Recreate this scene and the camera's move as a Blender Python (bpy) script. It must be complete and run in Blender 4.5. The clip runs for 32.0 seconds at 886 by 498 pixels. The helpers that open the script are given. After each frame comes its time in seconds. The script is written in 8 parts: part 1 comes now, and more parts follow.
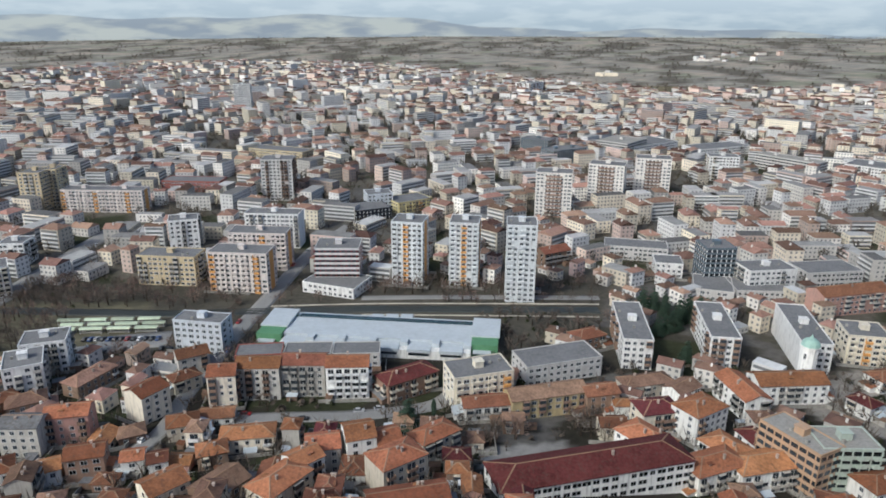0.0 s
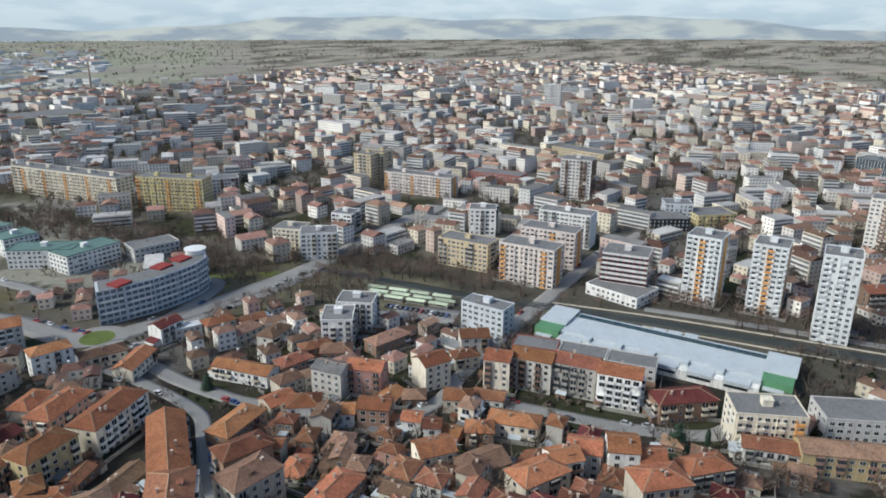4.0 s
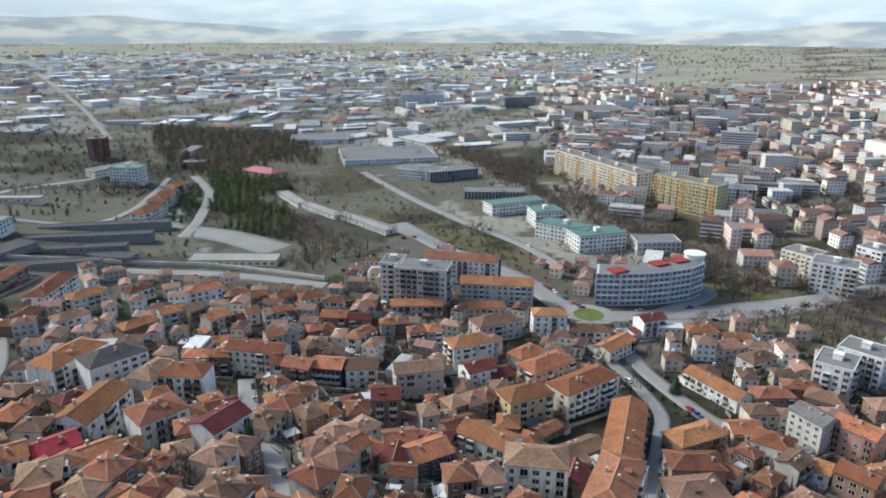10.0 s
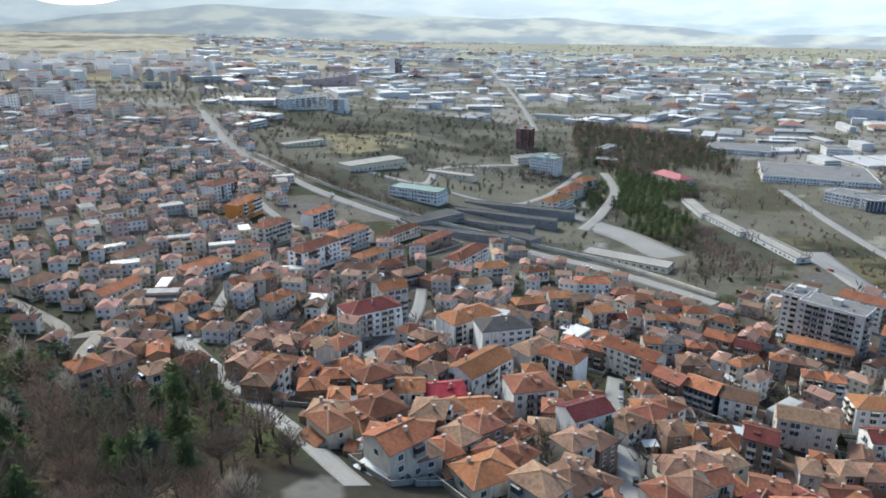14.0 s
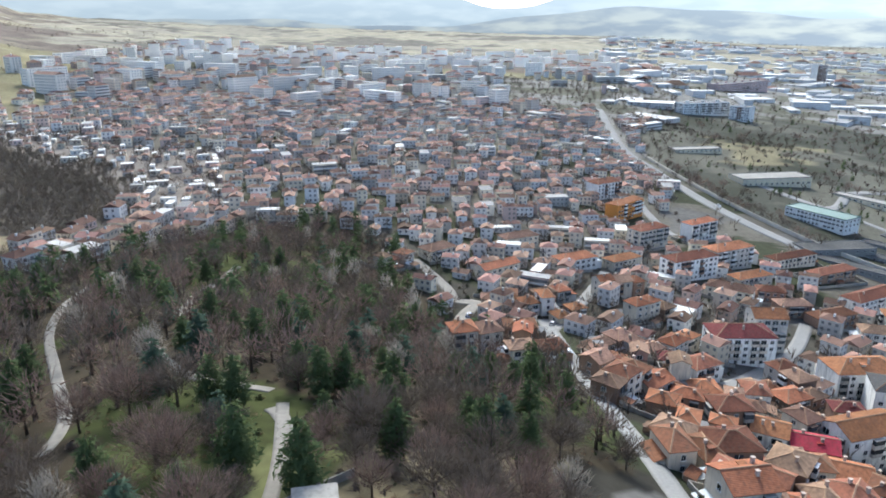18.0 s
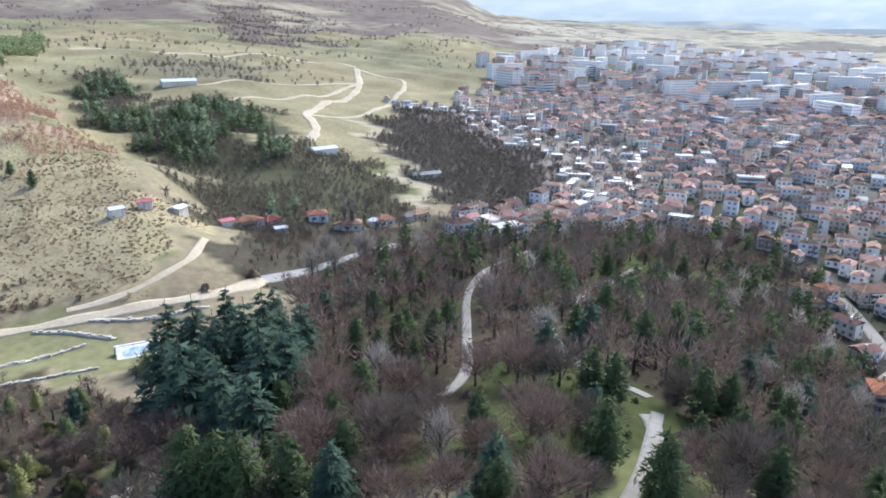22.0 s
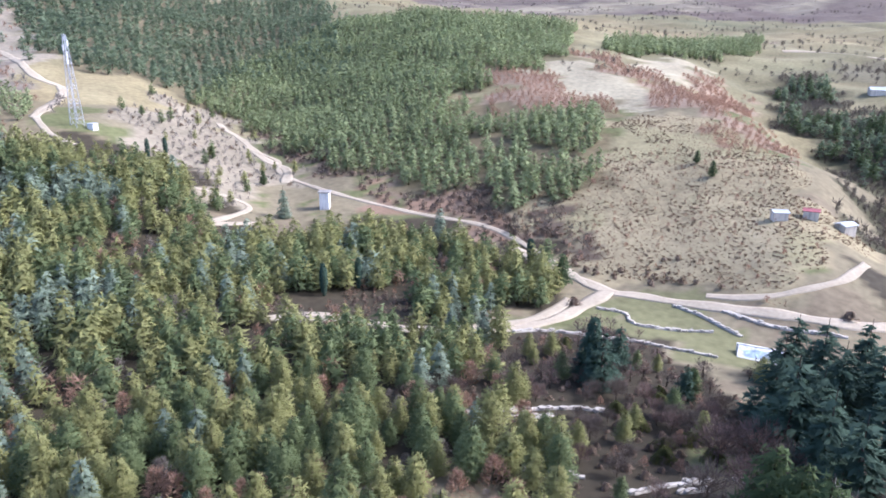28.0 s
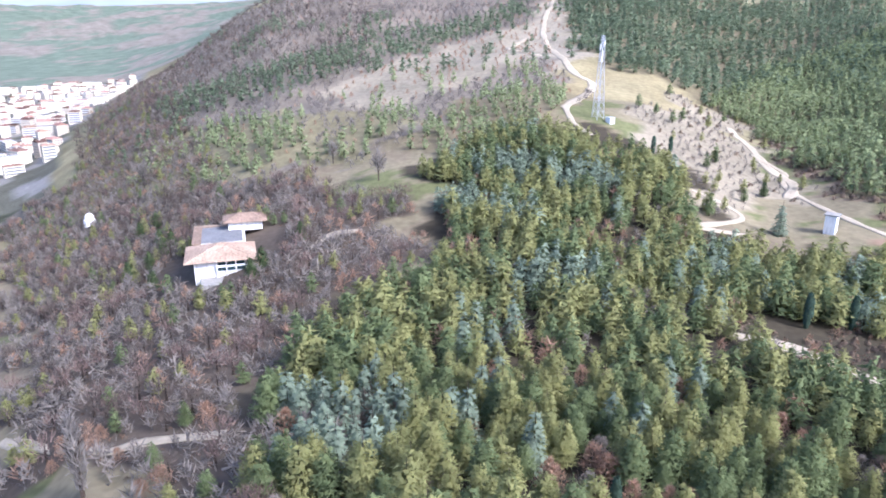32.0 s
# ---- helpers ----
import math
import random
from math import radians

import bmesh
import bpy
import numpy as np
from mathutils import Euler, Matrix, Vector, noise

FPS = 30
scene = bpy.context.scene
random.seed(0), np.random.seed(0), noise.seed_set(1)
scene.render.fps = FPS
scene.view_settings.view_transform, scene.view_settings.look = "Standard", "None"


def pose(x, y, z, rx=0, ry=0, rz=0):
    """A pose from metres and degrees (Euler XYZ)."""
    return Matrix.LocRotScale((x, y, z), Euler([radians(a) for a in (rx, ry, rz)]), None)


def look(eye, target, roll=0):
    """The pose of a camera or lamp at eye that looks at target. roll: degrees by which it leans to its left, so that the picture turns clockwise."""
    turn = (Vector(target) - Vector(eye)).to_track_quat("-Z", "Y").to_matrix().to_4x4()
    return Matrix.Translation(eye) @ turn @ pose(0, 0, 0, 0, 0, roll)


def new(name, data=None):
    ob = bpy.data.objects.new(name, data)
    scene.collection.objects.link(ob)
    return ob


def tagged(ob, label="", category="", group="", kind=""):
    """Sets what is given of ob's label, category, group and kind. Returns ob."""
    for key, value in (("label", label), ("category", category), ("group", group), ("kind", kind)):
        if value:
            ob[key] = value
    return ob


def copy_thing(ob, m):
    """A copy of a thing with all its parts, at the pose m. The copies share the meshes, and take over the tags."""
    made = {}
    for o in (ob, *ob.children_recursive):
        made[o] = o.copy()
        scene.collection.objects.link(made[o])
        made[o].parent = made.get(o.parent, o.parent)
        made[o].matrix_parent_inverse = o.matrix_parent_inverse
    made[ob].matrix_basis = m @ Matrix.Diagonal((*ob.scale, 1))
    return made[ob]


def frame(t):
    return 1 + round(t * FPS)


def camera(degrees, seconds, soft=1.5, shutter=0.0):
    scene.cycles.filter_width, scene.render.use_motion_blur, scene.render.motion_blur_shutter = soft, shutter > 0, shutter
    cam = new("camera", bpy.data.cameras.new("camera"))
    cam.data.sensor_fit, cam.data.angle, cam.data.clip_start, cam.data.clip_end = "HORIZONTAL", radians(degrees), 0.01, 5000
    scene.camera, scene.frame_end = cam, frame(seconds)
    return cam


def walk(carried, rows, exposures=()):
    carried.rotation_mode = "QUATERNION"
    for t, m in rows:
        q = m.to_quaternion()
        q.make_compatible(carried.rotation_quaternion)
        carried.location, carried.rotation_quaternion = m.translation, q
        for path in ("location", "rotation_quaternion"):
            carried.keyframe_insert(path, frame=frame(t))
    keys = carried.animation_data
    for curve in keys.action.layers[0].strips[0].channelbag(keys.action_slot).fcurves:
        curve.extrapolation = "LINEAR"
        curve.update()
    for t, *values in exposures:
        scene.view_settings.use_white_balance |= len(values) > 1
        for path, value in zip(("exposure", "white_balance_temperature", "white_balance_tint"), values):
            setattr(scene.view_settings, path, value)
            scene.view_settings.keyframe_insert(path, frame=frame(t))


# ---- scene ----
# The drone hangs still over the foot of the hill and turns to the left.
EYE = 150.0
cam = camera(64.66, 32.0, soft=1.8)
walk(cam, [
    (0, pose(0, 0, EYE, 71.57, 0, 0.10) @ pose(0, 0, 0, 0, 0, 0.41)),
    (0.5, pose(0, 0, EYE, 71.56, 0, 2.86) @ pose(0, 0, 0, 0, 0, 0.41)),
    (1, pose(0, 0, EYE, 71.54, 0, 5.84) @ pose(0, 0, 0, 0, 0, 0.41)),
    (1.5, pose(0, 0, EYE, 71.52, 0, 8.84) @ pose(0, 0, 0, 0, 0, 0.39)),
    (2, pose(0, 0, EYE, 71.50, 0, 11.89) @ pose(0, 0, 0, 0, 0, 0.37)),
    (2.5, pose(0, 0, EYE, 71.49, 0, 15.07) @ pose(0, 0, 0, 0, 0, 0.32)),
    (3, pose(0, 0, EYE, 71.50, 0, 18.27) @ pose(0, 0, 0, 0, 0, 0.31)),
    (3.5, pose(0, 0, EYE, 71.52, 0, 21.48) @ pose(0, 0, 0, 0, 0, 0.31)),
    (5.5, pose(0, 0, EYE, 71.56, 0, 34.39) @ pose(0, 0, 0, 0, 0, 0.22)),
    (6, pose(0, 0, EYE, 71.56, 0, 38.06) @ pose(0, 0, 0, 0, 0, 0.15)),
    (6.5, pose(0, 0, EYE, 71.55, 0, 41.60) @ pose(0, 0, 0, 0, 0, 0.14)),
    (7, pose(0, 0, EYE, 71.57, 0, 45.24) @ pose(0, 0, 0, 0, 0, 0.09)),
    (7.5, pose(0, 0, EYE, 71.61, 0, 48.91) @ pose(0, 0, 0, 0, 0, 0.05)),
    (8, pose(0, 0, EYE, 71.66, 0, 52.27) @ pose(0, 0, 0, 0, 0, 0.12)),
    (8.5, pose(0, 0, EYE, 71.69, 0, 55.60) @ pose(0, 0, 0, 0, 0, 0.07)),
    (9, pose(0, 0, EYE, 71.71, 0, 58.94) @ pose(0, 0, 0, 0, 0, 0.09)),
    (9.5, pose(0, 0, EYE, 71.73, 0, 62.21) @ pose(0, 0, 0, 0, 0, 0.13)),
    (10, pose(0, 0, EYE, 71.73, 0, 65.89) @ pose(0, 0, 0, 0, 0, 0.16)),
    (10.5, pose(0, 0, EYE, 71.76, 0, 69.94) @ pose(0, 0, 0, 0, 0, 0.12)),
    (11, pose(0, 0, EYE, 71.77, 0, 73.94) @ pose(0, 0, 0, 0, 0, 0.13)),
    (11.5, pose(0, 0, EYE, 71.75, 0, 77.97) @ pose(0, 0, 0, 0, 0, 0.14)),
    (12, pose(0, 0, EYE, 71.75, 0, 81.98) @ pose(0, 0, 0, 0, 0, 0.19)),
    (12.5, pose(0, 0, EYE, 71.78, 0, 86.02) @ pose(0, 0, 0, 0, 0, 0.18)),
    (13, pose(0, 0, EYE, 71.77, 0, 90.23) @ pose(0, 0, 0, 0, 0, 0.22)),
    (13.5, pose(0, 0, EYE, 71.76, 0, 94.64) @ pose(0, 0, 0, 0, 0, 0.27)),
    (14, pose(0, 0, EYE, 71.78, 0, 98.89) @ pose(0, 0, 0, 0, 0, 0.28)),
    (14.5, pose(0, 0, EYE, 71.75, 0, 103.02) @ pose(0, 0, 0, 0, 0, 0.28)),
    (16.5, pose(0, 0, EYE, 71.78, 0, 118.09) @ pose(0, 0, 0, 0, 0, 0.25)),
    (17, pose(0, 0, EYE, 71.77, 0, 122.12) @ pose(0, 0, 0, 0, 0, 0.24)),
    (17.5, pose(0, 0, EYE, 71.80, 0, 126.15) @ pose(0, 0, 0, 0, 0, 0.16)),
    (18, pose(0, 0, EYE, 71.82, 0, 130.23) @ pose(0, 0, 0, 0, 0, 0.11)),
    (18.5, pose(0, 0, EYE, 71.84, 0, 134.32) @ pose(0, 0, 0, 0, 0, 0.16)),
    (19, pose(0, 0, EYE, 71.86, 0, 138.61) @ pose(0, 0, 0, 0, 0, 0.15)),
    (19.5, pose(0, 0, EYE, 71.88, 0, 142.96) @ pose(0, 0, 0, 0, 0, 0.18)),
    (20, pose(0, 0, EYE, 71.87, 0, 147.34) @ pose(0, 0, 0, 0, 0, 0.20)),
    (20.5, pose(0, 0, EYE, 71.87, 0, 151.69) @ pose(0, 0, 0, 0, 0, 0.11)),
    (21, pose(0, 0, EYE, 71.89, 0, 155.95) @ pose(0, 0, 0, 0, 0, 0.19)),
    (21.5, pose(0, 0, EYE, 71.88, 0, 160.01) @ pose(0, 0, 0, 0, 0, 0.20)),
    (22, pose(0, 0, EYE, 71.87, 0, 164.09) @ pose(0, 0, 0, 0, 0, 0.24)),
    (22.5, pose(0, 0, EYE, 71.84, 0, 168.23) @ pose(0, 0, 0, 0, 0, 0.33)),
    (23, pose(0, 0, EYE, 71.83, 0, 172.35) @ pose(0, 0, 0, 0, 0, 0.30)),
    (23.5, pose(0, 0, EYE, 71.83, 0, 176.54) @ pose(0, 0, 0, 0, 0, 0.26)),
    (24, pose(0, 0, EYE, 71.79, 0, 180.56) @ pose(0, 0, 0, 0, 0, 0.30)),
    (24.5, pose(0, 0, EYE, 71.81, 0, 184.50) @ pose(0, 0, 0, 0, 0, 0.29)),
    (26.5, pose(0, 0, EYE, 71.78, 0, 202.47) @ pose(0, 0, 0, 0, 0, 0.28)),
    (27, pose(0, 0, EYE, 71.77, 0, 207.10) @ pose(0, 0, 0, 0, 0, 0.26)),
    (27.5, pose(0, 0, EYE, 71.78, 0, 211.72) @ pose(0, 0, 0, 0, 0, 0.32)),
    (28, pose(0, 0, EYE, 71.81, 0, 216.35) @ pose(0, 0, 0, 0, 0, 0.31)),
    (28.5, pose(0, 0, EYE, 71.83, 0, 221.17) @ pose(0, 0, 0, 0, 0, 0.28)),
    (29, pose(0, 0, EYE, 71.83, 0, 226.49) @ pose(0, 0, 0, 0, 0, 0.26)),
    (29.5, pose(0, 0, EYE, 71.79, 0, 231.69) @ pose(0, 0, 0, 0, 0, -0.02)),
    (30, pose(0, 0, EYE, 71.76, 0, 236.75) @ pose(0, 0, 0, 0, 0, -0.17)),
    (30.5, pose(0, 0, EYE, 71.75, 0, 241.77) @ pose(0, 0, 0, 0, 0, -0.09)),
    (31, pose(0, 0, EYE, 71.78, 0, 246.63) @ pose(0, 0, 0, 0, 0, -0.19)),
    (31.5, pose(0, 0, EYE, 71.81, 0, 251.44) @ pose(0, 0, 0, 0, 0, -0.08)),
    (32, pose(0, 0, EYE, 71.81, 0, 256.20) @ pose(0, 0, 0, 0, 0, 0.08)),
], exposures=[(0, 0.56, 6050, 4), (7, 0.92, 6100, 1), (13, 1.24, 6100, 1), (17, 1.54, 5950, 2), (20, 1.70, 5750, 4), (24, 1.84, 5550, 12), (28, 1.86, 5420, 20), (32, 2.03, 5370, 19)])

# ---- daylight: a pale overcast with a weak, wide sun behind it ----
SUN_BEARING, SUN_HEIGHT = 132.0, 40.0
world = bpy.data.worlds.new("world")
scene.world = world
world.use_nodes = True
wn = world.node_tree.nodes
sky = wn.new("ShaderNodeTexSky")
sky.sky_type, sky.sun_disc = "NISHITA", False
sky.sun_elevation, sky.sun_rotation = radians(SUN_HEIGHT), radians(-SUN_BEARING)
sky.air_density, sky.dust_density, sky.ozone_density = 0.6, 2.2, 0.2
wn["Background"].inputs["Strength"].default_value = 0.125
world.node_tree.links.new(sky.outputs[0], wn["Background"].inputs["Color"])
sun = new("sun", bpy.data.lights.new("sun", "SUN"))
sun.data.energy, sun.data.angle, sun.data.color = 1.5, radians(10), (1.0, 0.95, 0.88)
sun_way = Vector((-math.sin(radians(SUN_BEARING)), math.cos(radians(SUN_BEARING)), math.tan(radians(SUN_HEIGHT))))
sun.matrix_world = look(sun_way * 200, (0, 0, 0))
# ---- lie of the land ----
# Heights of the ground along bearings (degrees, to the left of +y), at growing distances from the middle.
REACH = np.array([0, 78, 130, 195, 260, 350, 430, 520, 780, 1170, 1820, 2860, 4400, 4900], float)
SLOPES = {}


def slope(bearing, *heights):
    SLOPES[bearing] = heights


slope(-30, 83, 66, 34, 11, 4, 1, 0, 0, 0, 0, 5, 26, 44, 46)
slope(0, 83, 66, 34, 11, 4, 1, 0, 0, 0, 0, 0, 5, 23, 24)
slope(30, 83, 66, 34, 11, 4, 1, 0, 0, 0, 0, 0, 0, 0, 0)
slope(60, 83, 67, 36, 15, 7, 2, 0, 0, 0, 0, 0, 0, 0, 0)
slope(90, 85, 70, 48, 29, 14, 6, 3, 3, 0, 0, 0, 0, 0, 0)
slope(105, 86, 73, 56, 37, 24, 17, 16, 16, 21, 26, 18, 34, 10, 11)
slope(118, 87, 78, 64, 45, 32, 24, 24, 25, 38, 52, 57, 72, 44, 44)
slope(130, 89, 82, 71, 48, 33, 30, 35, 42, 55, 63, 66, 68, 66, 66)
slope(145, 90, 85, 80, 65, 51, 43, 46, 49, 60, 72, 82, 92, 96, 98)
slope(160, 91, 86, 78, 68, 60, 52, 55, 59, 78, 100, 122, 145, 165, 170)
slope(165, 91, 86, 77, 66, 60, 58, 61, 66, 84, 116, 160, 230, 330, 340)
slope(170, 91, 85, 76, 66, 60, 60, 66, 72, 92, 116, 160, 230, 330, 340)
slope(176, 91, 85, 75, 65, 59, 66, 76, 84, 101, 124, 176, 270, 390, 400)
slope(183, 91, 84, 74, 65, 72, 66, 80, 92, 108, 138, 200, 310, 440, 450)
slope(188, 91, 83, 74, 65, 80, 88, 74, 88, 118, 138, 200, 310, 440, 450)
slope(193, 91, 82, 74, 65, 77, 94, 98, 88, 122, 138, 200, 310, 440, 450)
slope(198, 91, 82, 73, 65, 73, 94, 106, 114, 128, 146, 210, 320, 450, 460)
slope(215, 91, 81, 73, 68, 67, 86, 106, 125, 158, 161, 195, 247, 312, 319)
slope(230, 91, 81, 73, 72, 70, 76, 82, 89, 130, 208, 312, 416, 494, 502)
slope(243, 91, 81, 74, 74, 81, 95, 107, 120, 156, 237, 351, 468, 521, 528)
slope(256, 91, 81, 73, 73, 78, 91, 102, 115, 151, 221, 338, 443, 469, 476)
slope(269, 91, 80, 72, 70, 72, 78, 88, 99, 138, 180, 183, 196, 259, 279)
slope(279, 91, 78, 69, 64, 59, 56, 58, 62, 74, 50, 22, 78, 206, 234)
slope(285, 91, 77, 67, 57, 48, 38, 34, 30, 22, 6, 4, 50, 198, 226)
slope(289, 91, 76, 65, 52, 39, 24, 16, 8, 3, 0, 0, 39, 192, 220)
slope(310, 86, 68, 40, 20, 8, 2, 0, 0, 0, 0, 0, 26, 103, 117)


def cubic(a, b, c, d, f):
    return b + 0.5 * f * (c - a + f * (2 * a - 5 * b + 4 * c - d + f * (3 * (b - c) + d - a)))


ANGLES = np.array(sorted(SLOPES), float)
LEVELS = np.array([SLOPES[a] for a in ANGLES], float)
LEVELS[:, 0] = 88
LEVELS[:, -2] += 8
LEVELS[:, -1] -= 40


def land(x, y):
    """Height of the ground at x, y (arrays or numbers)."""
    x, y = np.asarray(x, float), np.asarray(y, float)
    r = np.hypot(x, y).clip(0, 4890)
    a = (np.degrees(np.arctan2(-x, y)) + 30) % 360 - 30
    n, m = len(ANGLES), len(REACH)
    i = np.searchsorted(ANGLES, a, side="right") - 1
    right = np.where(i + 1 < n, ANGLES[(i + 1) % n], ANGLES[0] + 360)
    f = (a - ANGLES[i]) / (right - ANGLES[i])
    j = (np.searchsorted(REACH, r, side="right") - 1).clip(0, m - 2)
    g = (r - REACH[j]) / (REACH[j + 1] - REACH[j])
    lines = []
    for k in (-1, 0, 1, 2):
        row = LEVELS[(i + k) % n]
        pick = [np.take_along_axis(row, np.expand_dims((j + q).clip(0, m - 1), -1), -1)[..., 0] for q in (-1, 0, 1, 2)]
        lines.append(cubic(*pick, g))
    z = cubic(*lines, f)
    rough = np.sin(x * 0.043 + 1.3 * np.sin(y * 0.031)) * np.sin(y * 0.051 + 1.1 * np.sin(x * 0.027))
    hilly = np.clip((z - 30) / 50, 0, 1) * np.clip((r - 120) / 200, 0, 1)
    return z + hilly * (1.2 + r / 450) * rough


def ground(x, y):
    return float(land(x, y))
# ---- roads and zones of the plan ----
ROADS, ZONES = [], {}


def road(name, width, kind, line):
    ROADS.append((name, width, kind, np.array(line, float)))


def zone(name, corners):
    ZONES[name] = np.array(corners, float)


zone("park", [(-30, -249), (-68, -274), (-105, -284), (-146, -304), (-214, -312), (-259, -286), (-252, -243), (-200, -166), (-186, -109), (-156, -72), (-118, -49), (-9, -116)])
zone("park_south", [(-6, -85), (-1, -133), (-17, -222), (-59, -273), (-133, -286), (-269, -306), (-83, -84)])
zone("near_pines", [(108, -11), (154, -14), (187, -38), (251, -65), (316, -65), (353, -125), (324, -156), (303, -187), (250, -178), (215, -145), (204, -188), (181, -219), (147, -220), (114, -221), (98, -198), (93, -158), (79, -129), (47, -102)])
zone("west_pines", [(102, 7), (138, 9), (186, -9), (211, -36), (191, -59), (88, -28)])
zone("pine_hill", [(424, -284), (551, -427), (607, -638), (433, -621), (333, -678), (239, -472), (249, -397), (244, -340), (214, -342), (173, -388), (145, -348), (129, -294), (128, -261), (164, -246), (209, -246), (270, -253), (374, -289)])
zone("pine_strip", [(292, -657), (205, -904), (171, -740), (236, -532)])
zone("ravine_pines", [(128, -604), (123, -661), (99, -671), (73, -582), (55, -498), (59, -468), (79, -473), (104, -517)])
zone("red_shrubs", [(257, -407), (230, -411), (196, -399), (170, -388), (164, -368), (195, -363), (206, -346), (213, -329)])
zone("rust_shrubs", [(164, -443), (147, -468), (164, -567), (136, -559), (85, -383), (71, -373), (53, -327), (72, -345), (95, -360), (114, -377), (139, -398)])
zone("foot_shrubs", [(231, -230), (160, -248), (118, -231), (136, -228), (191, -225)])
zone("dry_slope", [(146, -244), (129, -294), (145, -378), (86, -371), (44, -315), (17, -274), (40, -220), (94, -216)])
zone("mountain_wood", [(1240, 270), (1088, -14), (983, -100), (824, -337), (447, -190), (362, -135), (349, -61), (348, -32), (335, 23), (446, 79)])
zone("mountain_pines", [(816, -348), (735, -724), (375, -384), (506, -440), (464, -351), (415, -290), (446, -234), (507, -237)])
zone("upper_pines", [(349, -61), (421, -127), (419, -178), (327, -158), (319, -111), (314, -71)])
zone("strip_pines", [(322, -49), (344, -90), (404, -152), (452, -193), (396, -169), (356, -135), (318, -94), (309, -65)])
zone("rock_band", [(515, -42), (580, -107), (647, -204), (698, -275), (511, -227), (494, -173), (451, -119), (430, -64), (459, -40)])
zone("ridge_pines", [(671, 97), (642, -31), (666, -134), (792, -277), (718, -270), (589, -108), (522, -27), (571, 74)])
zone("young_pines", [(639, 162), (512, 42), (429, -50), (405, -86), (348, -50), (353, -7), (388, 50), (486, 111)])
zone("rocky_crest", [(798, -312), (801, -344), (484, -223), (454, -189), (605, -223)])
zone("valley_mouth", [(5, -340), (-21, -320), (-40, -303), (-88, -313), (-129, -319), (-92, -266), (-71, -251), (-41, -218), (-15, -234), (8, -224)])
zone("hill_field", [(253, -430), (218, -463), (184, -450), (141, -394), (153, -383), (191, -402), (228, -413)])
zone("upper_field", [(216, -544), (186, -627), (154, -465), (175, -476)])
zone("hedges", [(132, -710), (25, -833), (-73, -766), (-76, -731), (4, -654), (123, -685)])
zone("brown_hills", [(50, -1679), (-138, -1787), (-210, -1352), (-165, -1006), (-81, -1025), (-1, -1016), (29, -1304)])
zone("hill_scrub", [(168, -249), (128, -255), (107, -239), (109, -228), (138, -231), (161, -236)])
zone("bare_edge", [(-94, -580), (-97, -542), (-93, -443), (-95, -368), (-100, -338), (-89, -328), (-86, -398), (-85, -492)])
zone("terrace_lawn", [(85.1, -172.1), (81.4, -193.6), (61.3, -208.1), (28.4, -207.1), (38.5, -193.2), (39.7, -180.7), (61.0, -174.7), (89.2, -151.7)])
zone("clearing", [(155, -125), (136, -158), (115, -149), (113, -132), (142, -114)])
zone("bare_wood", [(563, 200), (471, 125), (418, 75), (354, 15), (316, -18), (276, -52), (209, -39), (183, -15), (151, 8), (104, 10), (139, 59)])
zone("spur_scrub", [(77, -483), (30, -384), (17, -274), (-26, -301), (-75, -316), (-83, -384), (-70, -421), (-37, -447), (6, -457)])
zone("gully_scrub", [(-101, -565), (-176, -629), (-180, -515), (-209, -462), (-187, -387), (-148, -351), (-101, -342), (-94, -389), (-91, -442)])
zone("river_trees", [(-253, 369), (-155, 366), (-107, 367), (-105, 346), (-146, 342), (-238, 345)])
zone("quay_trees", [(-49, 386), (89, 389), (82, 354), (-45, 350)])
zone("yard_conifers", [(112, 350), (137, 351), (120, 286), (94, 285)])
zone("belt", [(-605, 389), (-424, 349), (-277, 338), (-287, 300), (-366, 302), (-641, 328), (-791, 343)])
zone("works_wood", [(-1077, 34), (-925, 213), (-738, 175), (-793, 132), (-693, 93), (-714, 57), (-857, 27)])
zone("works_grove", [(-710, 63), (-687, 128), (-487, 103), (-475, 72), (-551, 62), (-577, 48)])
zone("lawn", [(-578, 217), (-586, 270), (-538, 264), (-531, 229)])
zone("dry_meadow", [(-761, -273), (-846, -157), (-684, -173), (-670, -224)])
zone("school_yard", [(3, 205), (23, 210), (44, 215), (42, 207), (16, 187)])
zone("verge", [(-291, 294), (-273, 324), (-263, 313), (-278, 287)])
zone("garden", [(100, -137), (90, -150), (75, -170), (37, -177), (22, -157), (13, -89), (74, -97)])
zone("valley_scrub", [(363, -280), (262, -247), (202, -238), (145, -234), (119, -226), (147, -238), (200, -243), (283, -267)])
zone("far_scrub", [(229, -990), (193, -896), (174, -778)])
zone("knoll", [(278, -123), (328, -175), (401, -251), (413, -302), (332, -253), (290, -249), (258, -229), (243, -184), (230, -149)])
zone("shacks", [(-123, -642), (-203, -633), (-228, -564), (-254, -520), (-301, -480), (-222, -343), (-177, -350), (-189, -462)])
zone("compound", [(-645, -300), (-525, -161), (-455, -19), (-384, 95), (-412, 128), (-471, 164), (-604, 151), (-796, 136), (-1010, 73), (-1043, -75), (-1005, -233), (-916, -395)])
zone("campus", [(-741, 228), (-578, 217), (-402, 240), (-353, 241), (-328, 272), (-345, 336), (-411, 338), (-560, 360), (-667, 342), (-837, 348)])
zone("riverside", [(-261, 382), (-102, 385), (-48, 381), (91, 384), (87, 338), (30, 292), (-24, 282), (-98, 282), (-166, 282), (-210, 300)])
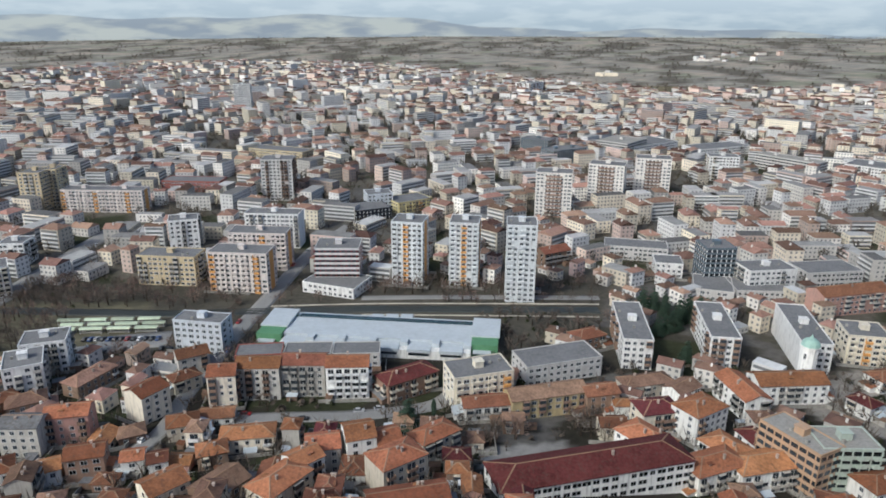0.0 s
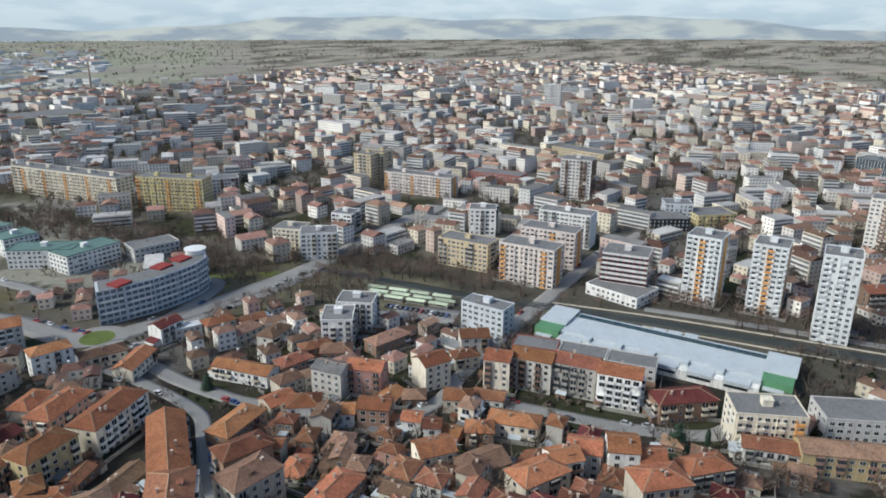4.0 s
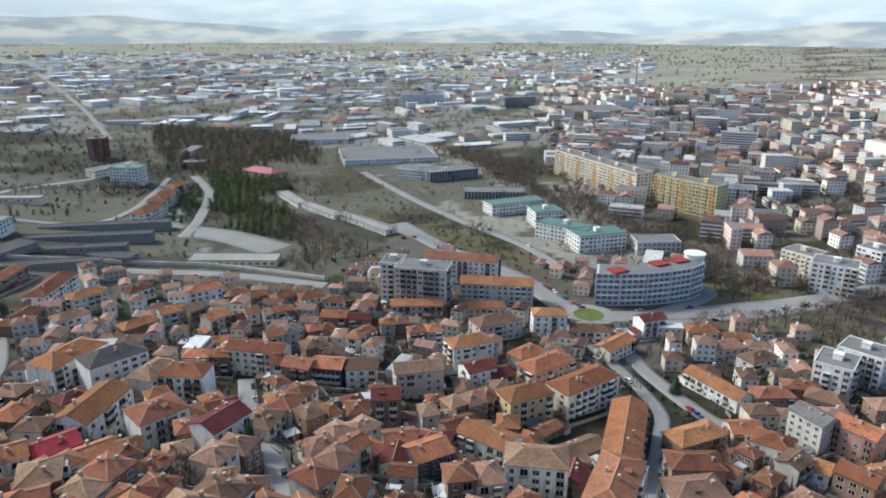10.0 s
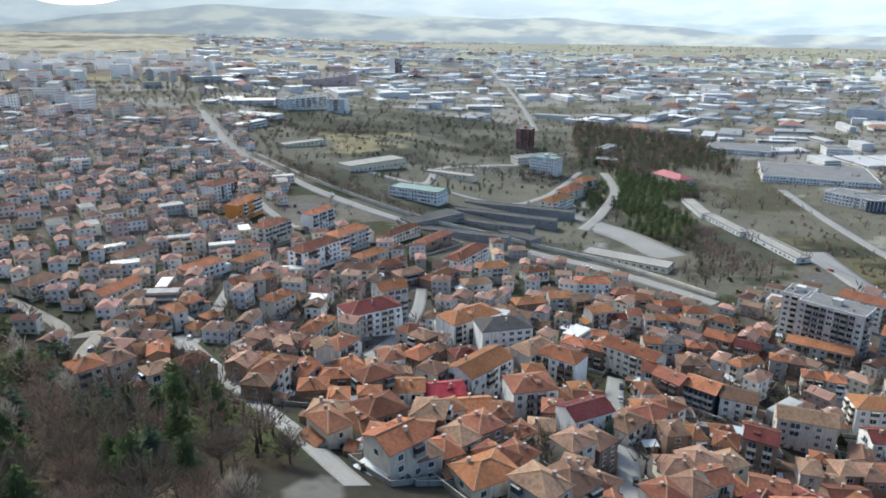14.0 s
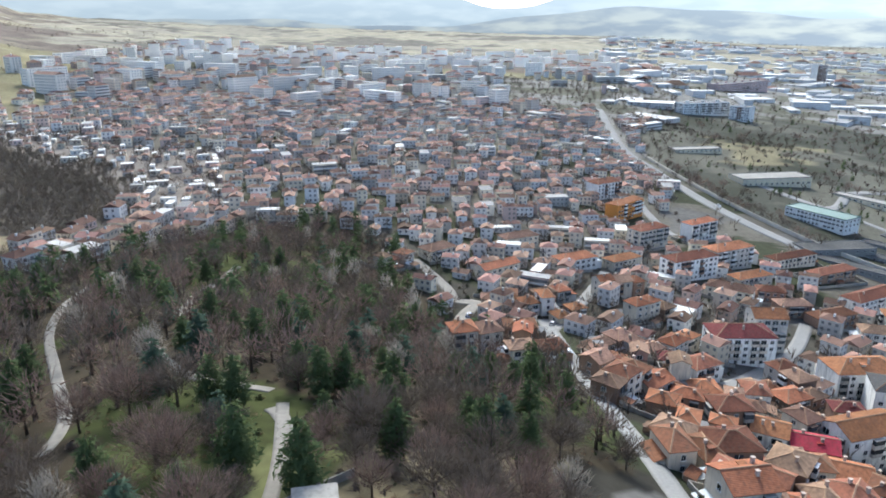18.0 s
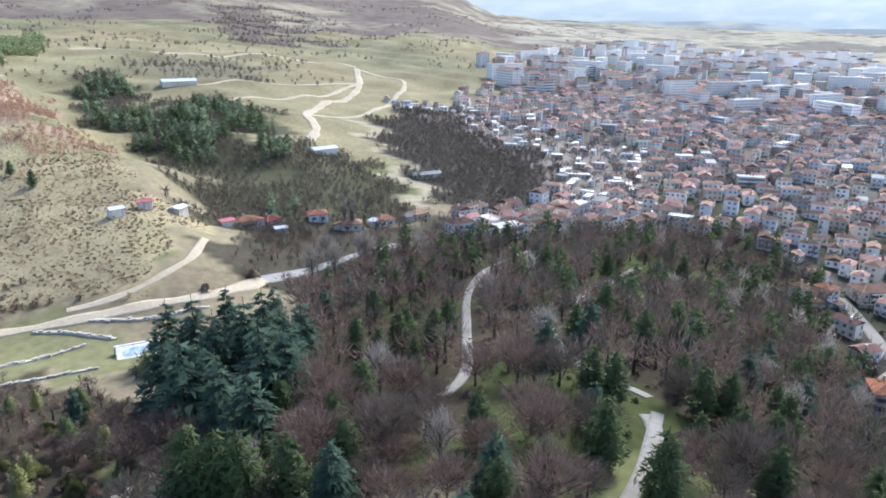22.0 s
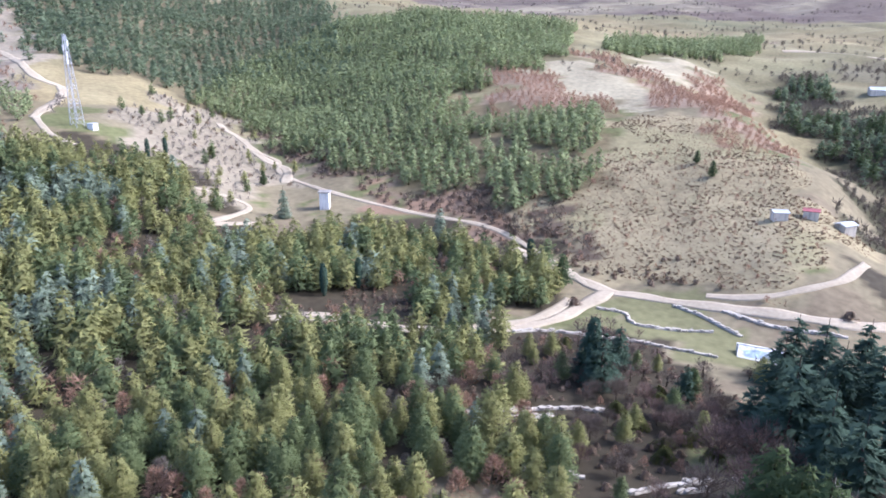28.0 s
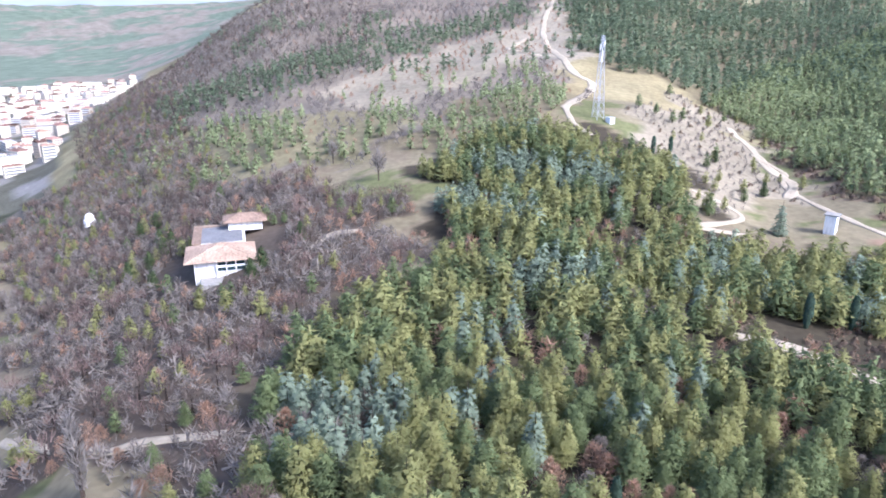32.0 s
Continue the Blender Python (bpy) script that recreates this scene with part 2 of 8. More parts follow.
zone("boulevard_land", [(-313, 277), (-259, 348), (-159, 355), (-142, 323), (-164, 284), (-222, 289), (-247, 244)])
zone("churchyard", [(146, 260), (204, 290), (163, 222), (144, 237)])
zone("meadow", [(-579, 196), (-468, 210), (-386, 231), (-320, 223), (-365, 210), (-418, 187), (-489, 173)])
zone("east_wood", [(511, 173), (591, 184), (543, 134), (1077, 228), (788, 98), (335, 23), (397, 72)])
zone("heath", [(125, -224), (140, -283), (124, -326), (87, -338), (48, -299), (24, -267), (37, -222), (74, -215)])
zone("low_bank", [(165, -243), (138, -253), (95, -223), (55, -214), (36, -216), (69, -213), (112, -216), (140, -219)])
zone("open_land", [(-945, -7), (-797, 201), (-733, 466), (-361, 245), (-426, 237), (-479, 223), (-471, 164), (-423, 134), (-390, 98), (-447, -3)])
zone("grove_edge", [(-675, 125), (-540, 149), (-426, 126), (-397, 110), (-432, 71), (-484, 67), (-488, 101)])
zone("school_trees", [(3, 220), (25, 229), (60, 235), (73, 227), (44, 218), (7, 205)])
zone("paved_yard", [(-579, -129), (-649, -48), (-595, 30), (-504, 30), (-452, 43), (-475, 13), (-498, -12), (-561, -69), (-522, -100)])
zone("hedge_row", [(-551, 13), (-678, 49), (-650, 55), (-539, 22)])
zone("ravine_clump", [(58, -531), (35, -563), (8, -559), (-25, -499), (-19, -455), (6, -465), (12, -406), (32, -400), (47, -454)])
zone("rust_band", [(240, -504), (209, -504), (164, -464), (138, -437), (164, -443), (204, -464)])
zone("foot_pines", [(50, -107), (70, -95), (88, -79), (102, -59), (112, -38), (117, -14), (58, -7), (55, -18), (50, -29), (43, -39), (35, -47), (25, -53)])
zone("foot_park", [(-104, -55), (-87, -80), (-63, -100), (-36, -112), (-6, -118), (25, -115), (11, -51), (-3, -52), (-16, -50), (-28, -44), (-38, -35), (-46, -24)])
zone("foot_wood", [(124, -17), (125, -4), (125, 9), (123, 22), (120, 34), (116, 47), (56, 22), (58, 17), (59, 10), (60, 4), (60, -2), (59, -8)])

road("embankment_road", 10, "asphalt", [(-806.3, -426.7), (-638.1, -311.8), (-582.1, -253.4), (-506.5, -164.3), (-461.7, -89.1), (-443.3, -18.4), (-417.2, 39.8), (-374.7, 93.0)])
road("boulevard", 15, "asphalt", [(-484.4, 180.0), (-418.2, 186.9), (-363.1, 200.5), (-330.6, 205.4), (-283.4, 204.9), (-265.2, 236.8), (-254.6, 290.1), (-247.2, 333.6), (-242.9, 414.7), (-241.1, 509.2)])
road("boulevard_branch", 9, "asphalt", [(-265.2, 236.8), (-279.7, 293.0), (-321.0, 284.5)])
road("bridge_street", 10, "asphalt", [(-103.4, 296.7), (-97.6, 354.1), (-92.6, 404.8), (-86.6, 449.8), (-70.6, 503.9)])
road("hall_street", 7, "asphalt", [(-101.3, 298.6), (-104.2, 250.4), (-102.8, 223.3), (-109.6, 197.3)])
road("block_street", 8, "asphalt", [(-94.6, 229.7), (-65.0, 231.1), (-30.9, 232.6), (-5.3, 239.6), (3.6, 249.7)])
road("lane", 6, "asphalt", [(-118.7, 115.2), (-146.0, 139.8), (-167.5, 161.4), (-182.8, 173.6), (-212.9, 181.6), (-252.7, 187.0), (-282.8, 188.1)])
road("square_street", 7, "asphalt", [(-261.1, 30.5), (-218.4, 25.9), (-174.8, 25.8), (-141.5, 21.8)])
road("roundabout_street", 8, "asphalt", [(-272.0, 199.7), (-234.0, 197.2), (-208.4, 191.4), (-173.9, 187.7), (-155.0, 191.3)])
road("slope_street", 6, "asphalt", [(-339.3, -64.0), (-293.1, -59.4), (-230.2, -64.6)])
road("parking_yard", 18, "asphalt", [(-163.9, 298.3), (-147.3, 303.2), (-132.1, 306.0)])
road("parking_strip", 12, "asphalt", [(-199.4, 281.9), (-170.7, 290.7), (-155.2, 296.8)])
road("court_road", 8, "asphalt", [(-679.9, 213.9), (-578.3, 216.6), (-480.5, 225.3), (-402.1, 240.3), (-357.8, 239.5)])
road("long_road", 9, "asphalt", [(-516.8, 155.5), (-443.6, 181.0), (-410.5, 187.5)])
road("park_edge_road", 6, "asphalt", [(-231.6, -140.8), (-190.7, -103.5), (-152.1, -69.1), (-130.1, -48.8), (-114.8, -35.0)])
road("park_gate_lane", 6, "pale", [(-251.9, -232.3), (-235.9, -198.1), (-225.1, -183.2), (-231.3, -175.6), (-210.1, -167.1), (-175.2, -144.9)])
road("town_street", 6, "asphalt", [(-321.4, -159.0), (-275.5, -145.1), (-211.3, -128.5)])
road("far_town_street", 6, "asphalt", [(-483.0, -220.3), (-427.2, -173.2), (-419.3, -161.8)])
road("park_path", 2.6, "pale", [(-113.4, -264.1), (-88.8, -238.1), (-67.4, -204.5), (-54.1, -166.1), (-43.1, -132.3), (-34.1, -119.5)])
road("inner_park_path", 2.4, "pale", [(-77.4, -166.9), (-68.0, -134.8), (-67.5, -118.0), (-71.2, -104.0)])
road("lower_park_path", 2.4, "pale", [(-68.8, -97.4), (-55.6, -80.8), (-46.5, -71.5)])
road("upper_park_path", 3, "pale", [(-160.3, -251.9), (-121.3, -214.4), (-96.0, -184.5)])
road("steps_path", 3, "pale", [(-65.9, -97.0), (-63.9, -90.1), (-54.7, -79.4)])
road("foot_road", 5, "asphalt", [(-59.9, -277.4), (-23.1, -257.4), (-3, -236)])
road("hill_road", 4.6, "dirt", [(-3, -236), (5, -225.0), (17.7, -215.5), (35.6, -210.7), (70.8, -205.5), (82.4, -202.8), (101.4, -209.6), (128.9, -220.3)])
road("hill_road_branch", 5, "dirt", [(82.4, -202.8), (83.6, -187.7), (85.2, -168.7), (92.1, -153.1), (97.7, -146.1)])
road("pine_road", 4, "dirt", [(141.2, -113.2), (128.0, -125.8), (109.6, -135.2), (95.2, -152.6), (88.9, -170.5), (89.1, -189.4)])
road("ridge_road", 2.6, "dirt", [(89.6, -202.7), (109.7, -216.8), (145.7, -231.2), (185.5, -225.6), (222.5, -222.1), (271.6, -231.9), (293.7, -247.5), (320.0, -246.3)])
road("mast_track", 3, "dirt", [(401.2, -191.3), (370.4, -162.5), (340.5, -152.6), (319.1, -154.0)])
road("knoll_track", 2.8, "dirt", [(219.9, -146.3), (235.4, -181.9), (258.6, -171.0)])
road("knoll_path", 2.6, "dirt", [(218.6, -172.3), (220.3, -149.2)])
road("valley_track", 5, "dirt", [(258.8, -222.2), (278.4, -239.9), (306.8, -245.8), (374.1, -270.7)])
road("hillside_loop", 2.6, "dirt", [(16.6, -259.4), (21.4, -238.4), (33.4, -222.0), (43.9, -216.2), (54.6, -213.8)])
road("spur_track", 7, "dirt", [(-40, -455), (-48, -491), (-45, -530), (-61, -583), (-93, -644), (-113, -701), (-130, -821)])
road("spur_loop_track", 5, "dirt", [(-43, -523), (-62, -544), (-97, -574), (-132, -635), (-168, -743), (-154, -779), (-131, -811)])
road("terrace_track", 4, "dirt", [(8, -557), (-49, -606), (-111, -700)])
road("upper_terrace_track", 4, "dirt", [(51, -604), (-1, -659), (-54, -666), (-111, -700)])
road("field_track", 7, "dirt", [(157, -779), (63, -827), (-42, -883), (-134, -852)])
road("slope_path", 3, "dirt", [(171.3, 70.7), (139.6, 42.5), (136.5, 30.8), (130.2, 13.4)])
road("clearing_path", 3, "dirt", [(242.5, -10.8), (252.0, -19.8), (250.2, -30.2)])
road("lower_walk", 3, "dirt", [(143.2, -111.6), (132.2, -125.5), (110.2, -132.6), (102.1, -140.5), (88.8, -147.6)])
road("ledge", 1.0, "stone", [(78.9, -188.1), (71.0, -190.2), (65.6, -184.7), (46.6, -193.5)])
road("ledge", 1.0, "stone", [(60.8, -204.1), (53.2, -202.1), (46.2, -198.7), (38.7, -195.2)])
road("ledge", 1.1, "stone", [(46.2, -206.9), (36.6, -204.8), (30.9, -204.7), (22.5, -206.8), (14.3, -209.5)])
road("ledge", 1.0, "stone", [(88.5, -153.3), (80.6, -162.1), (60.8, -172.6), (51.4, -175.6), (40.2, -177.5)])
road("ledge", 0.9, "stone", [(75.7, -98.8), (66.1, -107.3), (62.2, -111.9), (55.6, -118.6), (47.6, -123.1)])
road("ledge", 0.9, "stone", [(63.3, -105.4), (55.2, -113.3)])
road("ledge", 0.9, "stone", [(48.7, -89.6), (39.1, -93.1)])
road("ledge", 0.9, "stone", [(30.9, -93.0), (27.0, -99.4), (23.3, -103.4), (22.2, -105.7)])
road("ledge", 0.8, "stone", [(25.2, -97.8), (21.5, -101.8)])
road("ledge", 0.8, "stone", [(19.7, -108.2), (17.1, -108.7)])
road("mountain_track", 5, "dirt", [(823, -338), (634, -250), (463, -202), (418, -200), (360, -156)])
road("ridge_path", 4, "dirt", [(605, -223), (550, -190), (484, -215)])
road("far_avenue", 8, "asphalt", [(-987.6, -23.7), (-1418.3, -78.8), (-2261.2, -213.2)])
road("boundary_wall", 0.9, "wall", [(-617.6, -277.6), (-531.2, -171.6), (-480.1, -92.3), (-458.0, -18.9), (-430.9, 41.0), (-384.5, 95.2)])
road("paddock_road", 9, "asphalt", [(-504.2, 25.9), (-556.5, 42.2), (-643.7, 58.8), (-726.1, 53.9)])
road("paddock", 26, "asphalt", [(-520.5, 31.0), (-492.3, 58.5), (-454.8, 81.6)])
road("yard_road", 6, "asphalt", [(-587.0, -111.2), (-557.2, -41.3), (-600.6, -4.6), (-723.5, 30.0)])
road("compound_street", 8, "asphalt", [(-621.2, -188.3), (-587.0, -111.2), (-666.8, -103.6), (-739.8, -29.9)])
road("river", 9, "water", [(-235.3, 340.9), (-143.9, 337.3), (-100.2, 340.5), (-43.8, 344.1), (-1.6, 344.7), (83.2, 345.6)])
road("river_wall", 0.8, "stone", [(-92.9, 347.5), (-44.7, 351.5), (-1.6, 352.8), (84.9, 354.0)])
road("river_wall", 0.8, "stone", [(-42.9, 336.5), (-1.5, 336.1), (81.2, 336.1)])
road("quay_street", 6, "asphalt", [(-45.7, 360.6), (-1.7, 362.4), (87.0, 363.9)])
road("station_parking", 14, "asphalt", [(-330.6, 205.4), (-308.7, 205.1), (-290.0, 205.0)])
road("boulevard_south", 8, "asphalt", [(-251.6, 204.9), (-251.4, 256.7), (-242.3, 299.1), (-239.7, 339.0)])

# ---- materials ----
MATS = {}


def tone(name, colour, rough=0.85, vary=0.25, scale=0.6, coarse=0.06, bump=0.0, source="", spread=0.12, metal=0.0, dirt=None, attribute=""):
    """A weathered surface: base colour, varied at two scales and from object to object (source 'object') or piece to piece ('island')."""
    m = bpy.data.materials.new(name)
    m.use_nodes = True
    t = m.node_tree
    n, link = t.nodes, t.links.new
    b = n["Principled BSDF"]
    b.inputs["Roughness"].default_value, b.inputs["Metallic"].default_value = rough, metal
    b.inputs["Specular IOR Level"].default_value = 0.08 if rough >= 0.8 else 0.5
    where = n.new("ShaderNodeNewGeometry").outputs["Position"]
    fine, broad = n.new("ShaderNodeTexNoise"), n.new("ShaderNodeTexNoise")
    for node, s in ((fine, scale), (broad, coarse)):
        link(where, node.inputs["Vector"])
        node.inputs["Scale"].default_value, node.inputs["Detail"].default_value = s, 4
    mix = n.new("ShaderNodeMath")
    mix.operation = "ADD"
    link(fine.outputs["Fac"], mix.inputs[0])
    link(broad.outputs["Fac"], mix.inputs[1])
    span = n.new("ShaderNodeMapRange")
    for k, v in enumerate((0.6, 1.4, 1 - vary, 1 + vary)):
        span.inputs[k + 1].default_value = v
    link(mix.outputs[0], span.inputs[0])
    last = None
    if attribute:
        a = n.new("ShaderNodeAttribute")
        a.attribute_name = attribute
        last = a.outputs["Color"]
    hsv = n.new("ShaderNodeHueSaturation")
    hsv.inputs["Color"].default_value = (*colour, 1)
    if last:
        link(last, hsv.inputs["Color"])
    value = span.outputs[0]
    if source:
        rnd = n.new("ShaderNodeObjectInfo").outputs["Random"] if source == "object" else n.new("ShaderNodeNewGeometry").outputs["Random Per Island"]
        jit = n.new("ShaderNodeMapRange")
        for k, v in enumerate((0, 1, 1 - spread * 2, 1 + spread * 2)):
            jit.inputs[k + 1].default_value = v
        link(rnd, jit.inputs[0])
        hue = n.new("ShaderNodeMath")
        hue.operation = "MULTIPLY_ADD"
        hue.inputs[1].default_value, hue.inputs[2].default_value = spread * 0.1, 0.5 - spread * 0.05
        wob = n.new("ShaderNodeMath")
        wob.operation = "FRACT"
        ten = n.new("ShaderNodeMath")
        ten.operation = "MULTIPLY"
        ten.inputs[1].default_value = 7.31
        link(rnd, ten.inputs[0])
        link(ten.outputs[0], wob.inputs[0])
        link(wob.outputs[0], hue.inputs[0])
        link(hue.outputs[0], hsv.inputs["Hue"])
        both = n.new("ShaderNodeMath")
        both.operation = "MULTIPLY"
        link(value, both.inputs[0])
        link(jit.outputs[0], both.inputs[1])
        value = both.outputs[0]
    link(value, hsv.inputs["Value"])
    out = hsv.outputs[0]
    if dirt:
        streak = n.new("ShaderNodeTexNoise")
        squeeze = n.new("ShaderNodeMapping")
        squeeze.inputs["Scale"].default_value = (0.9, 0.9, 0.12)
        link(where, squeeze.inputs["Vector"])
        link(squeeze.outputs[0], streak.inputs["Vector"])
        streak.inputs["Scale"].default_value = 1.3
        ramp = n.new("ShaderNodeMapRange")
        for k, v in enumerate((0.5, 0.75, 0, 0.55)):
            ramp.inputs[k + 1].default_value = v
        link(streak.outputs["Fac"], ramp.inputs[0])
        blend = n.new("ShaderNodeMix")
        blend.data_type = "RGBA"
        link(ramp.outputs[0], blend.inputs[0])
        link(out, blend.inputs[6])
        blend.inputs[7].default_value = (*dirt, 1)
        out = blend.outputs[2]
    link(out, b.inputs["Base Color"])
    if bump:
        node = n.new("ShaderNodeBump")
        node.inputs["Strength"].default_value, node.inputs["Distance"].default_value = bump, 0.2
        link(fine.outputs["Fac"], node.inputs["Height"])
        link(node.outputs[0], b.inputs["Normal"])
    MATS[name] = m
    return m


def tiled(name, colour, spread=0.16, vary=0.42):
    """Clay tiles: rows down the slope with weathered patches."""
    m = tone(name, colour, 0.9, vary, 1.1, 0.16, 0.0, "object", spread, dirt=(0.10, 0.07, 0.055))
    n, link = m.node_tree.nodes, m.node_tree.links.new
    wave = n.new("ShaderNodeTexWave")
    wave.bands_direction = "Z"
    wave.inputs["Scale"].default_value, wave.inputs["Distortion"].default_value = 2.2, 0.6
    link(n.new("ShaderNodeTexCoord").outputs["Object"], wave.inputs["Vector"])
    b = n.new("ShaderNodeBump")
    b.inputs["Strength"].default_value, b.inputs["Distance"].default_value = 0.5, 0.08
    link(wave.outputs["Fac"], b.inputs["Height"])
    link(b.outputs[0], n["Principled BSDF"].inputs["Normal"])
    return m


def leafy(m, share=0.55):
    """Thin leaves, needles or twigs that let some light through."""
    n, link = m.node_tree.nodes, m.node_tree.links.new
    b = n["Principled BSDF"]
    thin, mix = n.new("ShaderNodeBsdfTranslucent"), n.new("ShaderNodeMixShader")
    link(b.inputs["Base Color"].links[0].from_socket, thin.inputs["Color"])
    mix.inputs[0].default_value = share
    link(b.outputs[0], mix.inputs[1])
    link(thin.outputs[0], mix.inputs[2])
    link(mix.outputs[0], n["Material Output"].inputs["Surface"])
    return m


ROOF = {"o": ("orange", tiled("tile_orange", (0.30, 0.128, 0.066), 0.2)), "r": ("red-brown", tiled("tile_red", (0.20, 0.088, 0.054), 0.2)),
        "b": ("weathered brown", tiled("tile_brown", (0.225, 0.14, 0.098), 0.22)), "d": ("dark maroon", tiled("tile_maroon", (0.115, 0.032, 0.032))),
        "g": ("grey", tiled("tile_grey", (0.12, 0.12, 0.12))), "s": ("bright red", tiled("sheet_red", (0.26, 0.035, 0.04)))}
DIRT = (0.20, 0.18, 0.16)
WALL = {"w": ("white", tone("plaster_white", (0.78, 0.77, 0.73), vary=0.12, source="object", spread=0.06, dirt=DIRT)),
        "c": ("cream", tone("plaster_cream", (0.66, 0.60, 0.49), vary=0.15, source="object", spread=0.12, dirt=DIRT)),
        "k": ("grey", tone("plaster_grey", (0.47, 0.445, 0.40), vary=0.18, source="object", spread=0.1, dirt=DIRT)),
        "n": ("brown", tone("plaster_brown", (0.25, 0.165, 0.12), vary=0.2, source="object", spread=0.14, dirt=DIRT)),
        "y": ("ochre yellow", tone("plaster_ochre", (0.48, 0.39, 0.22), vary=0.15, source="object", spread=0.08, dirt=DIRT)),
        "p": ("pink", tone("plaster_pink", (0.50, 0.30, 0.25), vary=0.15, source="object", spread=0.08, dirt=DIRT)),
        "t": ("dark blue", tone("plaster_blue", (0.06, 0.08, 0.12), vary=0.15, source="object", spread=0.08)),
        "f": ("bright orange", tone("plaster_orange", (0.62, 0.27, 0.07), vary=0.12, source="object", spread=0.05))}
GLASS = tone("window_glass", (0.035, 0.042, 0.05), 0.12, 0.3, 0.4, 0.2, source="object", spread=0.35)
FRAME = tone("window_frame_white", (0.72, 0.72, 0.70), 0.5, 0.08)
CONCRETE = tone("concrete", (0.31, 0.295, 0.265), vary=0.2, bump=0.2, dirt=(0.16, 0.15, 0.14))
ASPHALT = tone("asphalt", (0.25, 0.245, 0.235), 0.9, 0.18, 1.5, 0.05)
DIRTROAD = tone("pale_dirt", (0.38, 0.325, 0.235), 0.95, 0.2, 0.8, 0.1, 0.3)
PALE = tone("pale_paving", (0.23, 0.213, 0.188), 0.9, 0.2, 0.8, 0.1)
STONE = tone("pale_stone", (0.42, 0.385, 0.32), 0.9, 0.3, 1.2, 0.2, 0.4)
FLATROOF = tone("bitumen", (0.17, 0.17, 0.17), 0.85, 0.25, 0.5, 0.1, dirt=(0.28, 0.27, 0.26))
METAL = tone("pale_sheet", (0.46, 0.50, 0.52), 0.6, 0.12, 0.5, 0.1)
RIDGE = tone("ridge_mortar", (0.29, 0.185, 0.12), 0.9, 0.3, 1.5, 0.2, source="object")
WATER = tone("dark_water", (0.035, 0.04, 0.035), 0.6, 0.3, 0.3, 0.05)
# paler than the near panes: haze of distance put into the colour
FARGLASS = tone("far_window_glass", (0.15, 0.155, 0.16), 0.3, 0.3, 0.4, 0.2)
CHIMNEY = tone("chimney_plaster", (0.42, 0.34, 0.28), 0.9, 0.2, 2.0, 0.3, source="object")


# ---- mesh tools ----
class Shape:
    """Collects boxes and polygons into one mesh."""

    def __init__(self):
        self.v, self.f, self.m = [], [], []

    def poly(self, points, slot=0):
        k = len(self.v)
        self.v += [tuple(p) for p in points]
        self.f.append(tuple(range(k, k + len(points))))
        self.m.append(slot)

    def box(self, x0, y0, z0, x1, y1, z1, slot=0, bottom=False):
        k = len(self.v)
        self.v += [(x0, y0, z0), (x1, y0, z0), (x1, y1, z0), (x0, y1, z0), (x0, y0, z1), (x1, y0, z1), (x1, y1, z1), (x0, y1, z1)]
        faces = [(0, 1, 5, 4), (1, 2, 6, 5), (2, 3, 7, 6), (3, 0, 4, 7), (4, 5, 6, 7)] + ([(3, 2, 1, 0)] if bottom else [])
        self.f += [tuple(k + i for i in f) for f in faces]
        self.m += [slot] * len(faces)

    def mesh(self, name, *materials):
        me = bpy.data.meshes.new(name)
        me.from_pydata(self.v, [], self.f)
        for mat in materials:
            me.materials.append(mat)
        if len(materials) > 1:
            me.polygons.foreach_set("material_index", self.m)
        me.update()
        return me


def part(name, data, parent, at=None, label=""):
    ob = new(name, data)
    ob.parent = parent
    if at:
        ob.matrix_basis = at
    return tagged(ob, label) if label else ob


def bulk(name, verts, faces, materials, slots=None, label="", category="", smooth=False):
    """One object of kind stuff from arrays: verts n x 3, faces n x 3 or n x 4."""
    me = bpy.data.meshes.new(name)
    verts, faces = np.asarray(verts, np.float32), np.asarray(faces, np.int32)
    k = faces.shape[1]
    me.vertices.add(len(verts))
    me.vertices.foreach_set("co", verts.ravel())
    me.loops.add(faces.size)
    me.loops.foreach_set("vertex_index", faces.ravel())
    me.polygons.add(len(faces))
    me.polygons.foreach_set("loop_start", np.arange(0, faces.size, k, dtype=np.int32))
    if slots is not None:
        me.polygons.foreach_set("material_index", np.asarray(slots, np.int32))
    for mat in materials:
        me.materials.append(mat)
    me.update(calc_edges=True)
    if smooth:
        me.polygons.foreach_set("use_smooth", np.ones(len(faces), bool))
    return tagged(new(name, me), label, category, kind="stuff")


def inside(x, y, corners):
    """Which of the points lie in the polygon."""
    x, y = np.asarray(x, float), np.asarray(y, float)
    hit = np.zeros(x.shape, bool)
    for (ax, ay), (bx, by) in zip(corners, np.roll(corners, -1, 0)):
        cross = (ay > y) != (by > y)
        hit ^= cross & (x < (bx - ax) * (y - ay) / (by - ay + 1e-9) + ax)
    return hit


def inside_any(x, y, *names):
    got = np.zeros(np.shape(x), bool)
    for name in names:
        got |= inside(x, y, ZONES[name])
    return got


def road_gap(x, y):
    """Distance from the nearest road's edge."""
    x, y = np.asarray(x, float), np.asarray(y, float)
    best = np.full(x.shape, 1e9)
    for _, width, _, line in ROADS:
        for (ax, ay), (bx, by) in zip(line[:-1], line[1:]):
            dx, dy = bx - ax, by - ay
            f = (((x - ax) * dx + (y - ay) * dy) / (dx * dx + dy * dy + 1e-9)).clip(0, 1)
            best = np.minimum(best, np.hypot(x - ax - f * dx, y - ay - f * dy) - width / 2)
    return best


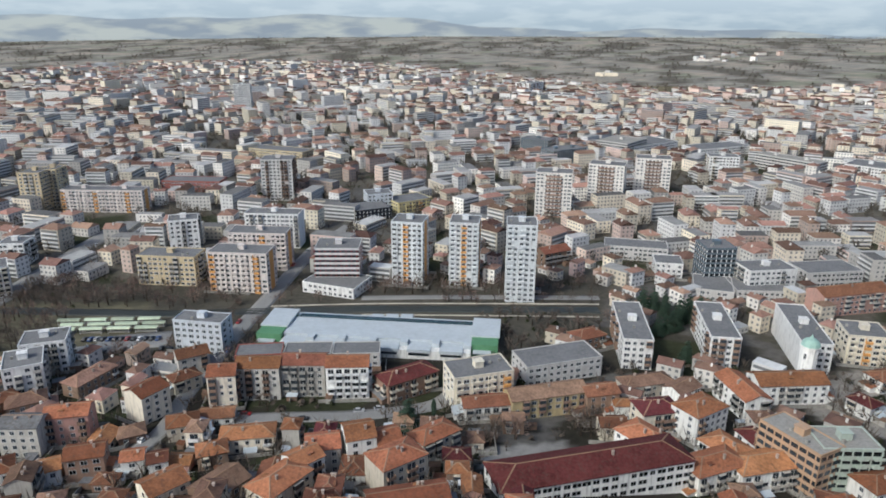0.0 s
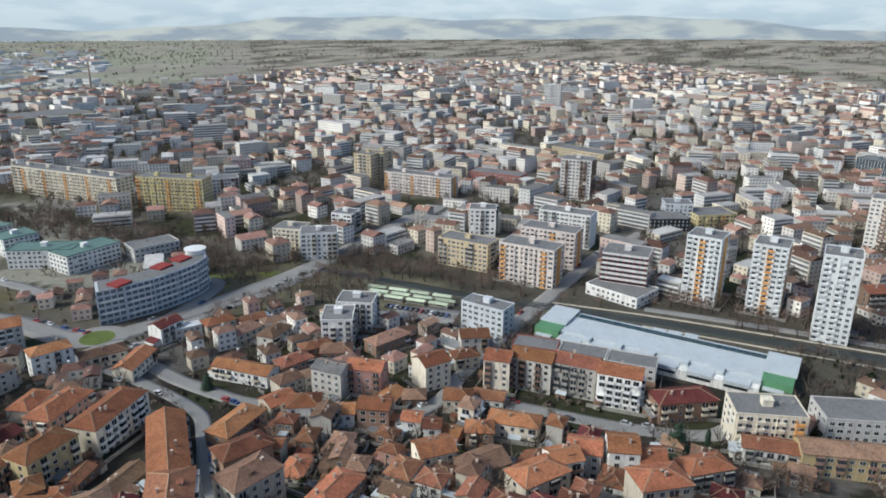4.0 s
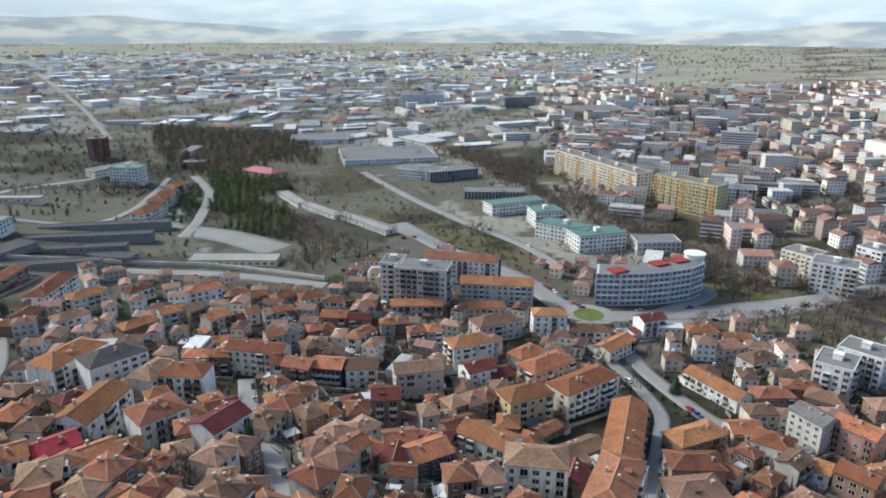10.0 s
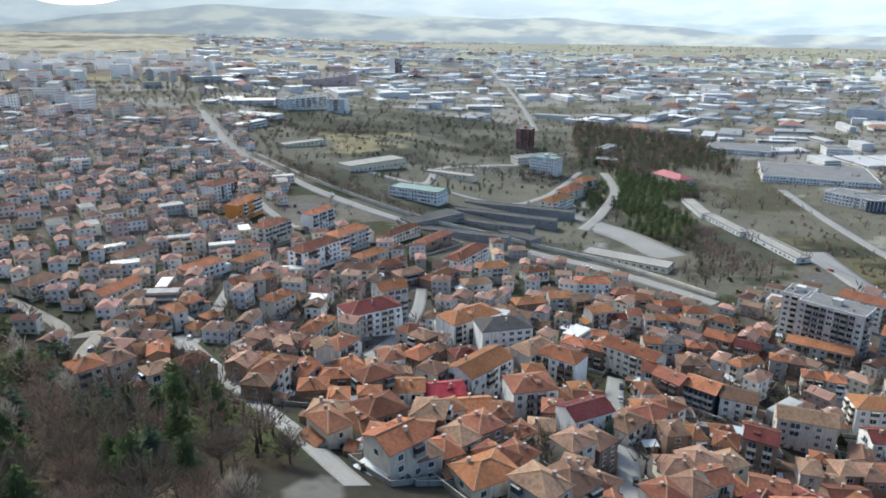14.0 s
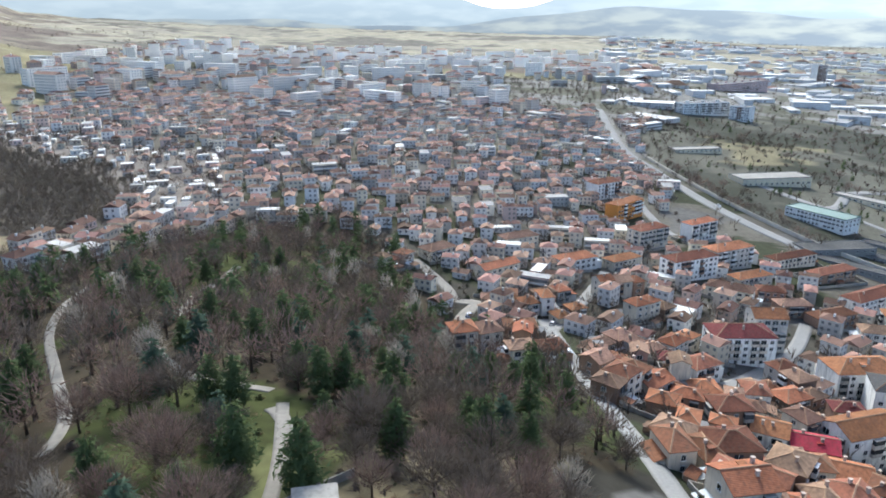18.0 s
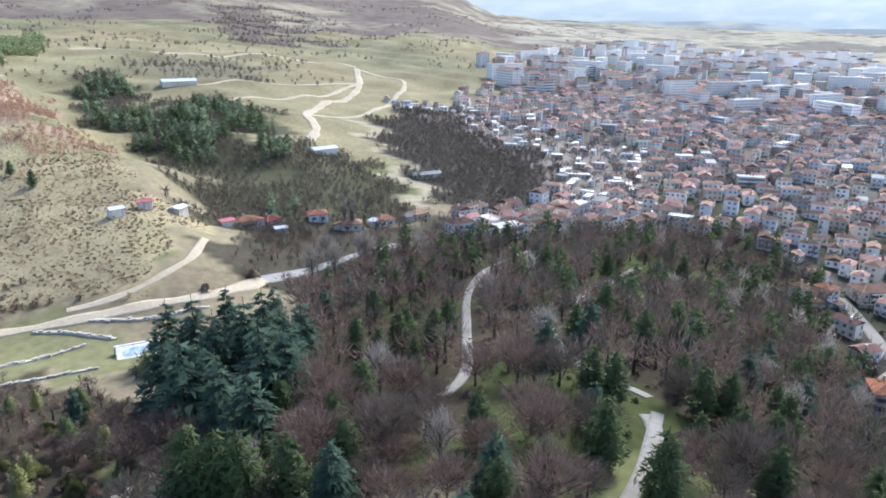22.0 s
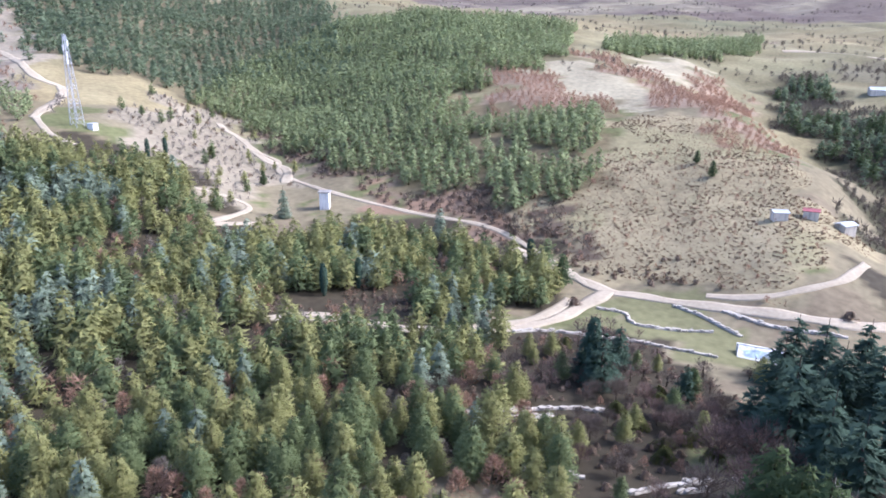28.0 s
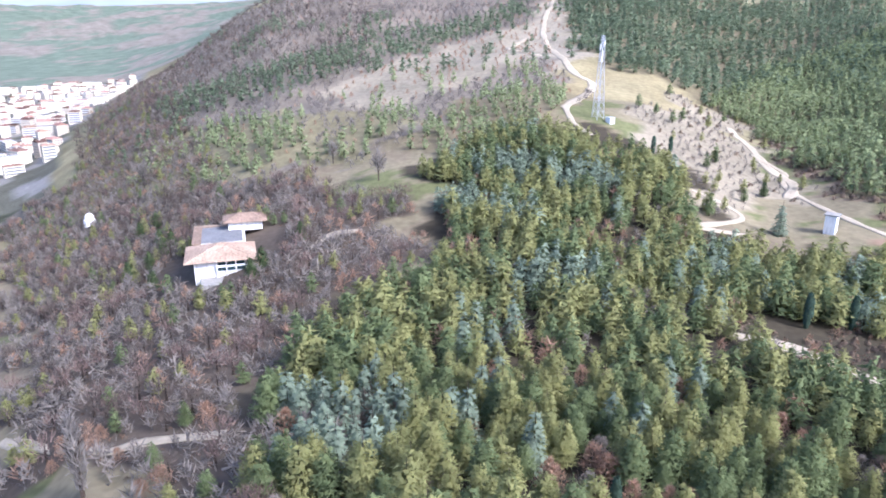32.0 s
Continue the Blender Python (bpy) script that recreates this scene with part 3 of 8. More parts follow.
def bearing(x, y):
    return (np.degrees(np.arctan2(-np.asarray(x, float), np.asarray(y, float))) + 40) % 360 - 40


def limb(shape, a, b, r0, r1):
    """A tapered four-sided limb."""
    a, b = Vector(a), Vector(b)
    way = (b - a).normalized()
    side = way.cross(Vector((0.3, 0.9, 0.2))).normalized()
    other = way.cross(side)
    k = len(shape.v)
    for p, r in ((a, r0), (b, r1)):
        for u, v in ((1, 0), (0, 1), (-1, 0), (0, -1)):
            shape.v.append(tuple(p + side * u * r + other * v * r))
    for i in range(4):
        j = (i + 1) % 4
        shape.f.append((k + i, k + j, k + 4 + j, k + 4 + i))
        shape.m.append(0)

# ---- the ground: one sheet to the horizon ----
def town(x, y):
    """Where the town's houses stand (0 to 1)."""
    r, a = np.hypot(x, y), bearing(x, y)
    built = ((a < 118) | (a > 300)) & (r > 90) & (r < 2000 + 450 * np.sin(a * 0.09))
    built |= (a >= 118) & (a < 152) & (r > 195) & (r < 1170)
    built |= (a >= 152) & (a < 163) & (r > 300) & (r < 960 - (a - 152) * 26 + 60 * np.sin(a * 3.1))
    built |= (a > 275) & (a < 300) & (r > 540) & (land(x, y) < 20)
    return built & ~inside_any(x, y, "park", "park_south", "open_land")


def cloud(x, y, size, seed):
    """Soft irregular patches, 0 to 1."""
    total, weight = np.zeros(np.shape(x)), 0.0
    for k in range(4):
        u, v = np.asarray(x) / size * 2**k + 17.3 * seed, np.asarray(y) / size * 2**k - 9.1 * seed
        i, j = np.floor(u), np.floor(v)
        f, h = u - i, v - j
        f, h = f * f * (3 - 2 * f), h * h * (3 - 2 * h)
        spot = lambda p, q: (np.sin(p * 127.1 + q * 311.7 + seed * 74.7) * 43758.5453) % 1.0
        row = (spot(i, j) * (1 - f) + spot(i + 1, j) * f) * (1 - h) + (spot(i, j + 1) * (1 - f) + spot(i + 1, j + 1) * f) * h
        total, weight = total + row * 0.55**k, weight + 0.55**k
    return total / weight


def cover(x, y):
    """Colour of the bare ground: yards, grass, dry slopes, fields; some shade painted in."""
    r, a = np.hypot(x, y), bearing(x, y)
    patch = ((cloud(x, y, 42, 1) - 0.5) * 4).clip(-1, 1)
    col = np.empty(x.shape + (3,))
    col[:] = (0.20, 0.17, 0.105)
    col[patch > 0.3] = (0.13, 0.135, 0.06)
    col[patch < -0.5] = (0.19, 0.155, 0.10)
    t = town(x, y)
    # near yards darker: brown soil, with shade between the houses painted in
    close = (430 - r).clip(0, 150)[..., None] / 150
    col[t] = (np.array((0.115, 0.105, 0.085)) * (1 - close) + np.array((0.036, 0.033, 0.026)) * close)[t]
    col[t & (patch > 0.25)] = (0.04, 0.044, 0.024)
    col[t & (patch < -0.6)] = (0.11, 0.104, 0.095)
    # far works yards lightened: haze put into the ground colour
    yards = t & (a > 48) & (r > 620)
    col[yards] = np.where(patch[..., None] > 0.1, (0.10, 0.098, 0.07), (0.20, 0.19, 0.17))[yards]
    # fields of the plain and the far slopes
    u, v = (x * 0.8 + y * 0.6) / 170 + 0.3 * np.sin(y / 400), (-x * 0.6 + y * 0.8) / 90
    pick = (np.sin(np.floor(u) * 12.9898 + np.floor(v) * 78.233) * 43758.5453) % 1.0
    fields = np.array([(0.29, 0.265, 0.22), (0.235, 0.235, 0.17), (0.25, 0.23, 0.19), (0.27, 0.25, 0.21), (0.30, 0.28, 0.23), (0.22, 0.205, 0.17)])
    far = (r > 1700) & ~t
    col[far] = fields[(pick[far] * 6).astype(int)]
    heathy = far & (a < 40) | (far & (a > 300))
    strips = cloud(x, y * 0.35, 60, 23)
    col[heathy & (strips > 0.55)] = (0.13, 0.115, 0.09)
    col[heathy & (strips < 0.36)] = (0.34, 0.295, 0.235)
    col[far & (a > 42) & (a < 100) & (strips > 0.5)] = (0.265, 0.27, 0.195)
    high = (a > 118) & (a < 290) & (r > 430)
    wide = ((cloud(x, y, 260, 2) - 0.5) * 3.5).clip(-1, 1)
    dry = np.stack([0.205 + 0.035 * patch - 0.06 * wide, 0.18 + 0.035 * patch - 0.04 * wide, 0.10 + 0.02 * patch - 0.02 * wide], -1)
    col[high & ~t] = dry[high & ~t]
    hills = (a > 100) & (a < 262) & (r > 1300) & ~t
    col[hills] = np.where(wide[..., None] > -0.02, (0.13, 0.105, 0.085), np.where(wide[..., None] < -0.3, (0.25, 0.22, 0.15), (0.18, 0.155, 0.115)))[hills]
    wooded = (a > 262) & (r > 1900)
    col[wooded] = np.where(wide[..., None] + 0.4 * patch[..., None] > 0.15, (0.21, 0.185, 0.145), (0.135, 0.165, 0.115))[wooded]
    pale_hills = (a > 100) & (a + 22 * (cloud(x, y, 230, 16) - 0.5) < 158) & (r + 500 * (cloud(x, y, 260, 17) - 0.5) > 1450) & ~t
    col[pale_hills] = np.where(cloud(x, y, 190, 13)[..., None] > 0.6, (0.12, 0.11, 0.09), np.where(wide[..., None] > 0, (0.285, 0.26, 0.19), (0.235, 0.215, 0.165)))[pale_hills]
    u, v = x + 9 * np.sin(y * 0.13) + 6 * np.sin(x * 0.21 + y * 0.17), y + 9 * np.sin(x * 0.12) + 6 * np.sin(y * 0.19 - x * 0.15)
    # garden, pine and ravine ground also carries painted shade below the trees
    for name, shade in (("dry_slope", (0.285, 0.24, 0.14)),
                        ("red_shrubs", (0.285, 0.215, 0.15)), ("rust_shrubs", (0.285, 0.215, 0.15)), ("foot_shrubs", (0.22, 0.15, 0.10)),
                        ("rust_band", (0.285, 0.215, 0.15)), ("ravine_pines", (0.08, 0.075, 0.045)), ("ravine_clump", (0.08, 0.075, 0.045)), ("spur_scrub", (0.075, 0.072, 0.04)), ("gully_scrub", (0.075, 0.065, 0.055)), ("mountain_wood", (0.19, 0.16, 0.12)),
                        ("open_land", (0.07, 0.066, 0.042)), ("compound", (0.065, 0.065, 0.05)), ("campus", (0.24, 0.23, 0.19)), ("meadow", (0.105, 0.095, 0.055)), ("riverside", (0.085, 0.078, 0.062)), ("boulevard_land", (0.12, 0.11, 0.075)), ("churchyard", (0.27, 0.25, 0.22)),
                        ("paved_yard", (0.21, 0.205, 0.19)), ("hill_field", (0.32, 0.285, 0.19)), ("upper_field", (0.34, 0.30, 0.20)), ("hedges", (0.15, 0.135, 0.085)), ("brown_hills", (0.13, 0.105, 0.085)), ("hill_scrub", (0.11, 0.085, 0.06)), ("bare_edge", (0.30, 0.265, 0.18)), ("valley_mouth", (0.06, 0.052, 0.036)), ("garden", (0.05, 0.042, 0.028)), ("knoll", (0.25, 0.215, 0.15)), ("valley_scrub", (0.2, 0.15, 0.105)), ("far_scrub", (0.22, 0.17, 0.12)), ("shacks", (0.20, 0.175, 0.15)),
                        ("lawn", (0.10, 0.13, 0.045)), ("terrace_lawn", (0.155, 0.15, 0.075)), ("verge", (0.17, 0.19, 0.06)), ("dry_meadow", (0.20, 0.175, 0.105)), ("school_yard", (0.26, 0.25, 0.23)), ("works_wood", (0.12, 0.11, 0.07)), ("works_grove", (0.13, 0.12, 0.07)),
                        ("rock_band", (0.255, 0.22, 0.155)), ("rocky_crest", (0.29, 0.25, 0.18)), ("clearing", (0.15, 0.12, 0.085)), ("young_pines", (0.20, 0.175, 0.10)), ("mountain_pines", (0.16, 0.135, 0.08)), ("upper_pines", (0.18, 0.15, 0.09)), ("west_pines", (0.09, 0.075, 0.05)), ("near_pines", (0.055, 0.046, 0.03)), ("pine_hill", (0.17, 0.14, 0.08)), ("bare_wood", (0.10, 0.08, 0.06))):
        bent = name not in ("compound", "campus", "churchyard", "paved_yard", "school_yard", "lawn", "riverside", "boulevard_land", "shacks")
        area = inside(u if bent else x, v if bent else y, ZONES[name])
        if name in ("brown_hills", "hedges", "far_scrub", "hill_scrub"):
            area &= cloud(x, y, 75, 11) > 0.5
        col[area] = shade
    lots = inside_any(x, y, "compound", "open_land")
    col[lots & (cloud(x, y, 70, 7) > 0.56)] = (0.115, 0.11, 0.085)
    col[lots & (cloud(x, y, 70, 7) < 0.40)] = (0.045, 0.047, 0.032)
    thin = inside_any(x, y, "dry_slope") & (patch > 0.15)
    col[thin] = (0.255, 0.225, 0.125)
    # park soil and grass darkened further, shade over the park put into the colour
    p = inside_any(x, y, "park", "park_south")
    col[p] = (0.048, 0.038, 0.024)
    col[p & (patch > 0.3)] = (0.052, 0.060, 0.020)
    return col


rings = np.concatenate([[0.0, 0.8], np.arange(2, 540, 3.0), 540 * (4900 / 540) ** np.linspace(0, 1, 150)])
turns = np.radians(np.arange(0, 360, 0.8))
RR, AA = np.meshgrid(rings, turns, indexing="ij")
GX, GY = -np.sin(AA) * RR, np.cos(AA) * RR
GZ = land(GX, GY)
count, wide = len(rings), len(turns)
I, J = np.meshgrid(np.arange(count - 1), np.arange(wide), indexing="ij")
J2 = (J + 1) % wide
quads = np.stack([I * wide + J, (I + 1) * wide + J, (I + 1) * wide + J2, I * wide + J2], -1).reshape(-1, 4)[:, ::-1]
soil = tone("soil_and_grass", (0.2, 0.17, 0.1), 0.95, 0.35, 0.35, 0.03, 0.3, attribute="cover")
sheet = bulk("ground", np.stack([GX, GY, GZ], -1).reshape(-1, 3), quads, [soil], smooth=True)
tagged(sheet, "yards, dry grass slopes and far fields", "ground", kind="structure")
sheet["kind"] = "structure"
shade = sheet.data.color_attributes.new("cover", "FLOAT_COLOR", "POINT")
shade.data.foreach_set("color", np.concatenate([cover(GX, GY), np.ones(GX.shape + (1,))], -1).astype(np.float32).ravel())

LEDGES = []
ROADMAT = {"asphalt": ASPHALT, "pale": PALE, "dirt": DIRTROAD, "stone": STONE, "water": WATER, "wall": STONE}
for name, width, kind, line in ROADS:
    dense = []
    for k in range(len(line) - 1):
        a, b, c, d = line[max(k - 1, 0)], line[k], line[k + 1], line[min(k + 2, len(line) - 1)]
        steps = max(2, int(np.hypot(*(c - b)) / 2.5))
        dense += [cubic(a, b, c, d, i / steps) for i in range(steps)]
    dense = np.array(dense + [line[-1]])
    side = np.gradient(dense, axis=0)
    side = np.stack([-side[:, 1], side[:, 0]], -1) / (np.hypot(*side.T)[:, None] + 1e-9)
    along = np.arange(len(dense))[:, None]
    wob = 1 + (0.16 * np.sin(along * 0.9 + width) + 0.14 * np.sin(along * 0.37)) * (kind in ("dirt", "stone"))
    rows = np.stack([dense + side * width * wob * f for f in np.linspace(-0.5, 0.5, 5)], 1)
    lift = 0.10 + np.hypot(rows[..., 0], rows[..., 1]) / 2600 + {"stone": 0.25, "wall": 2.4}.get(kind, 0)
    top = np.concatenate([rows, (land(rows[..., 0], rows[..., 1]) + lift)[..., None]], -1)
    low = top[:, [0, -1]].copy()
    low[..., 2] -= 1.2 if kind != "wall" else 3.6
    grid = np.concatenate([low[:, :1], top, low[:, 1:]], 1)
    n, w = grid.shape[:2]
    i, j = np.meshgrid(np.arange(n - 1), np.arange(w - 1), indexing="ij")
    ob = bulk(name, grid.reshape(-1, 3), np.stack([i * w + j, (i + 1) * w + j, (i + 1) * w + j + 1, i * w + j + 1], -1).reshape(-1, 4)[:, ::-1], [ROADMAT[kind]])
    tagged(ob, {"asphalt": "grey asphalt street", "pale": "pale paved park path", "dirt": "pale dirt track", "stone": "low ledge of pale stone", "wall": "long pale concrete boundary wall", "water": "dark shallow river between quay walls"}[kind], "road")
    ob["kind"] = "structure"
    if name == "ledge":
        LEDGES.append((ob, dense, width))

# ---- building kinds ----
TAKEN = []
WINDOW = Shape()
WINDOW.box(-0.68, -0.10, -0.72, 0.68, 0.0, 0.72, 0, True)
WINDOW.box(-0.58, -0.115, -0.62, -0.04, -0.09, 0.62, 1, True)
WINDOW.box(0.04, -0.115, -0.62, 0.58, -0.09, 0.62, 1, True)
WINDOW.box(-0.8, -0.22, -0.80, 0.8, 0.0, -0.72, 0, True)
WINDOW_MESH = WINDOW.mesh("window", FRAME, GLASS)


def set_down(name, x, y, turn, label, category, length, depth):
    """An Empty at the base of a building, on the lowest ground under it."""
    c, s = math.cos(radians(turn)), math.sin(radians(turn))
    corners = [(x + c * i * length / 2 - s * j * depth / 2, y + s * i * length / 2 + c * j * depth / 2) for i in (-1, 0, 1) for j in (-1, 0, 1)]
    base = [ground(*p) for p in corners]
    ob = new(name)
    ob.matrix_basis = pose(x, y, min(base), 0, 0, turn)
    TAKEN.append((x, y, length, depth, turn))
    return tagged(ob, label, category), max(base) - min(base), ground(x, y) - min(base)


def faces_in(x, y, turn, nx, ny):
    """Whether a wall with that local normal faces the middle of the plan."""
    c, s = math.cos(radians(turn)), math.sin(radians(turn))
    return (c * nx - s * ny) * x + (s * nx + c * ny) * y < 0


# balconies: an open one with a door behind, and one glazed in
BALCONY = {}
for wide in (2.6, 3.4):
    for glazed in (False, True):
        s, w = Shape(), wide / 2
        s.box(-w, -1.15, -0.14, w, 0.0, 0.04, 0, True)
        s.box(-w, -1.15, 0.04, w, -1.05, 0.98, 0)
        for e in (-w, w - 0.08):
            s.box(e, -1.05, 0.04, e + 0.08, 0.0, 0.98, 0)
        if glazed:
            s.box(-w + 0.05, -1.1, 0.98, w - 0.05, 0.0, 2.42, 2)
            s.box(-w, -1.15, 2.42, w, 0.0, 2.56, 0, True)
        else:
            s.box(-w * 0.8, -0.05, 0.04, w * 0.8, 0.0, 2.2, 2)
            s.box(-0.05, -0.08, 0.04, 0.05, 0.0, 2.2, 1)
        BALCONY[wide, glazed] = s
RAILS = {"white": FRAME, "concrete": CONCRETE, "cream": WALL["c"][1], "brown": WALL["n"][1], "grey": WALL["k"][1]}
BALCONY_MESH = {(w, g, c): s.mesh("balcony", m, FRAME, GLASS) for (w, g), s in BALCONY.items() for c, m in RAILS.items()}
AWAY = Shape()
AWAY.poly([(-0.72, -0.05, -0.74), (0.72, -0.05, -0.74), (0.72, -0.05, 0.74), (-0.72, -0.05, 0.74)], 0)
AWAY.poly([(-0.62, -0.07, -0.64), (-0.04, -0.07, -0.64), (-0.04, -0.07, 0.64), (-0.62, -0.07, 0.64)], 1)
AWAY.poly([(0.04, -0.07, -0.64), (0.62, -0.07, -0.64), (0.62, -0.07, 0.64), (0.04, -0.07, 0.64)], 1)


def put_windows(ob, x, y, turn, length, depth, z0, floors, rng, step=3.1, size=1.0, storey=2.8, near=172, lively=0.0):
    """Windows and balconies on the four walls: those toward the open hill singly, the rest of the house in one mesh."""
    rest, far = Shape(), math.hypot(x, y) > near
    rail = rng.choice(list(RAILS))

    def add(shape, m, slots):
        k = len(rest.v)
        rest.v.extend(tuple(m @ Vector(v)) for v in shape.v)
        rest.f.extend(tuple(k + q for q in face) for face in shape.f)
        rest.m.extend(slots[q] for q in shape.m)

    for side, (nx, ny) in enumerate(((0, -1), (0, 1), (1, 0), (-1, 0))):
        run, off = (length, depth / 2) if ny else (depth, length / 2)
        n = max(1, int((run - 0.8) / step))
        front = faces_in(x, y, turn, nx, ny)
        if not ny:
            if lively and rng.random() < 0.3:
                continue
            n = max(1, n - 1)
        single = front and not far
        spin = {0: 0, 1: 180, 2: 90, 3: -90}[side]
        for i in range(n):
            u = (i - (n - 1) / 2) * (run - 0.8) / n
            px, py = (u, ny * off) if ny else (nx * off, u)
            hung = lively and front and floors > 1 and rng.random() < lively
            wide, glazed = 3.4 if rng.random() < 0.4 and (run - 0.8) / n > 3.5 else 2.6, rng.random() < 0.35
            broad = size * rng.choice((0.85, 1.1, 1.1, 1.45))
            for f in range(floors):
                if rng.random() < 0.07:
                    continue
                if hung and f > 0:
                    m = pose(px, py, z0 + f * storey + 0.2, 0, 0, spin)
                    shut = glazed ^ (rng.random() < 0.2)
                    if single:
                        part("balcony", BALCONY_MESH[wide, shut, rail], ob, m)
                    else:
                        add(BALCONY[wide, shut], m, (2, 0, 1))
                    continue
                m = pose(px, py, z0 + f * storey + 1.55, 0, 0, spin) @ Matrix.Diagonal((broad, 1, 1.08, 1))
                if single:
                    part("window", WINDOW_MESH, ob, m)
                else:
                    add(AWAY, m, (0, 1))
    if rest.v:
        tagged(part("window_rows", rest.mesh("window_rows", FRAME, GLASS, RAILS[rail]), ob), kind="stuff")


def roof_shape(length, depth, z, hip, over=0.55, rise=0.42, slot=0):
    """A pitched roof with eaves: gable or hip."""
    s = Shape()
    a, b, top = length / 2 + over, depth / 2 + over, z + (depth / 2 + over) * rise
    r = max(a - b * 0.95, 0.15) if hip else a
    for lift, flip in ((0.18, 1), (0.0, -1)):
        p = {k: (x * a, y * b, z - over * rise * 0 + lift) for k, (x, y) in {"sw": (-1, -1), "se": (1, -1), "ne": (1, 1), "nw": (-1, 1)}.items()}
        w, e = (-r, 0, top + lift), (r, 0, top + lift)
        for quad in ([p["sw"], p["se"], e, w], [p["ne"], p["nw"], w, e], [p["se"], p["ne"], e], [p["nw"], p["sw"], w]):
            if not hip and len(quad) == 3:
                continue
            s.poly(quad[::flip], slot)
    for k in range(4):
        i, j = [(-a, -b), (a, -b), (a, b), (-a, b)][k], [(a, -b), (a, b), (-a, b), (-a, -b)][k]
        if hip or k in (0, 2):
            s.poly([(*i, z), (*j, z), (*j, z + 0.18), (*i, z + 0.18)], slot)
    for x in (-r, r) if not hip else ():
        for y in (-b, b):
            s.poly([(x, y, z), (x, 0, top), (x, 0, top + 0.18), (x, y, z + 0.18)], slot)
    # ridge and hip caps, one run of mortar
    k, o = len(s.v), 0.24
    s.v += [(-r, 0, top + 0.32), (r, 0, top + 0.32), (-r, -o, top + 0.2), (r, -o, top + 0.2), (-r, o, top + 0.2), (r, o, top + 0.2)]
    s.f += [(k, k + 2, k + 3, k + 1), (k, k + 1, k + 5, k + 4)]
    s.m += [slot + 1] * 2
    if hip:
        for e, u in ((0, -1), (1, 1)):
            for v in (-1, 1):
                q = len(s.v)
                s.v += [(u * a, v * b, z + 0.3), (u * (a - o * 1.3), v * b, z + 0.2), (u * a, v * (b - o * 1.3), z + 0.2), (u * (r - o), v * o, top + 0.18), (u * (r + o), v * o * 0.3, top + 0.14)]
                s.f += [(k + e, q, q + 1, q + 3)[:: u * v], (k + e, q + 4, q + 2, q)[:: u * v]]
                s.m += [slot + 1] * 2
    return s, top


def house(x, y, length, depth, floors, turn, roof, wall, hip):
    """A house at its place; a long one nearby is a short terrace of homes with roofs of their own."""
    rng = random.Random(round(x * 17 + y * 3))
    for _ in range(8):
        if bearing(x, y) > 62 and math.hypot(x, y) < 300 and road_gap(x, y) < depth * 0.45:
            x, y = x * 1.014, y * 1.014
    if 12.5 < length < 34 and (floors < 4 or math.hypot(x, y) < 185) and math.hypot(x, y) < 330 and bearing(x, y) > 62:
        n = 2 if length < 22 else 3
        c, s = math.cos(radians(turn)), math.sin(radians(turn))
        cuts = [0.0] + [(k + rng.uniform(-0.12, 0.12)) / n for k in range(1, n)] + [1.0]
        for k in range(n):
            u, side = ((cuts[k] + cuts[k + 1]) / 2 - 0.5) * length, rng.uniform(-1.2, 1.2)
            high = max(1, min(floors, 3) - rng.choice((0, 0, 1)))
            home(x + c * u - s * side, y + s * u + c * side, (cuts[k + 1] - cuts[k]) * length - rng.choice((0.3, 0.5, 1.4)), depth * rng.uniform(0.72, 0.92), high,
                 turn + rng.choice((0, 0, 90)) * (depth < 0.7 * length / n) + rng.uniform(-4, 4), rng.choice((roof, roof, "b", "r", "o")), rng.choice((wall, wall, "k", "n", "c")), hip or rng.random() < 0.5)
        return
    home(x, y, length, depth, floors, turn, roof, wall, hip)


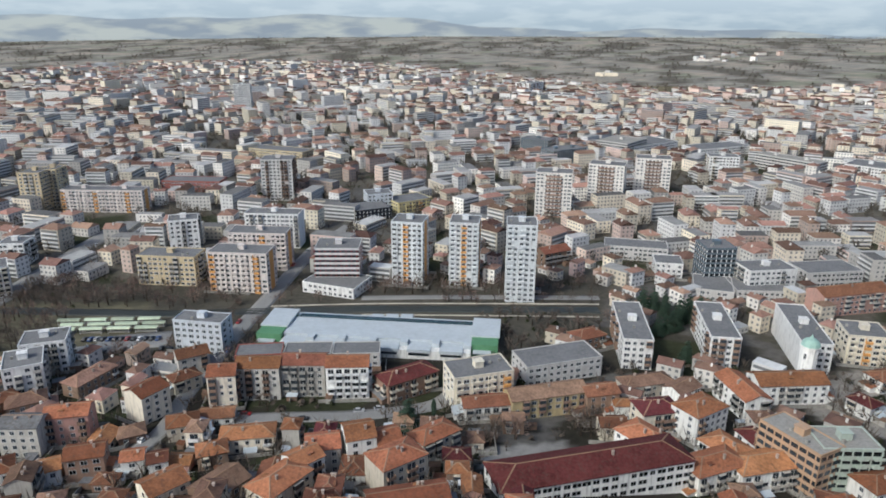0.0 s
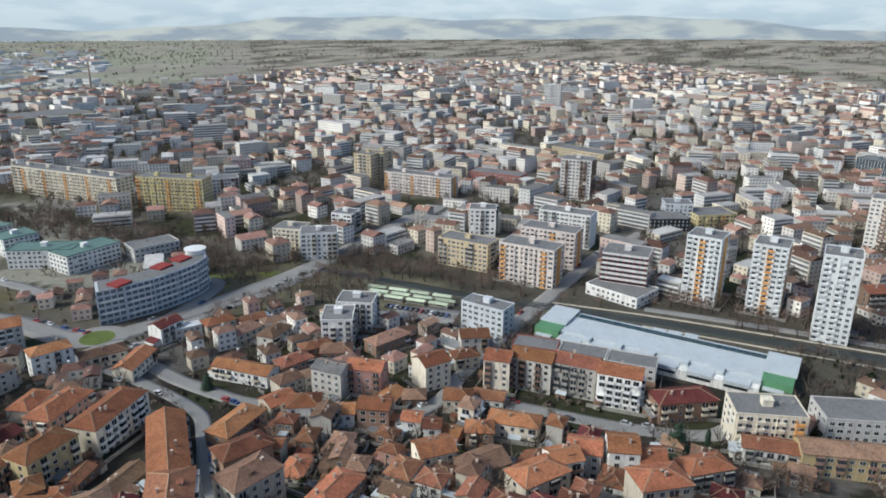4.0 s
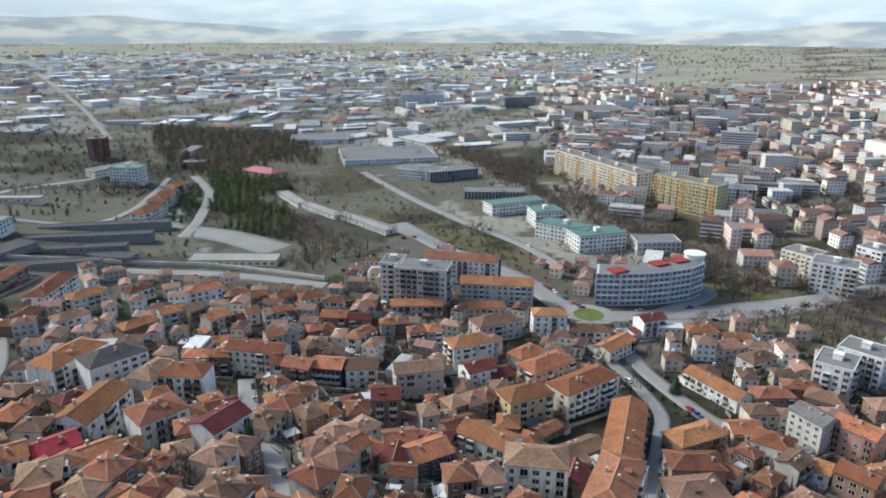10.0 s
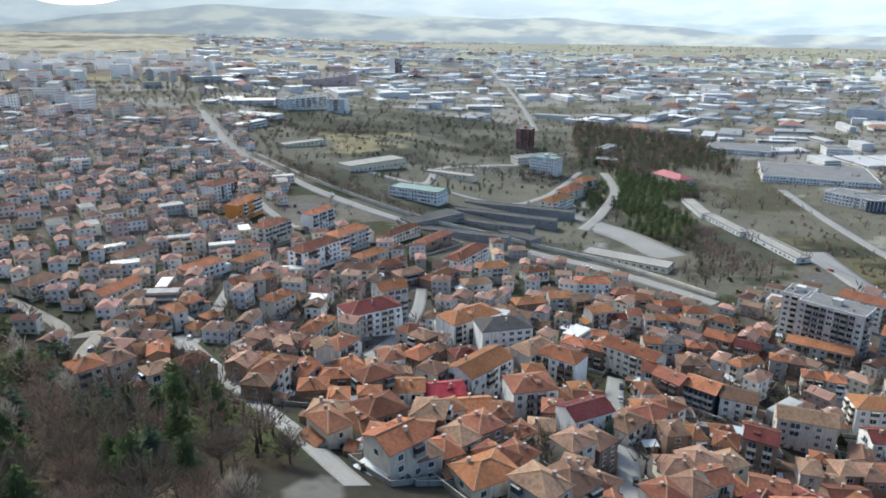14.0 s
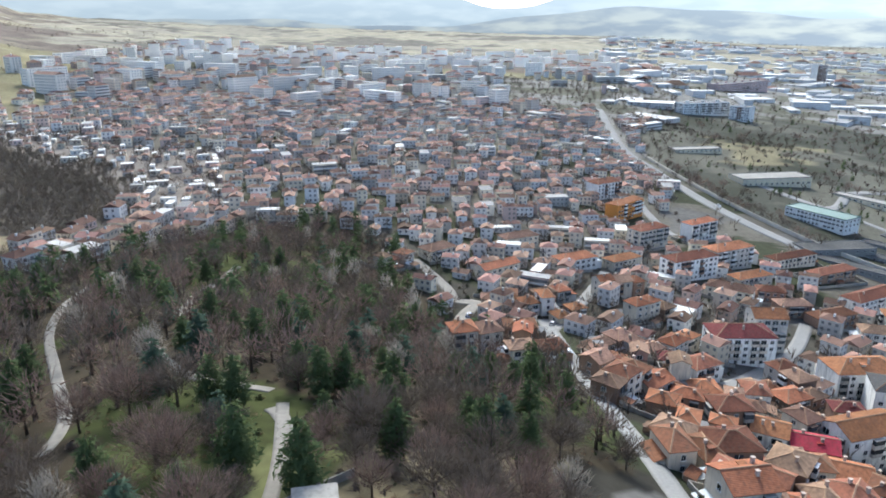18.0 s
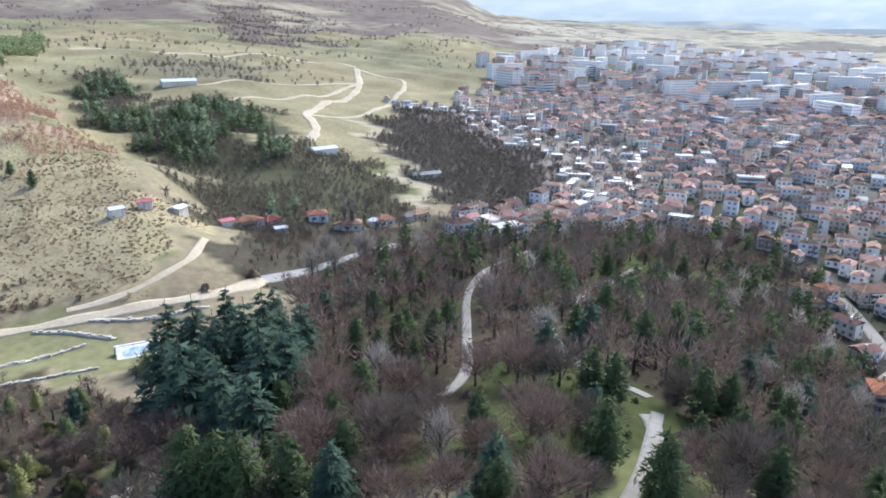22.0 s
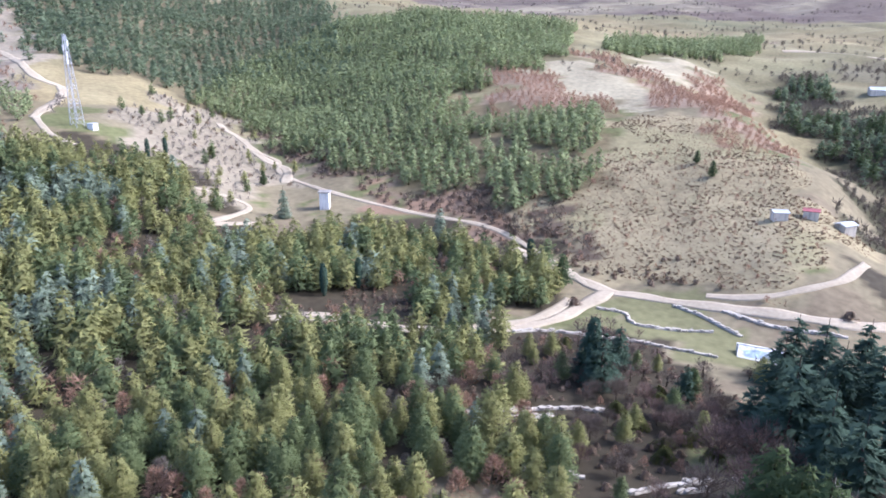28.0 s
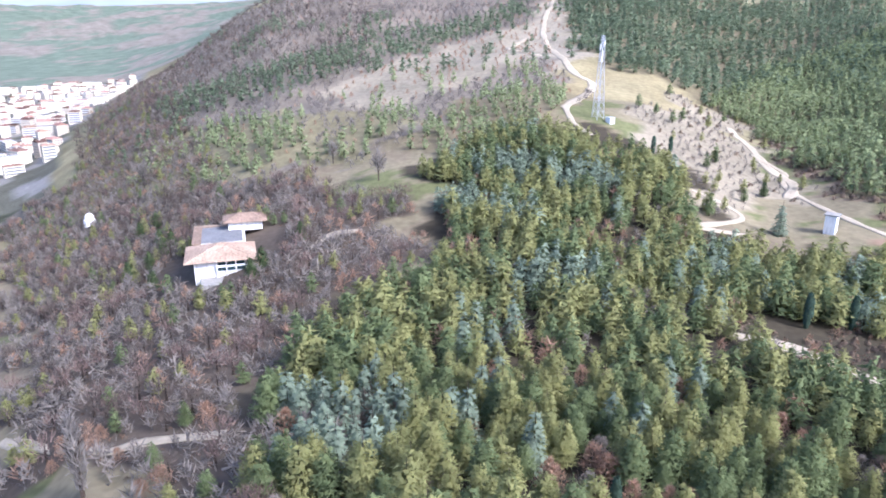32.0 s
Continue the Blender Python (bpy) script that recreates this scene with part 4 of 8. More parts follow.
def home(x, y, length, depth, floors, turn, roof, wall, hip):
    rng = random.Random(round(x * 13 + y * 7))
    roofname, roofmat = ROOF[roof]
    wallname, wallmat = WALL[wall]
    storeys = {1: "one-storey", 2: "two-storey", 3: "three-storey", 4: "four-storey", 5: "five-storey"}[floors]
    kind = "house" if floors < 4 else "apartment_house"
    ob, drop, mid = set_down(kind, x, y, turn, f"{wallname} {storeys} house with {roofname} {'hipped' if hip else 'gabled'} tile roof", "house", length, depth)
    eaves = mid + floors * 2.8 + 0.4
    body = Shape()
    body.box(-length / 2, -depth / 2, -1.0, length / 2, depth / 2, eaves)
    if not hip:
        for s in (-1, 1):
            body.poly([(s * length / 2, -depth / 2 * s, eaves), (s * length / 2, depth / 2 * s, eaves), (s * length / 2, 0, eaves + depth * 0.205)])
    part("body", body.mesh("body", wallmat), ob)
    tiles, top = roof_shape(length, depth, eaves, hip, 0.5 if floors < 4 else 0.35)
    part("roof", tiles.mesh("roof", roofmat, RIDGE), ob)
    far_off = math.hypot(x, y) > 300
    for k in range(rng.choice((1, 2, 2)) if length > 8 and not far_off else 1):
        stack = Shape()
        cx, cy = rng.uniform(-0.3, 0.3) * length, rng.choice((-1, 1)) * rng.uniform(0.08, 0.22) * depth
        peak = top + rng.uniform(0.3, 0.9)
        stack.box(cx - 0.35, cy - 0.3, eaves, cx + 0.35, cy + 0.3, peak)
        stack.box(cx - 0.45, cy - 0.4, peak, cx + 0.45, cy + 0.4, peak + 0.12, 0, True)
        part("chimney", stack.mesh("chimney", CHIMNEY), ob)
    put_windows(ob, x, y, turn, length, depth, mid, floors, rng, lively=0.0 if length > 48 else 0.45 if floors > 2 else 0.3, size=1.5 if length > 48 else 1.0)
    if floors < 4 and rng.random() < 0.55:
        # lean-to against a gable or the back
        lean, w, d, h = Shape(), rng.uniform(2.2, 4.0), depth * rng.uniform(0.5, 0.9), mid + rng.uniform(2.3, 3.0)
        e = rng.choice((-1, 1))
        x0, x1 = sorted((e * length / 2, e * (length / 2 + w)))
        lean.box(x0, -d / 2, -1, x1, d / 2, h)
        hi, lo = (h + 1.0, h + 0.1)
        z0, z1 = (hi, lo) if e > 0 else (lo, hi)
        for q in (0, 0.12):
            quad = [(x0 - 0.2, -d / 2 - 0.3, z0 + q), (x1 + 0.2, -d / 2 - 0.3, z1 + q), (x1 + 0.2, d / 2 + 0.3, z1 + q), (x0 - 0.2, d / 2 + 0.3, z0 + q)]
            lean.poly(quad if q else quad[::-1], 1)
        part("lean_to", lean.mesh("lean_to", wallmat, rng.choice((roofmat, roofmat, METAL, FLATROOF))), ob)
    if floors > 1 and rng.random() < 0.3 and not far_off:
        bay = Shape()
        u, v = rng.uniform(-0.2, 0.2) * length, depth * 0.28
        for e in (rng.choice((-1, 1)),):
            bay.box(u - 0.8, min(e * v * 0.4, e * v), eaves, u + 0.8, max(e * v * 0.4, e * v), eaves + depth * 0.16)
            bay.box(u - 1.0, min(e * v * 0.3, e * v * 1.1), eaves + depth * 0.16, u + 1.0, max(e * v * 0.3, e * v * 1.1), eaves + depth * 0.16 + 0.15, 1, True)
        part("dormer", bay.mesh("dormer", wallmat, roofmat), ob)


BLOCK = {
    "white": ("white rendered", (0.74, 0.73, 0.70), 0), "grey": ("grey concrete", (0.55, 0.53, 0.50), 0), "cream": ("cream panel", (0.68, 0.62, 0.50), 1),
    "panel": ("pale pink panel", (0.66, 0.59, 0.54), 1), "tower": ("pale grey panel", (0.66, 0.68, 0.68), 2), "striped": ("white and brown striped", (0.72, 0.68, 0.62), 3),
    "ochre": ("ochre", (0.54, 0.44, 0.28), 0), "yellow": ("pale yellow panel", (0.58, 0.50, 0.27), 1), "pink": ("pink panel", (0.50, 0.36, 0.33), 1),
    "red": ("red brick", (0.30, 0.10, 0.08), 0), "office": ("pale blue-white office", (0.56, 0.59, 0.62), 0), "round": ("white and red", (0.62, 0.60, 0.58), 4),
    "black": ("black glass", (0.03, 0.03, 0.035), 5), "glass": ("grey glass", (0.12, 0.15, 0.17), 5), "blue": ("blue-grey glazed", (0.40, 0.46, 0.52), 6),
    "wood": ("wood-clad", (0.45, 0.30, 0.19), 4), "green": ("pale green glazed", (0.44, 0.50, 0.43), 6), "hall": ("white concrete public", (0.55, 0.53, 0.49), 4),
    "campus": ("white campus", (0.70, 0.70, 0.67), 7), "shed": ("low grey storage", (0.22, 0.22, 0.21), 8), "pavilion": ("low cream", (0.68, 0.60, 0.44), 8), "garage": ("low white garage row", (0.68, 0.68, 0.66), 8),
    "pinkroof": ("cream", (0.55, 0.49, 0.42), 9), "orangeroof": ("ochre", (0.52, 0.38, 0.2), 9)}
BLOCKMAT = {k: tone("facade_" + k, v[1], 0.85 if v[2] != 5 else 0.15, 0.12, 0.5, 0.06, source="object", spread=0.04, dirt=None if v[2] == 5 else (0.30, 0.28, 0.26)) for k, v in BLOCK.items()}
TARROOF = tone("black_tar_roof", (0.075, 0.075, 0.073), 0.9, 0.3, 0.4, 0.08, dirt=(0.18, 0.17, 0.16))
GREENROOF = tone("green_sheet_roof", (0.10, 0.17, 0.145), 0.6, 0.2, 0.4, 0.1)
PINKROOF = tone("pink_sheet_roof", (0.36, 0.10, 0.11), 0.7, 0.2, 0.4, 0.1)
ACCENT = tone("orange_panels", (0.62, 0.33, 0.12), 0.8, 0.1)
BRICKRED = tone("red_panels", (0.26, 0.055, 0.05), 0.8, 0.15)


def block(x, y, length, depth, floors, turn, style):
    rng = random.Random(round(x * 11 + y * 5))
    name, _, mode = BLOCK[style]
    mat = BLOCKMAT[style]
    kind = {5: "office_building", 6: "apartment_block", 7: "campus_building", 8: "storage_shed", 9: "villa"}.get(mode, "apartment_block" if floors > 4 else "town_building")
    ob, drop, mid = set_down(kind, x, y, turn, f"{name} {kind.replace('_', ' ')} of {floors} storeys" + (" with green roof" if mode == 7 else " with flat roof" if mode < 9 else " with red roof"), "building", length, depth)
    dist, storey = math.hypot(x, y), 2.9
    if mode == 8:
        mid = max(mid, drop * 0.55)
    top = mid + floors * storey + 0.6
    body = Shape()
    body.box(-length / 2, -depth / 2, -1.0, length / 2, depth / 2, top - 0.3)
    part("body", body.mesh("body", mat), ob)
    cap = Shape()
    if mode == 9:
        cap, _ = roof_shape(length, depth, top - 0.3, True)
        part("roof", cap.mesh("roof", PINKROOF if style == "pinkroof" else ROOF["o"][1], RIDGE), ob)
    else:
        cap.box(-length / 2 + 0.3, -depth / 2 + 0.3, top - 0.35, length / 2 - 0.3, depth / 2 - 0.3, top - 0.2)
        part("roof", cap.mesh("roof", GREENROOF if mode == 7 else CONCRETE if style in ("wood", "green", "hall") else TARROOF if style == "shed" else CONCRETE if mode == 8 else FLATROOF), ob)
        rim = Shape()
        for x0, y0, x1, y1 in ((-length / 2 - 0.1, -depth / 2 - 0.1, length / 2 + 0.1, -depth / 2 + 0.25), (-length / 2 - 0.1, depth / 2 - 0.25, length / 2 + 0.1, depth / 2 + 0.1),
                               (-length / 2 - 0.1, -depth / 2 + 0.25, -length / 2 + 0.25, depth / 2 - 0.25), (length / 2 - 0.25, -depth / 2 + 0.25, length / 2 + 0.1, depth / 2 - 0.25)):
            rim.box(x0, y0, top - 0.45, x1, y1, top + 0.15, 0, True)
        part("parapet", rim.mesh("parapet", GREENROOF if mode == 7 else mat if mode != 8 else FLATROOF), ob)
        if floors >= 4:
            for k in range(max(1, int(length / 22))):
                hut = Shape()
                u = (k + 0.5) * length / max(1, int(length / 22)) - length / 2
                hut.box(u - 1.8, -1.6, top - 0.3, u + 1.8, 1.8, top + 2.2)
                hut.box(u - 2.0, -1.8, top + 2.2, u + 2.0, 2.0, top + 2.4, 0, True)
                part("stair_head", hut.mesh("stair_head", mat), ob)
        if floors >= 5 and dist < 520:
            for k in range(2):
                vent = Shape()
                u, v = rng.uniform(-0.4, 0.4) * length, rng.uniform(-0.3, 0.3) * depth
                vent.box(u - 0.5, v - 0.4, top - 0.3, u + 0.5, v + 0.4, top + 0.9)
                part("vent", vent.mesh("vent", CONCRETE), ob)
    if mode == 8:
        put_windows(ob, x, y, turn, length, depth, mid, 1, rng, 4.5, 1.4, storey, 0)
    elif mode in (4, 5, 6):
        # bands of glazing between floor slabs
        for f in range(floors):
            z = mid + f * storey
            ring = Shape()
            g = 0.06
            ring.box(-length / 2 - g, -depth / 2 - g, z + 0.95, length / 2 + g, depth / 2 + g, z + 2.45, 0, True)
            band = part("glazing_band", ring.mesh("glazing_band", GLASS), ob)
            posts = Shape()
            for u in np.arange(-length / 2, length / 2 + 0.1, 3.0):
                for s in (-1, 1):
                    posts.box(u - 0.25, s * (depth / 2 + 0.07) - 0.05, z + 0.9, u + 0.25, s * (depth / 2 + 0.07) + 0.05, z + 2.5)
            for v in np.arange(-depth / 2, depth / 2 + 0.1, 3.0):
                for s in (-1, 1):
                    posts.box(s * (length / 2 + 0.07) - 0.05, v - 0.25, z + 0.9, s * (length / 2 + 0.07) + 0.05, v + 0.25, z + 2.5)
            tagged(part("mullion_rows", posts.mesh("mullion_rows", BRICKRED if style == "round" else mat if mode != 5 else FRAME), band), kind="stuff")
            if mode == 6:
                for u in np.arange(-length / 2 + 2, length / 2 - 1, 5.0):
                    slab = Shape()
                    slab.box(u - 1.6, -depth / 2 - 1.2, z - 0.1, u + 1.6, -depth / 2, z + 0.08, 0, True)
                    slab.box(u - 1.6, -depth / 2 - 1.2, z + 0.08, u + 1.6, -depth / 2 - 1.12, z + 1.0)
                    part("balcony", slab.mesh("balcony", mat), ob)
    else:
        put_windows(ob, x, y, turn, length, depth, mid, floors, rng, 2.9, 1.25, storey, 300, 0.4 if mode == 0 and floors > 4 and style != "office" else 0.0)
    if mode in (1, 2, 3) and dist < 700:
        strip = Shape()
        if mode == 3:
            for f in range(floors):
                z = mid + f * storey
                strip = Shape()
                strip.box(-length * 0.22, -depth / 2 - 0.9, z + 0.0, length * 0.22, -depth / 2, z + 1.1, 0, True)
                part("loggia", strip.mesh("loggia", WALL["n"][1]), ob)
        else:
            for k, u in enumerate(np.arange(-length / 2 + 2.2, length / 2 - 1.5, 6.4)):
                col = Shape()
                for f in range(floors):
                    z = mid + f * storey
                    col.box(u - 1.5, -depth / 2 - 1.0, z + 0.02, u + 1.5, -depth / 2, z + 1.1, 0, True)
                    col.box(u - 1.5, -depth / 2 - 0.9, z + 1.1, u - 1.42, -depth / 2, z + 2.6)
                    if dist < 470 or f == floors - 1:
                        one = part("balcony", col.mesh("balcony", ACCENT if (k + round(x)) % 4 == 1 else mat), ob)
                        if dist >= 470:
                            one.name = "balcony_column"
                            tagged(one, kind="stuff")
                        col = Shape()
        end = Shape()
        end.box(length / 2, -depth * 0.2, mid, length / 2 + 0.08, depth * 0.2, top - 0.5)
        if mode == 2 or style == "panel":
            part("gable_stripe", end.mesh("gable_stripe", ACCENT), ob)
    return ob

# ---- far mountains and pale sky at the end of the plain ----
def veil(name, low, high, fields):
    """A far backdrop that glows, with the haze of distance painted into its colours."""
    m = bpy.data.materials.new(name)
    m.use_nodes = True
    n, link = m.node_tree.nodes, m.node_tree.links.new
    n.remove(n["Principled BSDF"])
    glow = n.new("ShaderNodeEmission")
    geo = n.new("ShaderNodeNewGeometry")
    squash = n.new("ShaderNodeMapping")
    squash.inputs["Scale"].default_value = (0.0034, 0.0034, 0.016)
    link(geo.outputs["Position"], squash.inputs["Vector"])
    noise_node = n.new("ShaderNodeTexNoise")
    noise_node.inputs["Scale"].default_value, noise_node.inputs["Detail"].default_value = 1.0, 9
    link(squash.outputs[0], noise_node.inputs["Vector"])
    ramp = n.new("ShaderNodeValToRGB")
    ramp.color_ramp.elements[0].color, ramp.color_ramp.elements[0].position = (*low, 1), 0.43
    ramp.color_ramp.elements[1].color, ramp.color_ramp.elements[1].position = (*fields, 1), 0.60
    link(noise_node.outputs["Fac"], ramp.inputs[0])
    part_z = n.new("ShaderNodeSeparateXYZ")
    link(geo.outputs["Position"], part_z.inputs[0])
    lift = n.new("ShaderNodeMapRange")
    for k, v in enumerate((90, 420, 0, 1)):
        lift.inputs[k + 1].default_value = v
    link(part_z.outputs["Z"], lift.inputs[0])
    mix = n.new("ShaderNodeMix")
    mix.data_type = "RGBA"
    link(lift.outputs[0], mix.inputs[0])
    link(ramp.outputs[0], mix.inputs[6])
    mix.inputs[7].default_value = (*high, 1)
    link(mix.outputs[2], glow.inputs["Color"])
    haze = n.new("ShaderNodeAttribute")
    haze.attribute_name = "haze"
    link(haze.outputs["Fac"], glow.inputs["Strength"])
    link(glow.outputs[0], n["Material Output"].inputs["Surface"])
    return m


def ring(name, radius, a0, a1, height, mat, label):
    a = np.radians(np.arange(a0, a1 + 0.25, 0.25))
    h = height(np.degrees(a))
    v, n = [], len(a)
    for back, f in ((0, None), (0, 1.0), (60, 0.9)):
        z = np.full(n, -60.0) if f is None else h * f
        v.append(np.stack([-np.sin(a) * (radius + back), np.cos(a) * (radius + back), z], -1))
    i, j = np.meshgrid(np.arange(2), np.arange(n - 1), indexing="ij")
    ob = bulk(name, np.concatenate(v), np.stack([i * n + j, i * n + j + 1, (i + 1) * n + j + 1, (i + 1) * n + j], -1).reshape(-1, 4), [mat])
    # painted haze glow dimmed toward the bearings where the exposure is raised
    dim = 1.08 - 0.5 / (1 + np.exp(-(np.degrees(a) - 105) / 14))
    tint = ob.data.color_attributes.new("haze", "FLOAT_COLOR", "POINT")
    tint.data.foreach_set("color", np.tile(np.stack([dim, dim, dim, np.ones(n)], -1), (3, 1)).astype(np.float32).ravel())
    tagged(ob, label, "mountains")
    ob["kind"] = "structure"


def far_ridge(a):
    r = 340 + 45 * np.sin(np.radians(a * 3.1 + 40)) + 28 * np.sin(np.radians(a * 9.7)) + 9 * np.sin(np.radians(a * 31)) + 5 * np.sin(np.radians(a * 67))
    return r - 190 * np.exp(-((a - 125) / 6.0) ** 2) + 120 * np.exp(-((a - 95) / 18.0) ** 2) + 160 * np.exp(-((a - 150) / 12.0) ** 2)


def front_ridge(a):
    r = 105 + 38 * np.sin(np.radians(a * 4.3 + 10)) + 18 * np.sin(np.radians(a * 13.1)) + 7 * np.sin(np.radians(a * 41))
    r = r + 75 * np.exp(-((a - 116) / 16.0) ** 2)
    return r + 70 * np.exp(-((a - 150) / 14.0) ** 2) + 60 * np.exp(-((a - 285) / 9.0) ** 2)


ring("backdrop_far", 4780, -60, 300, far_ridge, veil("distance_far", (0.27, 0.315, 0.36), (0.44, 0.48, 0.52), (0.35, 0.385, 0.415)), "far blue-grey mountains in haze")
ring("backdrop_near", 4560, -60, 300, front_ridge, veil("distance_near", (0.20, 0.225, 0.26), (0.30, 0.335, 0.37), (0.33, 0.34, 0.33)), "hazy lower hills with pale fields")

# ---- things with a shape of their own ----
def stand(name, x, y, turn, label, category, z=None):
    ob = new(name)
    ob.matrix_basis = pose(x, y, ground(x, y) if z is None else z, 0, 0, turn)
    return tagged(ob, label, category)


def solid(name, parent, mat, *boxes, label=""):
    s = Shape()
    for b in boxes:
        s.box(*b, 0, True)
    return part(name, s.mesh(name, mat), parent, label=label)


GREENWALL = tone("green_cladding", (0.10, 0.24, 0.12), 0.7, 0.15)
TEAL = tone("dark_glazing", (0.03, 0.055, 0.06), 0.2, 0.2)
COPPER = tone("green_copper", (0.30, 0.45, 0.38), 0.6, 0.2)
BLUEPAINT = tone("blue_paint", (0.40, 0.49, 0.53), 0.8, 0.6, 1.5, 0.5, dirt=(0.6, 0.6, 0.58))
STEEL = tone("galvanised_steel", (0.50, 0.51, 0.53), 0.5, 0.1, metal=0.3)

# market hall
hall = stand("market_hall", -30, 303, -6, "long low market hall with pale sheet roofs and green ends", "market hall")
solid("wall", hall, WALL["w"][1], (-44, -17, -1, 44, 14, 5.0))
solid("roof", hall, METAL, (-44.5, -9, 5.0, 44.5, 9.5, 6.6), label="pale blue-grey sheet roof")
solid("skylight", hall, TEAL, (-42, 9.5, 5.0, 44, 12.5, 7.2), label="dark glazed skylight strip")
solid("rear_roof", hall, METAL, (-44, 12.5, 4.8, 44, 15.5, 6.4))
for k in range(6):
    u = -43 + k * 14.6
    solid("front_bay", hall, METAL, (u, -17.4, 4.2, u + 10.6, -9.0, 5.6), label="pale sheet bay roof")
    solid("lantern", hall, METAL, (u + 10.8, -13.0, 5.0, u + 14.2, -8.0, 6.9), label="raised sheet lantern")
    solid("window_strip", hall, GLASS, (u + 0.6, -17.2, 2.6, u + 10.0, -16.95, 3.7))
for s, u in ((-1, -50.5), (1, 50.0)):
    solid("end_wall", hall, GREENWALL, (u - 6, -12, -1, u + 6, 15, 7.0), label="green clad end building")
    solid("end_roof", hall, METAL, (u - 6.6, -4, 7.0, u + 6.6, 16, 7.8))
    solid("end_canopy", hall, METAL, (u - 5, -15, 3.8, u + 3, -12.0, 4.4))
for k in range(3):
    solid("roof_dome", hall, METAL, (-8 + k * 7.5, 15.5, 0, -2 + k * 7.5, 20, 5.5 + 0.4 * k))
TAKEN.append((-30, 303, 110, 36, 0))

# church tower beside the long white building
tower = stand("church_tower", 155, 268, 20, "white octagonal bell tower with green copper dome", "tower")


def turned(name, parent, mat, profile, sides=10, label=""):
    s = Shape()
    for (r0, z0), (r1, z1) in zip(profile[:-1], profile[1:]):
        for k in range(sides):
            a, b = 2 * math.pi * k / sides, 2 * math.pi * (k + 1) / sides
            q = [(math.cos(a) * r0, math.sin(a) * r0, z0), (math.cos(b) * r0, math.sin(b) * r0, z0), (math.cos(b) * r1, math.sin(b) * r1, z1), (math.cos(a) * r1, math.sin(a) * r1, z1)]
            s.poly(q)
    return part(name, s.mesh(name, mat), parent, label=label)


turned("shaft", tower, WALL["w"][1], [(3.6, -1), (3.6, 17)])
turned("cornice", tower, WALL["w"][1], [(4.1, 16.6), (4.1, 17.2), (3.4, 17.3)])
turned("dome", tower, COPPER, [(3.9, 17.2), (3.5, 18.6), (2.4, 19.8), (0.8, 20.6), (0.25, 21.6), (0.0, 22.4)], label="green copper dome")
for k in range(4):
    part("belfry_window", WINDOW_MESH, tower, pose(0, 0, 13, 0, 0, 90 * k + 18) @ pose(0, -3.55, 0) @ Matrix.Diagonal((0.8, 1, 1.9, 1)))

# steel lattice mast on the ridge
mast = stand("lattice_mast", 341.8, -167.8, 12, "tall pale steel lattice mast on the ridge", "mast")
high, foot, tip = 42.0, 2.2, 0.5


def rod(name, parent, a, b, r, mat):
    s = Shape()
    limb(s, a, b, r, r)
    return part(name, s.mesh(name, mat), parent)


def mast_at(k, z):
    w = foot + (tip - foot) * z / high
    return (w * (1, 1, -1, -1)[k % 4], w * (1, -1, -1, 1)[k % 4], z)


for k in range(4):
    rod("leg", mast, mast_at(k, -0.5), mast_at(k, high), 0.17, STEEL)
    for q in range(12):
        rod("brace", mast, mast_at(k, q * 3.5), mast_at(k + 1, q * 3.5 + 3.5), 0.09, STEEL)
for q in range(1, 12, 2):
    for k in range(4):
        rod("crossbar", mast, mast_at(k, q * 3.5), mast_at(k + 1, q * 3.5), 0.09, STEEL)
for k, z in ((0, 36), (2, 38), (1, 33), (3, 30)):
    x, y, _ = mast_at(k, z)
    solid("antenna", mast, FRAME, (x - 0.3, y - 0.3, z - 1.3, x + 0.3, y + 0.3, z + 1.3), label="white panel antenna")
hut = stand("equipment_cabin", 336, -172, 12, "small white equipment cabin below the mast", "cabin")
solid("body", hut, WALL["w"][1], (-2, -1.5, -0.5, 2, 1.5, 2.6))
solid("roof", hut, METAL, (-2.2, -1.7, 2.6, 2.2, 1.7, 2.8))

# kiosk tower by the track
kiosk = stand("transformer_tower", 216, -207, 35, "small white tower with flat cap and blue painted front", "tower")
solid("body", kiosk, WALL["w"][1], (-2.0, -2.0, -0.5, 2.0, 2.0, 7.2))
solid("cap", kiosk, CONCRETE, (-2.6, -2.6, 7.2, 2.6, 2.6, 7.6))
solid("blue_panel", kiosk, BLUEPAINT, (-0.9, -2.06, 0.3, 0.9, -2.0, 2.2), label="blue painted panel")
solid("door", kiosk, WALL["k"][1], (-2.06, -0.6, 0.0, -2.0, 0.6, 2.1))

# restaurant among the bare woods
inn = stand("hill_restaurant", 258, 21, 273, "white hillside restaurant with wide tan tile roof", "restaurant", z=66.5)
REDTILE = tiled("tile_tan", (0.34, 0.245, 0.175))
solid("base", inn, WALL["w"][1], (-9, -17, -8, 9, 26, 4.0))
front, _ = roof_shape(18, 22, 4.0, True, 1.2, 0.30)
part("front_roof", front.mesh("front_roof", REDTILE), inn, pose(0, -9, 0, 0, 0, 90))
solid("flat_roof", inn, FLATROOF, (-7, 4, 4.0, 8, 24, 4.5), label="grey flat roof")
for x0, x1, y0, y1 in ((-10.2, -7, 2, 25), (-10.2, 9.5, 24, 27)):
    solid("roof_edge", inn, REDTILE, (x0, y0, 4.0, x1, y1, 4.7))
solid("upper_floor", inn, WALL["w"][1], (3, 18, 4.0, 16, 28, 7.5))
back, _ = roof_shape(15, 11, 7.5, True, 1.0, 0.35)
part("upper_roof", back.mesh("upper_roof", REDTILE), inn, pose(9.5, 23, 0))
